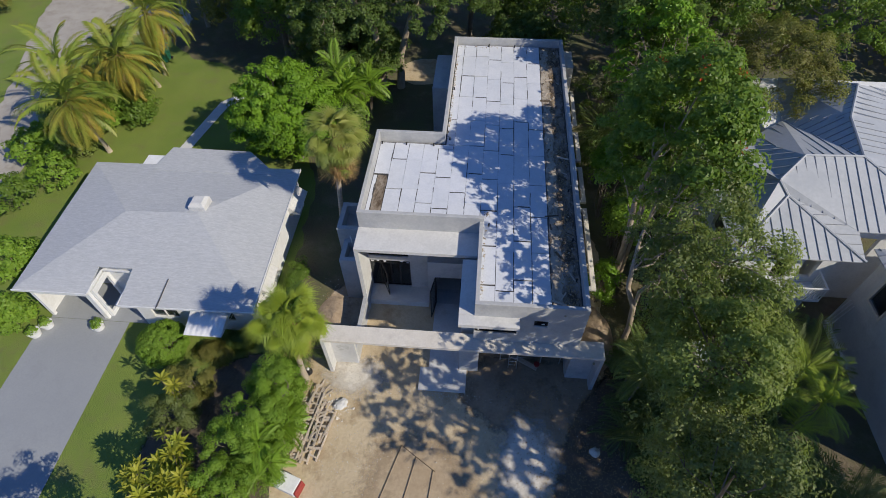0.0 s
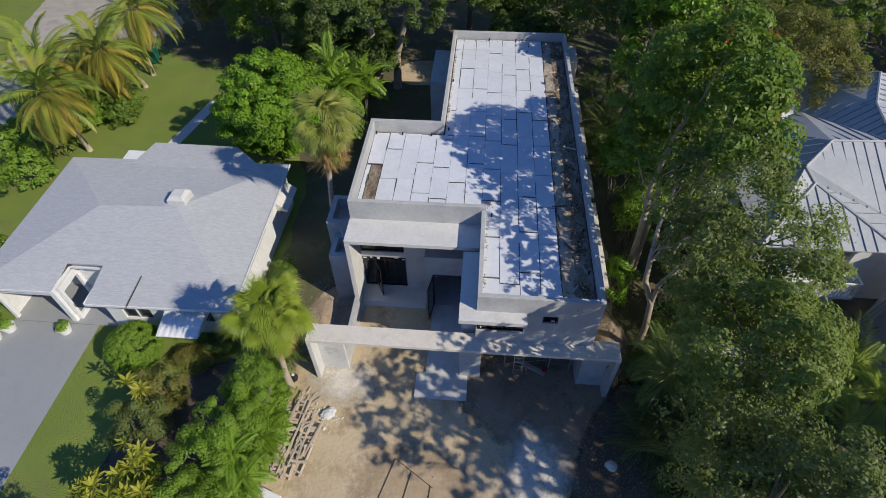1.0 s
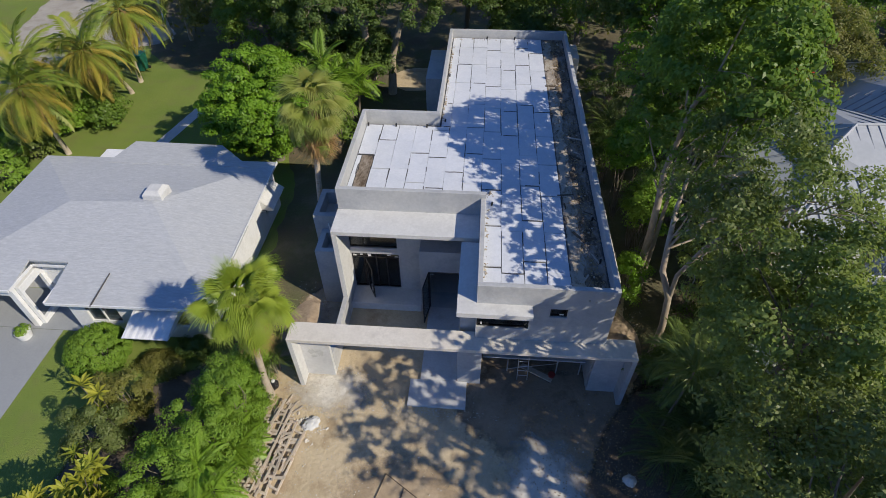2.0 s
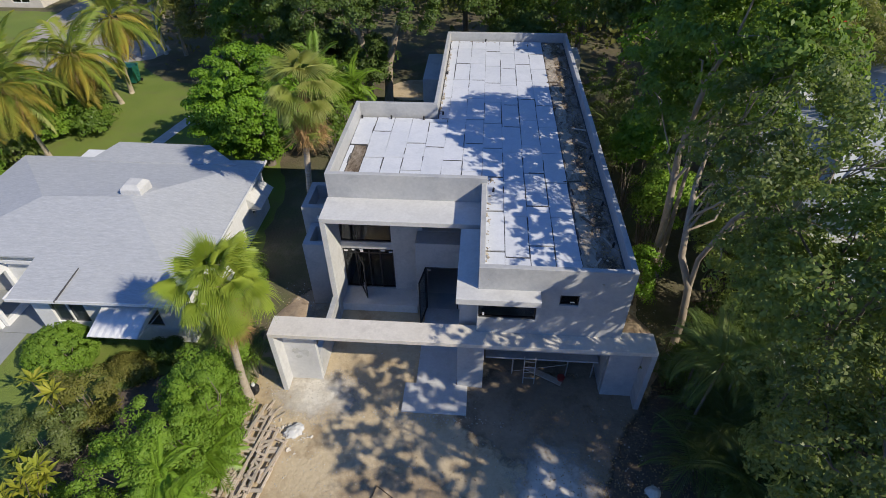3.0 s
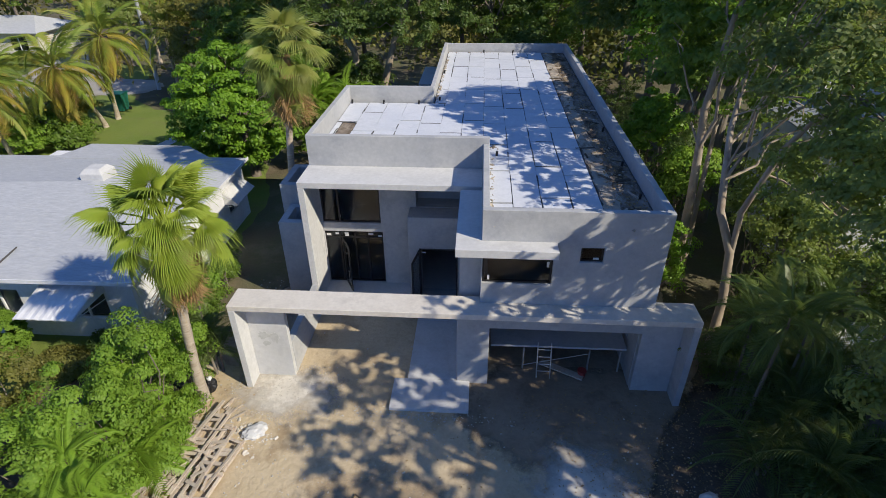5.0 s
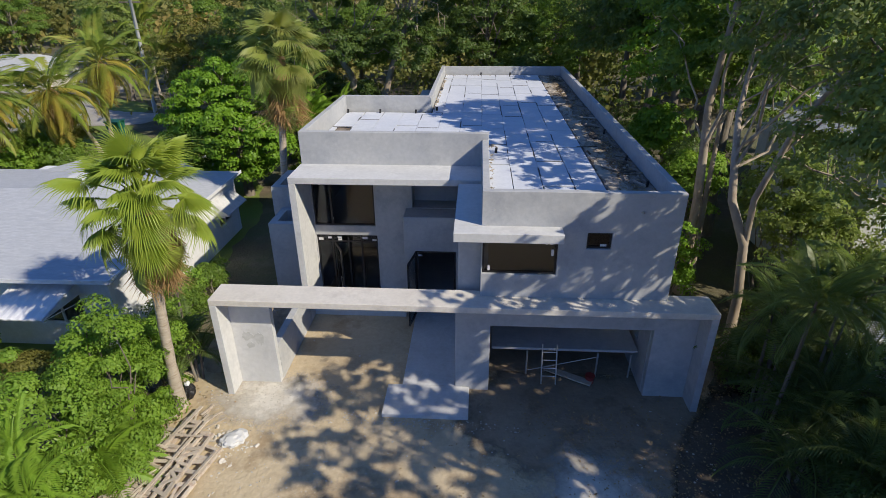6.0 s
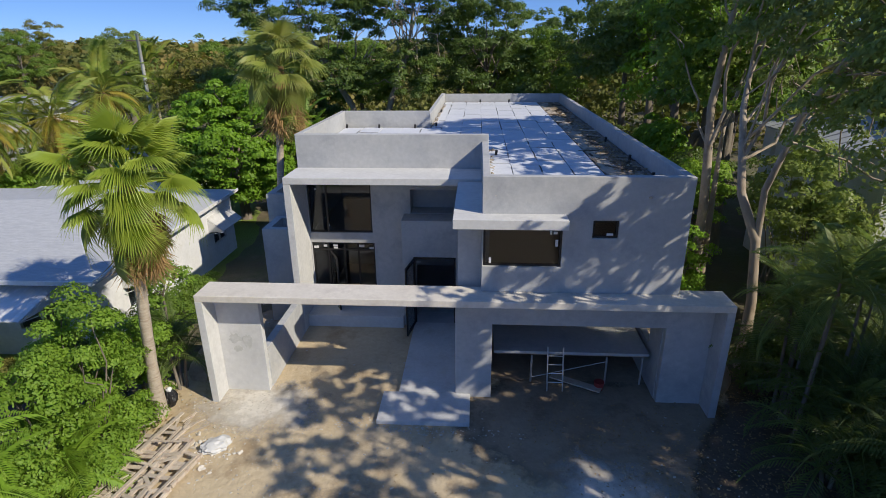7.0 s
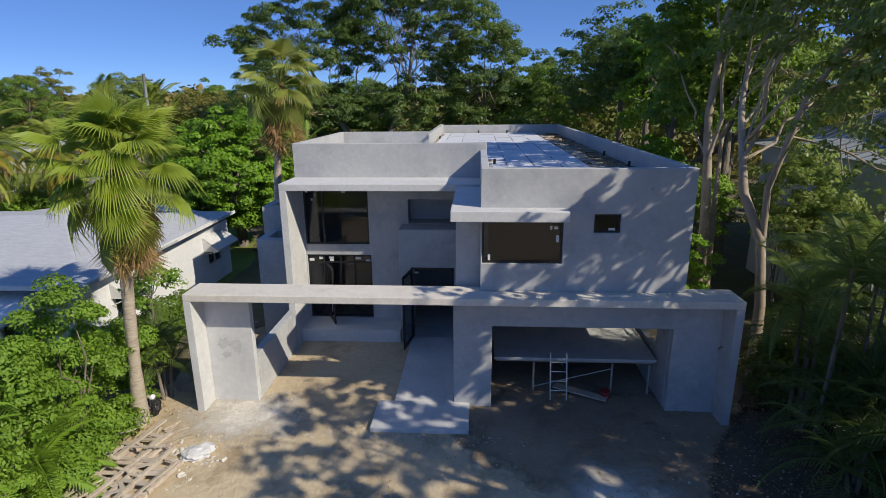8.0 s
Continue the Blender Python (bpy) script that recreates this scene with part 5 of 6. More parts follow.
REAR = [(-17.5, 42.5, 5.0, 3.4), (-12.5, 39.5, 3.6, 2.8), (-1.5, 47.0, 7.5, 4.0), (4.5, 43.5, 6.5, 3.8), (9.6, 37.5, 9.6, 3.6), (10.2, 33.8, 9.4, 3.0), (13.5, 44.5, 9.5, 4.6), (18.5, 41.0, 8.5, 4.4), (8.5, 49.0, 8.5, 4.2), (24.5, 38.0, 8.0, 4.4), (-22.5, 46.0, 5.5, 3.6), (3.0, 39.5, 4.5, 2.6), (14.6, 36.4, 9.2, 3.6), (-8.5, 39.0, 3.0, 2.0), (-16.0, 47.0, 7.0, 4.0), (-10.0, 48.5, 6.5, 3.6), (-60, 74, 8.0, 4.4), (-36.5, 57, 6.5, 3.4), (-30, 62, 6.5, 3.6), (-50, 49, 2.4, 2.4), (-42, 66, 7.5, 4), (-55, 66, 7.5, 4)]
for i, (x, y, z, r) in enumerate(REAR):
    tree("leafy_tree", 40 + i, (x, y, 0), [pt(x, y, -0.05, 0.28), pt(x + 0.2, y, z * 0.45, 0.22), pt(x + 0.1, y - 0.1, z * 0.75, 0.15)],
         [((x, y, z), (r, r, r * 0.95), 150, 0.7, 120)], 0.2, (M_LEAF, M_LEAF_OLIVE, M_LEAF_GUM)[i % 3] if x < -15 else M_LEAF_DARK if i % 3 else M_LEAF, M_BARK, "dark leafy tree in the row behind the house", limbs=10, group="trees behind the house")

# shrubs and palms beside the house, shade and sun painted through the leaf choice
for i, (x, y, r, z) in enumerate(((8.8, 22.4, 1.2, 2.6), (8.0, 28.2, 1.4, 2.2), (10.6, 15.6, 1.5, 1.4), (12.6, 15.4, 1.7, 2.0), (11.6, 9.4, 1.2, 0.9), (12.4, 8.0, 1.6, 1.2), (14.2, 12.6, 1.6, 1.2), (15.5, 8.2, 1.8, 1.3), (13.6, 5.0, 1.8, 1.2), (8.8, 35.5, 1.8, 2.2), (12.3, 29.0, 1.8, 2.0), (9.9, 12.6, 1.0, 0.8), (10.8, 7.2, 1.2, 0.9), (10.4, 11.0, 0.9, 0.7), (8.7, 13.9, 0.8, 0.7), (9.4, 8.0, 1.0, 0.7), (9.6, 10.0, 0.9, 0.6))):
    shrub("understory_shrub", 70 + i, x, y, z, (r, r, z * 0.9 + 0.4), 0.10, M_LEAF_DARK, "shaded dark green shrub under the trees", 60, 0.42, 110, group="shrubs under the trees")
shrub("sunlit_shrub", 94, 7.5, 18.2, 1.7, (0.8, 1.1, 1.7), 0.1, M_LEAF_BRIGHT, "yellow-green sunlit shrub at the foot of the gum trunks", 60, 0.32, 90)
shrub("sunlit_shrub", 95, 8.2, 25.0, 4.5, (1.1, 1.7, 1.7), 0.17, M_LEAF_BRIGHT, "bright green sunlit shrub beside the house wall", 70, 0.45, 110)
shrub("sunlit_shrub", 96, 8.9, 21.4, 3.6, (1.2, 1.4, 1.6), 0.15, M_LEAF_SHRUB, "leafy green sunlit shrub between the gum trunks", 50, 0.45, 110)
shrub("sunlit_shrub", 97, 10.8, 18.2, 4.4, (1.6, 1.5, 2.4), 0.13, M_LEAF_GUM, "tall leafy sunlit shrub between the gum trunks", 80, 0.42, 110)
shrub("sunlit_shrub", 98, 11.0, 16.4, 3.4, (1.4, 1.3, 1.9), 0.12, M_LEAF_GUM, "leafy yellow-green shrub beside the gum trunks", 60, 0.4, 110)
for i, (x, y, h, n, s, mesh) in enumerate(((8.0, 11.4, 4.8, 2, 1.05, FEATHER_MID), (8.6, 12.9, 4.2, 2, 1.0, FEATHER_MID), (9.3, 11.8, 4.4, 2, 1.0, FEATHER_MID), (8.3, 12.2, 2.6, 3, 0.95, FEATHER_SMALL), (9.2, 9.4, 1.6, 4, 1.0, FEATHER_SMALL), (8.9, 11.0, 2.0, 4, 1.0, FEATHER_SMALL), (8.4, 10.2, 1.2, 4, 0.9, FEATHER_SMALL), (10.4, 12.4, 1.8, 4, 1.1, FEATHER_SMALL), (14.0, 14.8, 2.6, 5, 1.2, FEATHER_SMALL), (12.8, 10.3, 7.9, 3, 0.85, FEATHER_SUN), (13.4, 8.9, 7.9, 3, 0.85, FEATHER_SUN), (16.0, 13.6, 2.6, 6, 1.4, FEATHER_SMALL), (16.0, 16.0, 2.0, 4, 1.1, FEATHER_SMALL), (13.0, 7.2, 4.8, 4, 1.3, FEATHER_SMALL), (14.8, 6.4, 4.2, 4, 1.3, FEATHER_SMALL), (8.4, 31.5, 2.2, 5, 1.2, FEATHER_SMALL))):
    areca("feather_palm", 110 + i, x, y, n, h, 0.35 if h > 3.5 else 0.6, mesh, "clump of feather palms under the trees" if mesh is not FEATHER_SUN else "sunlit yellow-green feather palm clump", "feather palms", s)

# fan palms
palm("fan_palm", 1, (-8.3, 11.85, 0), (-7.57, 11.5, 6.65), 0.16,
     [(FAN, 12, 86, 52, "frond", "young upright frond", 0.9), (FAN, 25, 66, -28, "frond", "", 0.95), (FAN_DULL, 8, -18, -52, "frond", "yellowing lower frond", 0.95), (FAN_DEAD, 46, -68, -90, "dead_frond", "dry brown hanging frond", 1.1)], "tall fan palm with yellow-green pleated fronds", boots=True)
palm("fan_palm", 2, (-8.0, 21.2, 0), (-7.3, 21.45, 8.7), 0.17,
     [(FAN_DULL, 30, 82, -60, "frond", "", 1.05), (FAN_DEAD, 44, -72, -96, "dead_frond", "dry brown hanging frond", 1.35)], "fan palm with drooping dull fronds and a dry brown skirt", boots=True, jitter=12)
# coconut palms
COCO = [(-27.7, 39.5, -26.2, 38.2, 6.4, 13, 7), (-27.5, 37.6, -26.9, 33.8, 5.3, 12, 9), (-27.7, 29.1, -27.0, 27.5, 5.8, 17, 2), (-31.8, 34.4, -30.4, 32.4, 5.2, 13, 3)]
for i, (xa, ya, xb, yb, z, n, g) in enumerate(COCO):
    palm("coconut_palm", 3 + i, (xa, ya, 0), (xb, yb, z), 0.15, [(FEATHER, n + 5, 66, -34, "frond", "", 1.16), (FEATHER_GOLD, g + 4, 0, -64, "frond", "golden ageing frond", 1.12), (FEATHER_DEAD, 6 + g, -40, -82, "dead_frond", "dry brown hanging frond", 1.05)], "leaning coconut palm with golden lower fronds" if g > 4 else "leaning coconut palm with arching green fronds", "coconut palms", jitter=9)
palm("coconut_palm", 17, (-26.9, 47.8, 0), (-26.5, 47, 5.5), 0.15, [(FEATHER, 16, 78, -45, "frond", "", 1.1)], "distant coconut palm near the road", "coconut palms")
palm("coconut_palm", 18, (-34, 58, 0), (-33.6, 57, 7.5), 0.15, [(FEATHER, 16, 78, -45, "frond", "", 1.15)], "distant coconut palm near the road", "coconut palms")
palm("coconut_palm", 19, (-19.5, 50, 0), (-19, 49.5, 7.0), 0.15, [(FEATHER, 16, 78, -45, "frond", "", 1.1)], "distant coconut palm near the road", "coconut palms")

# bushes on the lawn's far side
for i, (x, y, r, z, m) in enumerate(((-26.6, 33.0, 1.4, 0.9, M_LEAF), (-29.4, 31.6, 1.5, 0.9, M_LEAF_SHRUB), (-29.6, 28.6, 1.5, 0.8, M_LEAF_GUM), (-29.8, 34.0, 1.7, 1.0, M_LEAF_SHRUB), (-28.6, 35.4, 1.2, 0.7, M_LEAF_GUM), (-30.6, 38.6, 1.6, 1.0, M_LEAF_OLIVE), (-31.6, 29.4, 1.5, 1.0, M_LEAF_SHRUB), (-30.5, 35.5, 1.8, 1.0, M_LEAF_GUM), (-31.5, 31.5, 1.9, 1.1, M_LEAF), (-30.0, 26.0, 1.8, 1.0, M_LEAF_SHRUB), (-31.2, 23.2, 1.6, 1.2, M_LEAF), (-28.0, 18.0, 1.4, 1.0, M_LEAF_SHRUB), (-25.9, 14.2, 1.1, 0.8, M_LEAF_SHRUB), (-32.6, 38.0, 1.6, 1.2, M_LEAF_GUM), (-33.4, 42.0, 1.6, 1.3, M_LEAF_OLIVE), (-32.5, 21.0, 1.8, 1.2, M_LEAF), (-33.0, 32.6, 1.5, 1.0, M_LEAF_GUM), (-33.2, 28.4, 1.4, 0.9, M_LEAF_SHRUB), (-12.0, 36.5, 1.6, 1.6, M_LEAF_DARK), (-9.2, 30.4, 1.3, 1.8, M_LEAF), (-15.6, 37.5, 1.6, 1.1, M_LEAF_DARK))):
    shrub("garden_bush", 130 + i, x, y, z, (r, r, z * 0.9 + 0.25), 0.2, m, "leafy green bush at the lawn edge", 60, 0.42, 45, group="garden bushes")

# stands outside the view, added to throw a shadow on the driveway
tree("shade_tree", 27, (-14.2, 2.0, 0), [pt(-14.2, 2.0, -0.05, 0.12), pt(-14.2, 2.0, 2.2, 0.09), pt(-14.1, 2.0, 3.4, 0.06)], [((-14.2, 2.1, 4.6), (2.0, 1.7, 1.3), 75, 0.45, 80)], 0.14, M_LEAF, M_BARK, "small leafy tree at the edge of the driveway", limbs=7)
# front garden between the drive and the building plot
shrub("clipped_bush", 160, -16.2, 12.9, 1.05, (1.25, 1.2, 1.05), 0.085, M_LEAF_SHRUB, "rounded clipped bright green bush by the driveway", 460, 0.19, 60, low=-0.85, inner=0.9, uneven=0.1)
FRONT = [(-9.4, 10.75, 2.2, (1.05, 0.95, 1.7), M_LEAF_SHRUB), (-9.3, 8.6, 2.3, (1.3, 1.3, 1.8), M_LEAF_SHRUB), (-8.75, 10.35, 2.25, (0.95, 1.0, 1.95), M_LEAF_SHRUB), (-8.25, 9.3, 0.55, (0.5, 1.0, 0.6), M_LEAF_SHRUB), (-8.45, 11.0, 0.5, (0.45, 0.6, 0.55), M_LEAF_SHRUB), (-8.5, 7.1, 1.5, (0.8, 1.0, 1.3), M_LEAF_SHRUB), (-10.1, 7.3, 2.2, (1.2, 1.3, 1.8), M_LEAF_SHRUB), (-10.0, 5.3, 2.0, (1.4, 1.4, 1.7), M_LEAF_SHRUB), (-13.7, 8.9, 1.9, (1.3, 1.15, 1.5), M_LEAF_SAGE), (-13.4, 10.5, 1.7, (1.1, 0.8, 1.3), M_LEAF_OLIVE), (-13.2, 6.6, 1.2, (1.0, 1.0, 1.0), M_LEAF_SHRUB), (-12.4, 4.2, 1.4, (1.5, 1.3, 1.2), M_LEAF), (-13.4, 12.9, 0.35, (1.2, 0.6, 0.35), M_LEAF_OLIVE), (-12.3, 13.7, 0.6, (0.7, 0.4, 0.6), M_LEAF_DARK), (-9.0, 12.6, 1.3, (0.7, 0.8, 1.3), M_LEAF_SHRUB), (-9.6, 15.0, 1.2, (0.7, 1.2, 1.1), M_LEAF), (-10.2, 18.0, 0.7, (0.6, 1.2, 0.7), M_LEAF)]
for i, (x, y, z, r, m) in enumerate(FRONT):
    vol = r[0] * r[1] * r[2]
    shrub("garden_shrub", 170 + i, x, y, z, r, 0.085, m, "leafy garden shrub beside the building plot", int(24 + 15 * vol ** 0.66), 0.36, 260, group="front garden shrubs", low=-0.97, inner=0.4)
areca("feather_palm", 200, -8.7, 6.9, 3, 2.9, 0.5, FEATHER_FRESH, "fresh green feather palm among the shrubs", "feather palms", 0.6)
areca("feather_palm", 201, -8.8, 8.9, 3, 1.2, 0.3, FEATHER_FRESH, "low feather palm beside the timber pile", "feather palms", 0.7)
areca("feather_palm", 202, -8.3, 13.1, 3, 1.7, 0.3, FEATHER_SMALL, "low feather palm behind the fan palm", "feather palms", 0.75)
areca("feather_palm", 207, -10.2, 32.4, 4, 5.2, 0.7, FEATHER_FRESH, "tall feather palm clump behind the mango tree", "feather palms", 0.95)
areca("feather_palm", 208, -8.9, 34.6, 5, 3.4, 0.8, FEATHER_FRESH, "feather palm clump at the edge of the shade", "feather palms", 0.95)
rosette_plant(203, -13.4, 9.4, 3, 4.0, 0.25, "bright yellow croton among green shrubs")
rosette_plant(204, -12.5, 5.9, 26, 3.8, 1.35, "yellow-leaved croton with bare stems in the front garden")
rosette_plant(206, -11.8, 4.7, 22, 3.5, 1.25, "yellow-green croton with bare stems in the front garden")
tree("sapling", 205, (-8.75, 13.6, 0), [pt(-8.75, 13.6, -0.03, 0.05), pt(-8.7, 13.6, 1.6, 0.04), pt(-8.6, 13.5, 2.8, 0.03)], [((-8.5, 13.5, 3.2), (0.7, 0.7, 0.7), 26, 0.3, 60)], 0.1, M_LEAF_SHRUB, M_BARK, "slender green sapling behind the fan palm", limbs=6)

# far woods to the horizon
def far_woods():
    rng = np.random.default_rng(77)
    P, N = [], []
    for k in range(620):
        a = radians(-75 + 150 * rng.random())
        d = 56 + 190 * rng.random() ** 1.6
        x, y = d * math.sin(a), d * math.cos(a)
        if -75 < x < -27 and y < 71:
            continue
        h = (5.5 + 5.5 * rng.random()) * (0.9 + d * 0.0012)
        r = 2.6 + 2.6 * rng.random()
        n = int(420 if d < 95 else 130)
        q = rng.normal(size=(n, 3))
        q /= np.linalg.norm(q, axis=1, keepdims=True)
        q[:, 2] = np.abs(q[:, 2]) * 1.0 - 0.35
        lump = 1 + 0.35 * np.sin(q[:, 0] * 7 + k) * np.cos(q[:, 1] * 6 + 2 * k)
        P.append(np.array((x, y, h - r * 0.9)) + q * (r * lump * (0.7 + 0.3 * rng.random(n)))[:, None])
        N.append(q + rng.normal(size=q.shape) * 0.5 + np.array((0, 0, 0.4)))
        m = 80
        P.append(np.array((x, y, 0)) + np.stack([rng.normal(size=m) * r * 0.7, rng.normal(size=m) * r * 0.7, rng.random(m) * h * 0.6], 1))
        N.append(rng.normal(size=(m, 3)))
    for k in range(900):
        a, d = radians(-60 + 120 * rng.random()), 230 + 900 * rng.random() ** 1.5
        n, r = 45, 5 + 5 * rng.random()
        q = rng.normal(size=(n, 3))
        q /= np.linalg.norm(q, axis=1, keepdims=True)
        P.append(np.array((d * math.sin(a), d * math.cos(a), 5.0)) + q * np.array((r, r, 4 + 3 * rng.random())))
        N.append(q + rng.normal(size=q.shape) * 0.5 + np.array((0, 0, 0.4)))
    P, N = np.concatenate(P), np.concatenate(N)
    D = np.linalg.norm(P[:, :2], axis=1)
    return leaf_mesh("woods", P, N, 0.9 * np.clip(D / 110, 0.5, 3.5), width=0.8, rng=rng)


M_FAR = leafy("far_mixed_foliage", (0.13, 0.165, 0.045), (0.21, 0.21, 0.06), (0.32, 0.22, 0.065), 0.3, 0.7, 0.05)
tagged(put("woods", far_woods(), M_FAR), "mixed green and olive treetops reaching to the horizon", "woods", kind="stuff")

# ---- small things in the yard ----
def timber_pile():
    rng = np.random.default_rng(9)
    root = thing("timber_pile", -7.2, 9.2, 0, "loose pile of weathered broken pallets and timber boards", "timber pile")
    data = {}

    def board(L, w, h):
        key = (round(L, 1), round(w, 2), h)
        if key not in data:
            bm = box(-L / 2, L / 2, -w / 2, w / 2, -h / 2, h / 2)
            me = bpy.data.meshes.new("board")
            bm.to_mesh(me)
            bm.free()
            me.materials.append(M_WOOD)
            data[key] = me
        return data[key]
    def lay(x0, y0, x1, y1, w, h, z, tilt=0.0):
        p, q = Vector((x0, y0)), Vector((x1, y1))
        d, c = q - p, (p + q) / 2
        put("board", board(d.length, w, h), None, root, "", pose(c.x, c.y, z, rng.normal() * 3, tilt, math.degrees(math.atan2(d.y, d.x))))
    # torn pallets lying side by side, each two rails with short slats across
    for k, (xa, ya, xb, yb, half, z) in enumerate(((-0.72, 1.75, -1.15, -1.7, 0.20, 0.06), (-0.34, 2.0, -0.62, -1.8, 0.21, 0.16), (0.06, 1.7, -0.16, -1.8, 0.19, 0.07), (0.62, 1.1, 0.22, -1.6, 0.24, 0.15), (0.34, 1.45, 0.0, -1.2, 0.14, 0.24))):
        d = (Vector((xb, yb)) - Vector((xa, ya))).normalized()
        n = Vector((-d.y, d.x))
        L = (Vector((xb, yb)) - Vector((xa, ya))).length
        for side in (-1, 1):
            cut = 0.3 + 0.4 * rng.random()
            for f0, f1 in ((0.02 * rng.random(), cut - 0.01), (cut, 1.0 - 0.08 * rng.random())):
                p, q = Vector((xa, ya)) + d * L * f0 + n * side * half * (1 + 0.1 * rng.normal()), Vector((xa, ya)) + d * L * f1 + n * side * half * (1 + 0.1 * rng.normal())
                lay(p.x, p.y, q.x, q.y, 0.07, 0.09, z, rng.normal() * 0.8)
        m = 0.12
        while m < L - 0.1:
            c = Vector((xa, ya)) + d * m
            over = half * (1.05 + 0.5 * rng.random() * (rng.random() < 0.3))
            turn = rng.normal() * 0.07
            if rng.random() > 0.12:
                lay(c.x - n.x * over - d.x * turn, c.y - n.y * over - d.y * turn, c.x + n.x * over + d.x * turn, c.y + n.y * over + d.y * turn, 0.08 + 0.05 * rng.random(), 0.025, z + 0.06)
            m += (0.13, 0.32)[int(rng.random() < 0.6)] + 0.08 * rng.random()
    # loose planks and offcuts on top
    lay(-0.95, 1.2, -1.45, -1.5, 0.17, 0.03, 0.20, 1.0)
    lay(-0.25, 2.35, -0.8, 0.3, 0.10, 0.04, 0.27, 3.0)
    lay(0.12, 1.9, -0.35, -0.9, 0.08, 0.05, 0.29, -1.5)
    lay(0.85, 0.8, 0.45, -0.7, 0.07, 0.04, 0.26, 1.0)
    for k in range(26):
        x, y = -0.45 + rng.normal() * 0.42, 0.3 + rng.normal() * 0.9
        t, L = radians(-100 + rng.normal() * 14 + 90 * (rng.random() < 0.3)), 0.25 + 0.9 * rng.random() ** 2
        lay(x, y, x + L * math.cos(t), y + L * math.sin(t), 0.04 + 0.07 * rng.random(), 0.025, 0.26 + 0.07 * rng.random(), rng.normal() * 3)
    for k in range(9):
        x, y = -0.2 + rng.normal() * 0.16, 2.0 + rng.normal() * 0.25
        t, L = radians(60 + rng.normal() * 16), 0.4 + 0.5 * rng.random()
        lay(x, y, x + L * math.cos(t), y + L * math.sin(t), 0.04 + 0.03 * rng.random(), 0.02, 0.05 + 0.05 * rng.random(), rng.normal() * 2)
    return root


timber_pile()


def stone_mesh(rng, n=9):
    bm = bmesh.new()
    for i in range(n):
        v = Vector(rng.normal(size=3)).normalized()
        bm.verts.new((v.x * 0.5, v.y * 0.42, v.z * 0.3))
    bmesh.ops.convex_hull(bm, input=bm.verts)
    bmesh.ops.delete(bm, geom=[v for v in bm.verts if not v.link_faces], context="VERTS")
    V = [v.co.copy() for v in bm.verts]
    bm.verts.index_update()
    F = [tuple(v.index for v in f.verts) for f in bm.faces]
    bm.free()
    return V, F


def scatter_stones(name, spots, mat, label, seed, lo=0.03, hi=0.12, z=0.012):
    """spots: (x, y, spread x, spread y, count)."""
    rng = np.random.default_rng(seed)
    kinds = [stone_mesh(rng) for _ in range(6)]
    V, F = [], []
    for x, y, sx, sy, n in spots:
        for i in range(n):
            px, py = x + rng.normal() * sx, y + rng.normal() * sy
            s = lo + (hi - lo) * rng.random() ** 3
            m = Matrix.Translation((px, py, z + s * 0.1)) @ Euler((0, 0, rng.random() * 6.3)).to_matrix().to_4x4() @ Matrix.Scale(s, 4)
            v, f = kinds[int(rng.integers(6))]
            k = len(V)
            V.extend(m @ p for p in v)
            F.extend(tuple(j + k for j in q) for q in f)
    return tagged(put(name, mesh_from(name, V, F), mat), label, "rubble", kind="stuff")


scatter_stones("loose_rubble", [(-6.0, 11.6, 0.5, 0.7, 260), (-5.8, 12.6, 0.7, 0.35, 700), (-1.2, 11.55, 1.0, 0.10, 260), (-5.0, 9.5, 0.9, 1.6, 240), (-2.9, 11.8, 0.4, 0.2, 70), (-3.0, 11.0, 2.0, 1.5, 300), (-4.5, 7.5, 1.4, 1.5, 260), (-6.9, 12.4, 0.5, 0.5, 240), (2.0, 8.5, 2.5, 1.6, 320), (6.2, 10.2, 0.7, 1.6, 180), (7.6, 17.5, 0.6, 2.0, 160), (-8.0, 17.0, 0.5, 1.0, 160), (0.0, 11.4, 1.2, 0.15, 80)], M_STONE, "scattered broken limestone and cement crumbs", 21, 0.02, 0.09)


scatter_stones("mortar_crumbs", [(-1.72, 26.0, 0.05, 0.8, 60), (-1.74, 29.0, 0.05, 1.2, 80), (-1.74, 32.5, 0.05, 1.2, 70), (0.72, 14.4, 0.04, 0.6, 34), (0.72, 16.4, 0.04, 0.8, 20), (0.76, 18.9, 0.12, 0.12, 24), (-0.4, 35.3, 0.9, 0.08, 40), (4.2, 28.9, 0.3, 0.5, 30)], M_ROOFDUST, "dried mortar crumbs along the roof parapets", 22, 0.04, 0.2, 5.953)
scatter_stones("roof_rubble", [(4.8, 17, 0.25, 2.0, 90), (4.7, 22, 0.25, 2.5, 90), (4.7, 28, 0.28, 2.5, 90)], M_ROOFDUST, "broken crumbs on the bare roof strip", 23, 0.03, 0.14, 5.932)


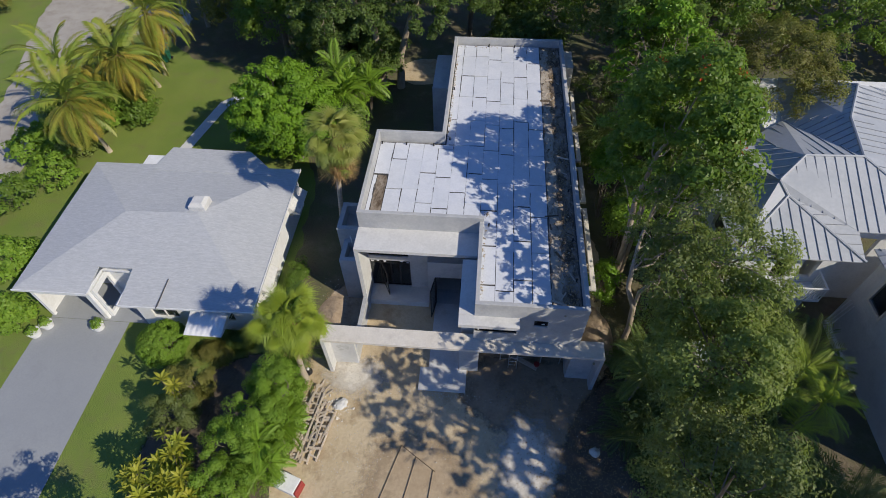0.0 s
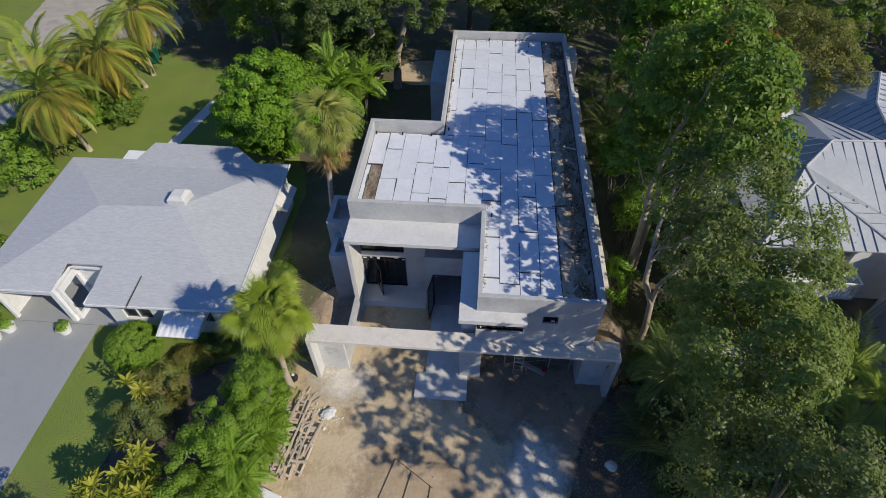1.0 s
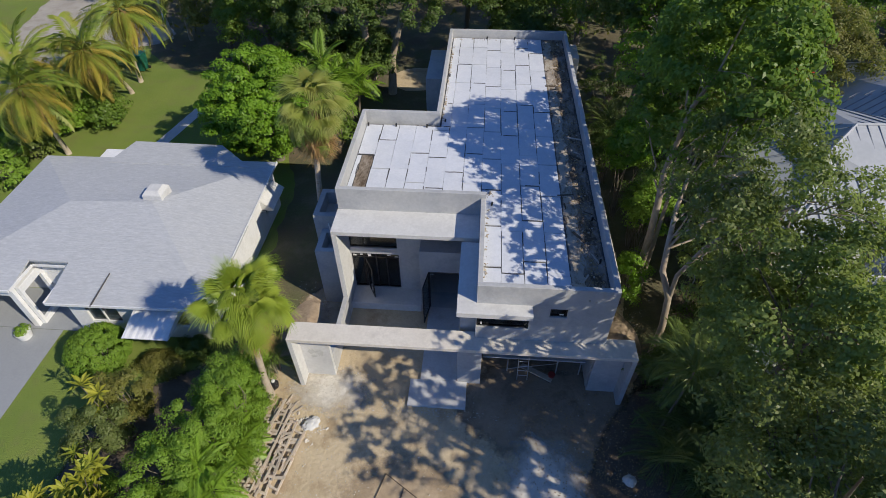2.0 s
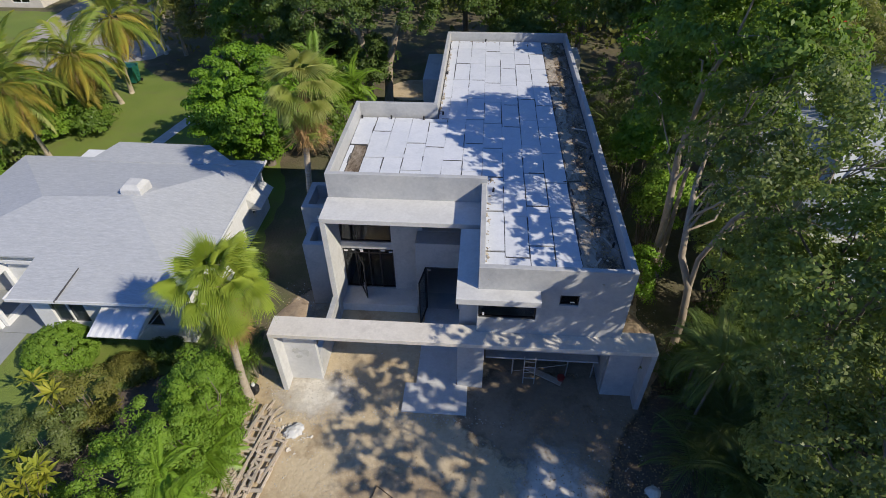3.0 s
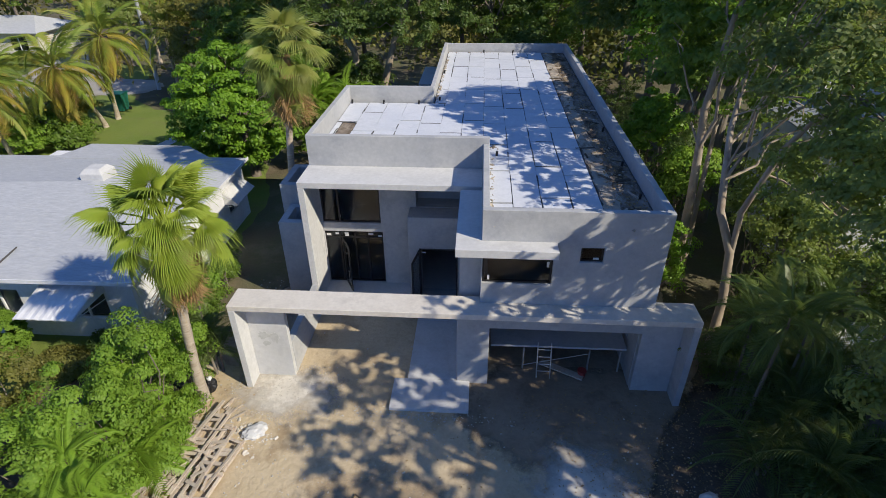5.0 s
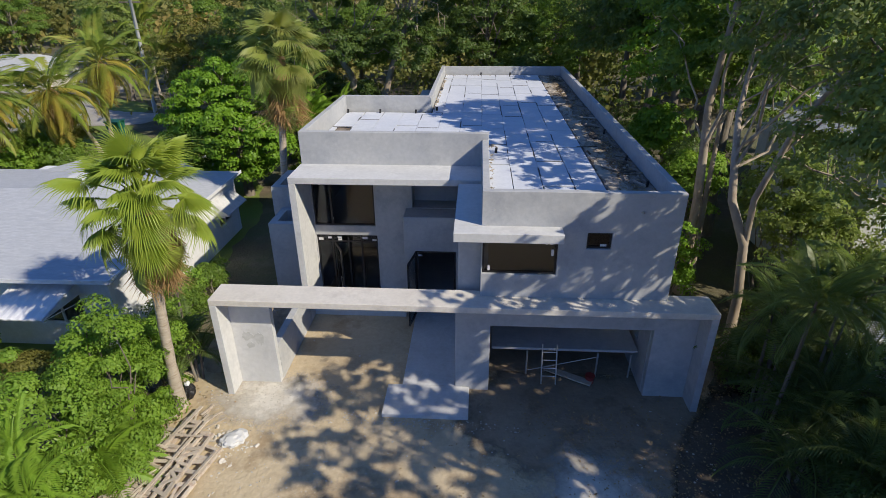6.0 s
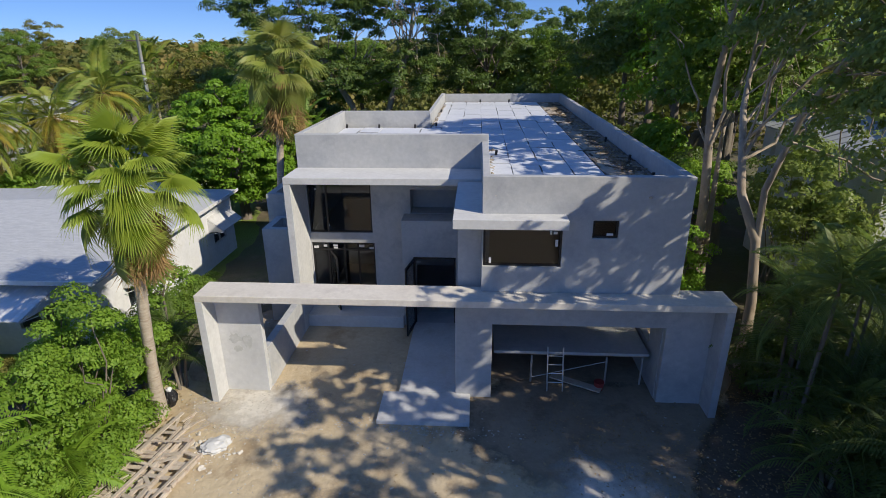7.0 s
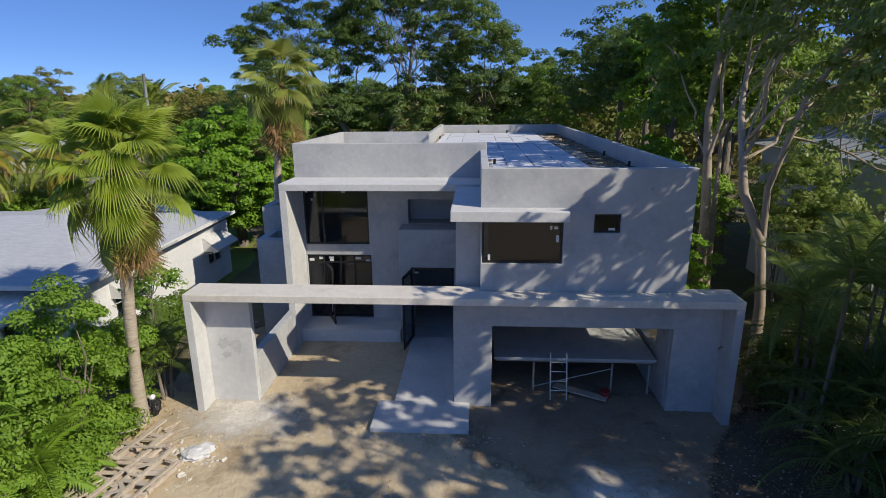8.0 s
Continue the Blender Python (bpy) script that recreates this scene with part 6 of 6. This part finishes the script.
def fallen_leaves():
    rng = np.random.default_rng(31)
    spots = [(6.2, 9.0, 1.5, 1.8, 1800), (7.6, 6.0, 1.4, 2.5, 1800), (3.6, 11.6, 1.6, 0.6, 250), (7.8, 14.5, 0.6, 2.0, 900), (2.0, 9.5, 2.2, 1.2, 120), (-8.3, 10.8, 0.4, 1.0, 350), (-7.6, 16.0, 0.7, 1.4, 350), (4.8, 5.6, 1.4, 1.4, 700)]
    P = np.concatenate([np.stack([x + rng.normal(size=n) * sx, y + rng.normal(size=n) * sy, np.full(n, 0.045)], 1) for x, y, sx, sy, n in spots])
    inside = (P[:, 1] > 13.0) & (P[:, 0] > -6.0) & (P[:, 0] < 5.6)
    P = P[~inside]
    N = rng.normal(size=P.shape) * 0.25 + np.array((0, 0, 1.0))
    return leaf_mesh("fallen_leaves", P, N, 0.06, 0.5, 0.6, rng)


M_FALLEN = leafy("dry_fallen_leaf", (0.30, 0.20, 0.10), (0.42, 0.31, 0.17), (0.17, 0.11, 0.06), 0.1, 0.8, 2.0)
tagged(put("fallen_leaves", fallen_leaves(), M_FALLEN), "dry brown leaves fallen on the soil", "leaves", kind="stuff")
# heaped soil beside the house walls
def heap(name, x, y, rx, ry, h, mat, label, seed):
    rng = np.random.default_rng(seed)
    V, F, n, rings = [], [], 22, 7
    for i in range(rings + 1):
        for k in range(n):
            a, f = 2 * math.pi * k / n, i / rings
            z = h * (1 - f ** 2) * (1 + 0.35 * noise.noise(Vector((math.cos(a) * f * 2.2, math.sin(a) * f * 2.2, seed)))) - 0.02 * f
            w = 1 + 0.2 * noise.noise(Vector((math.cos(a), math.sin(a), seed + 5)))
            V.append((rx * f * w * math.cos(a), ry * f * w * math.sin(a), z + rng.normal() * 0.012 * (1 - f)))
    for i in range(rings):
        for k in range(n):
            F.append((i * n + k, i * n + (k + 1) % n, (i + 1) * n + (k + 1) % n, (i + 1) * n + k))
    me = mesh_from(name, V, F, True)
    ob = put(name, me, mat)
    ob.location = (x, y, 0)
    return tagged(ob, label, "soil heap")


heap("soil_mound", -7.7, 15.4, 1.2, 2.1, 0.32, M_CLAY, "brown soil heap beside the house", 3)
heap("soil_mound", 7.3, 15.6, 0.9, 2.2, 0.5, M_CLAY, "brown soil heap along the side wall", 4)
sack_bm = bmesh.new()
bmesh.ops.create_icosphere(sack_bm, subdivisions=3, radius=1.0)
for v in sack_bm.verts:
    k = 1 + 0.30 * noise.noise(v.co * 2.3) + 0.16 * noise.noise(v.co * 6.1)
    v.co = Vector((v.co.x * k * 0.36, v.co.y * k * 0.27, max(0.0, 0.10 + v.co.z * k * 0.15)))
sack = thing("cement_sack", -6.15, 10.62, 0, "crumpled pale burst cement sack on the soil", "sack")
part("body", sack_bm, M_PALE, sack)
sack.rotation_euler.z = radians(35)
scatter_stones("cement_rubble", [(-6.35, 10.75, 0.32, 0.3, 60), (-6.0, 10.35, 0.3, 0.25, 40)], M_MARL, "broken lumps of hardened pale cement", 41, 0.05, 0.22)
heap("cement_mound", 6.6, 9.2, 0.3, 0.28, 0.25, M_MARL, "small pale lump of hardened cement", 6)

# formwork strips on the soil
frame_set = thing("formwork_frame", -2.3, 7.5, 0, "dark timber strips laid out on the sandy ground", "formwork")
for a, b in (((-3.62, 5.8), (-2.76, 8.8)), ((-2.76, 8.8), (-1.02, 7.68)), ((-2.0, 8.28), (-2.48, 5.8)), ((-1.12, 7.74), (-1.3, 5.8))):
    a, b = Vector((*a, 0.04)), Vector((*b, 0.04))
    d = b - a
    bm = box(-d.length / 2, d.length / 2, -0.011, 0.011, -0.022, 0.022, 0.003)
    bmesh.ops.transform(bm, verts=bm.verts, matrix=Matrix.Translation((a + b) / 2) @ Euler((0, 0, math.atan2(d.y, d.x))).to_matrix().to_4x4())
    world_part("strip", bm, M_DARKLINE, frame_set)

# white tub with a red end
tub = thing("storage_tub", -7.75, 6.5, 0, "white plastic tub with a red end panel", "tub")
tub.rotation_euler.z = radians(-18)
bm = box(-0.62, 0.5, -0.35, 0.35, 0, 0.55, 0.05)
part("body", bm, M_WHITE, tub)
part("lid", box(-0.65, 0.53, -0.38, 0.38, 0.55, 0.62, 0.03), M_WHITE, tub)
part("end_panel", box(0.535, 0.66, -0.33, 0.33, 0.0, 0.58, 0.04), M_RED, tub, "red end panel")

# black bag by the palm
bag = thing("refuse_bag", -8.2, 12.25, 0, "black plastic refuse bag tied at the top", "bag")
bm = bmesh.new()
bmesh.ops.create_icosphere(bm, subdivisions=4, radius=1.0)
for v in bm.verts:
    k = 1 + 0.22 * noise.noise(v.co * 2.2) + 0.12 * noise.noise(v.co * 6.0)
    taper = 1 - 0.35 * max(0, v.co.z)
    v.co = Vector((v.co.x * k * 0.2 * taper, v.co.y * k * 0.2 * taper, max(0, v.co.z * k * 0.3 + 0.26)))
part("body", bm, M_BLACK, bag)
bm = bmesh.new()
bmesh.ops.create_icosphere(bm, subdivisions=2, radius=0.085)
for v in bm.verts:
    v.co = v.co * (1 + 0.35 * noise.noise(v.co * 21)) + Vector((0.02, 0, 0.53))
part("paper", bm, M_WHITE, bag, "crumpled white paper on top")

# wheeled bin on the far lawn
bin_ = thing("wheeled_bin", -28.6, 41.6, 0, "green plastic wheeled bin under the palms", "bin")
bm = bmesh.new()
bmesh.ops.create_cone(bm, cap_ends=True, segments=4, radius1=0.55, radius2=0.72, depth=1.3, matrix=Matrix.Translation((0, 0, 0.75)) @ Euler((0, 0, radians(45))).to_matrix().to_4x4())
part("body", bm, M_GREEN, bin_)
part("lid", box(-0.56, 0.56, -0.56, 0.56, 1.4, 1.47, 0.02), M_GREEN, bin_)
for s in (-1, 1):
    part("wheel", rod(bmesh.new(), (s * 0.4, 0.42, 0.12), (s * 0.5, 0.42, 0.12), 0.12, 14), M_BLACK, bin_)

# potted plants by the bungalow entrance
for i, (x, y) in enumerate(((-20.9, 14.1), (-23.9, 14.0), (-24.3, 13.4))):
    pot = thing("planter", x, y, 0.03, "white round planter with a low green plant", "planter", "planters by the entrance")
    bm = bmesh.new()
    bmesh.ops.create_cone(bm, cap_ends=True, segments=18, radius1=0.26, radius2=0.36, depth=0.4, matrix=Matrix.Translation((0, 0, 0.2)))
    part("pot", bm, M_WHITE, pot)
    rng = np.random.default_rng(300 + i)
    P, N, C = crown_points(rng, (0, 0, 0.5), (0.3, 0.3, 0.2), 22, 0.14, 22)
    put("plant", leaf_mesh("plant", P, N, 0.09, rng=rng), M_LEAF_SHRUB, pot)

# utility pole
pole = thing("utility_pole", -28.9, 48, 0, "pale grey concrete utility pole with a crossarm", "utility pole")
V, F = tube_arrays([(0, 0, 0), (0.05, 0, 4.5), (0.1, 0, 10.4)], [0.18, 0.16, 0.13], 10)
put("post", mesh_from("post", V, F, True), M_PALE, pole)
part("crossarm", box(-0.9, 0.9, -0.06, 0.06, 9.8, 9.92), M_BARK, pole)

# far cream house and a white shed
cottage = thing("cottage", -56, 63, 0, "far cream cottage with a low grey roof", "house")
world_part("wall", wall_mesh("y", 61.3, 61.5, -62, -49.6, 0, 2.6, [(-57.5, -55.5, 0.7, 2.1), (-53.0, -51.0, 0.5, 2.2)]), M_CAP, cottage)
world_part("wall", wall_mesh("x", -49.8, -49.6, 61.5, 68, 0, 2.6), M_CAP, cottage)
for x0, z0, z1 in ((-57.5, 0.7, 2.1), (-53.0, 0.5, 2.2)):
    w = world_part("window", add_box(add_box(box(x0, x0 + 2, 61.34, 61.4, z0, z0 + 0.08), x0, x0 + 2, 61.34, 61.4, z1 - 0.08, z1), x0 + 0.96, x0 + 1.04, 61.34, 61.4, z0 + 0.08, z1 - 0.08), M_WHITE, cottage)
    world_part("pane", box(x0, x0 + 2, 61.42, 61.44, z0, z1), M_GLASS, w)
world_part("roof", sheet([[(-62.6, 60.6, 2.6), (-49, 60.6, 2.6), (-51.6, 64.5, 3.9), (-60, 64.5, 3.9)], [(-49, 60.6, 2.6), (-49, 68.4, 2.6), (-51.6, 64.5, 3.9)]], 0.1), M_SHINGLE, cottage)
shed = thing("garden_shed", 12.45, 14.15, 0, "small white flat-topped shed among the trees", "shed")
part("body", box(-0.6, 0.6, -0.45, 0.45, 0, 1.75, 0.02), M_WHITE, shed)
part("roof", box(-0.75, 0.75, -0.55, 0.55, 1.75, 1.85, 0.02), M_WHITE, shed)
part("door", box(-0.3, 0.3, -0.475, -0.455, 0.05, 1.6, 0.005), M_WHITE, shed)

# ---- work platform in the garage ----
plat = thing("work_platform", 3.0, 15.4, 0.09, "grey working deck on steel props inside the garage", "platform")
world_part("deck", box(0.85, 5.25, 13.72, 17.4, 1.08, 1.16, 0.01), M_PLASTER, plat)
for i in range(5):
    world_part("joist", box(0.9, 5.2, 13.85 + i * 0.8, 13.93 + i * 0.8, 0.98, 1.08), M_WOOD, plat)
for x, y in ((1.95, 13.8), (4.1, 13.8), (3.0, 15.4), (1.2, 16.6), (5.0, 16.6), (5.1, 13.8)):
    world_part("prop", rod(bmesh.new(), (x, y, 0.09), (x, y, 0.98), 0.03), M_STEEL, plat)
world_part("brace", rod(bmesh.new(), (1.95, 13.78, 0.25), (4.1, 13.78, 0.85), 0.012), M_STEEL, plat)
ladder = thing("step_ladder", 2.6, 13.5, 0.09, "short aluminium ladder leaning on the deck", "ladder")
for s in (-0.22, 0.22):
    part("rail", rod(bmesh.new(), (s, -0.15, 0), (s, 0.18, 1.25), 0.022), M_STEEL, ladder)
for i in range(4):
    part("rung", rod(bmesh.new(), (-0.22, -0.15 + 0.066 * (i + 1), 0.25 * (i + 1)), (0.22, -0.15 + 0.066 * (i + 1), 0.25 * (i + 1)), 0.016), M_STEEL, ladder)
bucket = thing("red_bucket", 3.9, 13.6, 0.0, "small red plastic bucket on the ground", "bucket")
bm = bmesh.new()
bmesh.ops.create_cone(bm, cap_ends=True, segments=16, radius1=0.11, radius2=0.15, depth=0.28, matrix=Matrix.Translation((0, 0, 0.14)))
part("body", bm, M_RED, bucket)
plank = thing("loose_plank", 3.2, 13.0, 0, "pale loose plank lying across the garage entrance", "plank")
bm = box(-0.75, 0.75, -0.13, 0.13, 0.1, 0.14, 0.005)
part("board", bm, M_WOOD, plank)
plank.rotation_euler.z = radians(-28)
plank.location = (3.25, 13.75, 0.0)

# side eyebrow frame along the far wall
for y0, y1 in ((16.5, 22.4), (22.9, 26.0), (26.6, 29.5), (30.2, 34.3)):
    part("eyebrow", box(6.45, 6.7, y0, y1, 3.16, 3.33, 0.012), M_CAP, house, "pale concrete strip along the side")
    for y in (y0, y1 - 0.2):
        part("bracket", box(5.54, 6.45, y, y + 0.2, 3.165, 3.325), M_PLASTER, house)
part("shaft", box(5.54, 6.3, 33.6, 35.7, 0, 5.6, 0.012), M_CAP, house)
part("shaft", box(-3.3, -2.04, 31.5, 35.7, 0, 5.0, 0.012), M_PLASTER, house)

# ---- loose boards and debris on the roof ----
def roof_boards():
    rng = np.random.default_rng(4)
    data = {}
    edges = [3.92 - 0.87 * i for i in range(11)][::-1]
    lay_later = [(-5.62, -4.8, 21.7, 24.45), (-5.62, -5.42, 18.3, 21.66), (-5.62, -4.8, 18.3, 18.68)]

    def lay(x0, x1, y0, y1):
        L, w = y1 - y0, x1 - x0
        gap_x = 0.012 + 0.035 * (rng.random() < 0.35)
        gap_y = 0.014 + (0.04 + 0.07 * rng.random()) * (rng.random() < 0.45)
        key = (round(L - gap_y, 2), round(w - gap_x, 2))
        if key not in data:
            bm = box(-key[1] / 2, key[1] / 2, -key[0] / 2, key[0] / 2, -0.025, 0.025)
            me = bpy.data.meshes.new("roof_board")
            bm.to_mesh(me)
            bm.free()
            me.materials.append(M_BOARD)
            data[key] = me
        put("roof_board", data[key], None, roof, "", pose((x0 + x1) / 2, (y0 + y1) / 2, 5.927 + 0.004 * rng.random(), 0, 0, rng.normal() * 0.32))
        if rng.random() < 0.35:
            part("joint_filler", ragged(x0 + 0.02 + 0.2 * rng.random() ** 3, x1 - 0.02, y0 - 0.035, y0 + 0.035, 5.952, 5.957, rng.random() * 90, 0.022, 0.07), M_MEMBRANE, roof, "dark filler squeezed from a joint")
        if rng.random() < 0.4 and x1 < 3.6:
            a = y0 + (L - 0.3) * rng.random() * 0.8
            part("joint_filler", ragged(x1 - 0.02, x1 + 0.02, a, min(y1, a + 0.3 + 1.2 * rng.random()), 5.952, 5.957, rng.random() * 90, 0.02, 0.09), M_MEMBRANE, roof, "dark filler squeezed from a joint")
    for x0, x1 in zip(edges, edges[1:]):
        lo = YF + W + 0.06 if x0 > 0.4 else YL + W + 0.06
        hi = 35.5 if x0 > -2.3 else 24.45
        a, b = max(x0, 0.66 if x0 > 0.3 and lo < 17 else x0), x1
        y = lo
        L = 2.4 * (0.35 + 0.65 * rng.random())
        while y < hi - 0.05:
            e = min(y + L, hi)
            if hi - e < 0.4:
                e = hi
            if e > 24.45 and y < 24.45 and x0 < -1.2:
                e = 24.45
            lay(max(x0, -1.78) if y > 24.4 else x0, x1, y, e)
            y = e
            L = 2.4
    for q in lay_later:
        lay(*q)


roof_boards()
for i, (x, y, w, h, turn) in enumerate(((4.15, 29.15, 0.62, 0.16, 4), (4.35, 28.75, 0.5, 0.14, -6), (4.5, 28.95, 0.14, 0.4, 2), (4.6, 20.6, 0.16, 0.7, 8), (4.9, 16.3, 0.5, 0.13, 20))):
    offcut = thing("felt_offcut", x, y, 5.94, "curled dark offcut of roofing felt", "offcut", "roofing offcuts")
    offcut.rotation_euler.z = radians(turn)
    part("sheet", box(-w / 2, w / 2, -h / 2, h / 2, 0, 0.03, 0.008), M_DARKLINE, offcut)
drng = np.random.default_rng(14)
debris = part("debris", box(4.05, 4.25, 20.0, 21.8, 5.93, 5.96), M_WOOD, roof, "offcut of timber")
for i in range(40):
    y = 13.6 + 21.5 * drng.random()
    x = 4.05 + 1.15 * drng.random()
    L, w = 0.15 + 0.6 * drng.random() ** 2, 0.03 + 0.10 * drng.random()
    bm = box(-L / 2, L / 2, -w / 2, w / 2, 0, 0.02 + 0.04 * drng.random(), 0.004)
    bmesh.ops.transform(bm, verts=bm.verts, matrix=pose(x, y, 5.93, 0, 0, 360 * drng.random()))
    part("debris", bm, (M_WOOD, M_ROOFDIRT, M_DARKLINE)[i % 3], roof)
for x, y in ((-5.55, 24.3), (-4.1, 24.3), (-2.5, 24.3), (-1.7, 30.0), (0.4, 35.4), (2.2, 35.4), (-1.6, 24.9), (0.9, 18.2), (5.1, 15.0), (5.1, 17.5), (5.1, 21.0)):
    bm = rod(bmesh.new(), (x, y, 5.9), (x + 0.02, y, 6.12), 0.045)
    part("roof_pipe", bm, M_BLACK, roof, "short black pipe stub")

lrng = np.random.default_rng(52)
LP = np.stack([4.75 + lrng.normal(size=2600) * 0.28, 13.4 + 22.0 * lrng.random(2600), np.full(2600, 5.945)], 1)
LP = LP[(LP[:, 0] > 3.95) & (LP[:, 0] < 5.3)]
put("fallen_leaves", leaf_mesh("fallen_leaves", LP, lrng.normal(size=LP.shape) * 0.3 + np.array((0, 0, 1.0)), 0.075, 0.5, 0.6, lrng), M_FALLEN, roof, "dry brown leaves blown against the parapet")
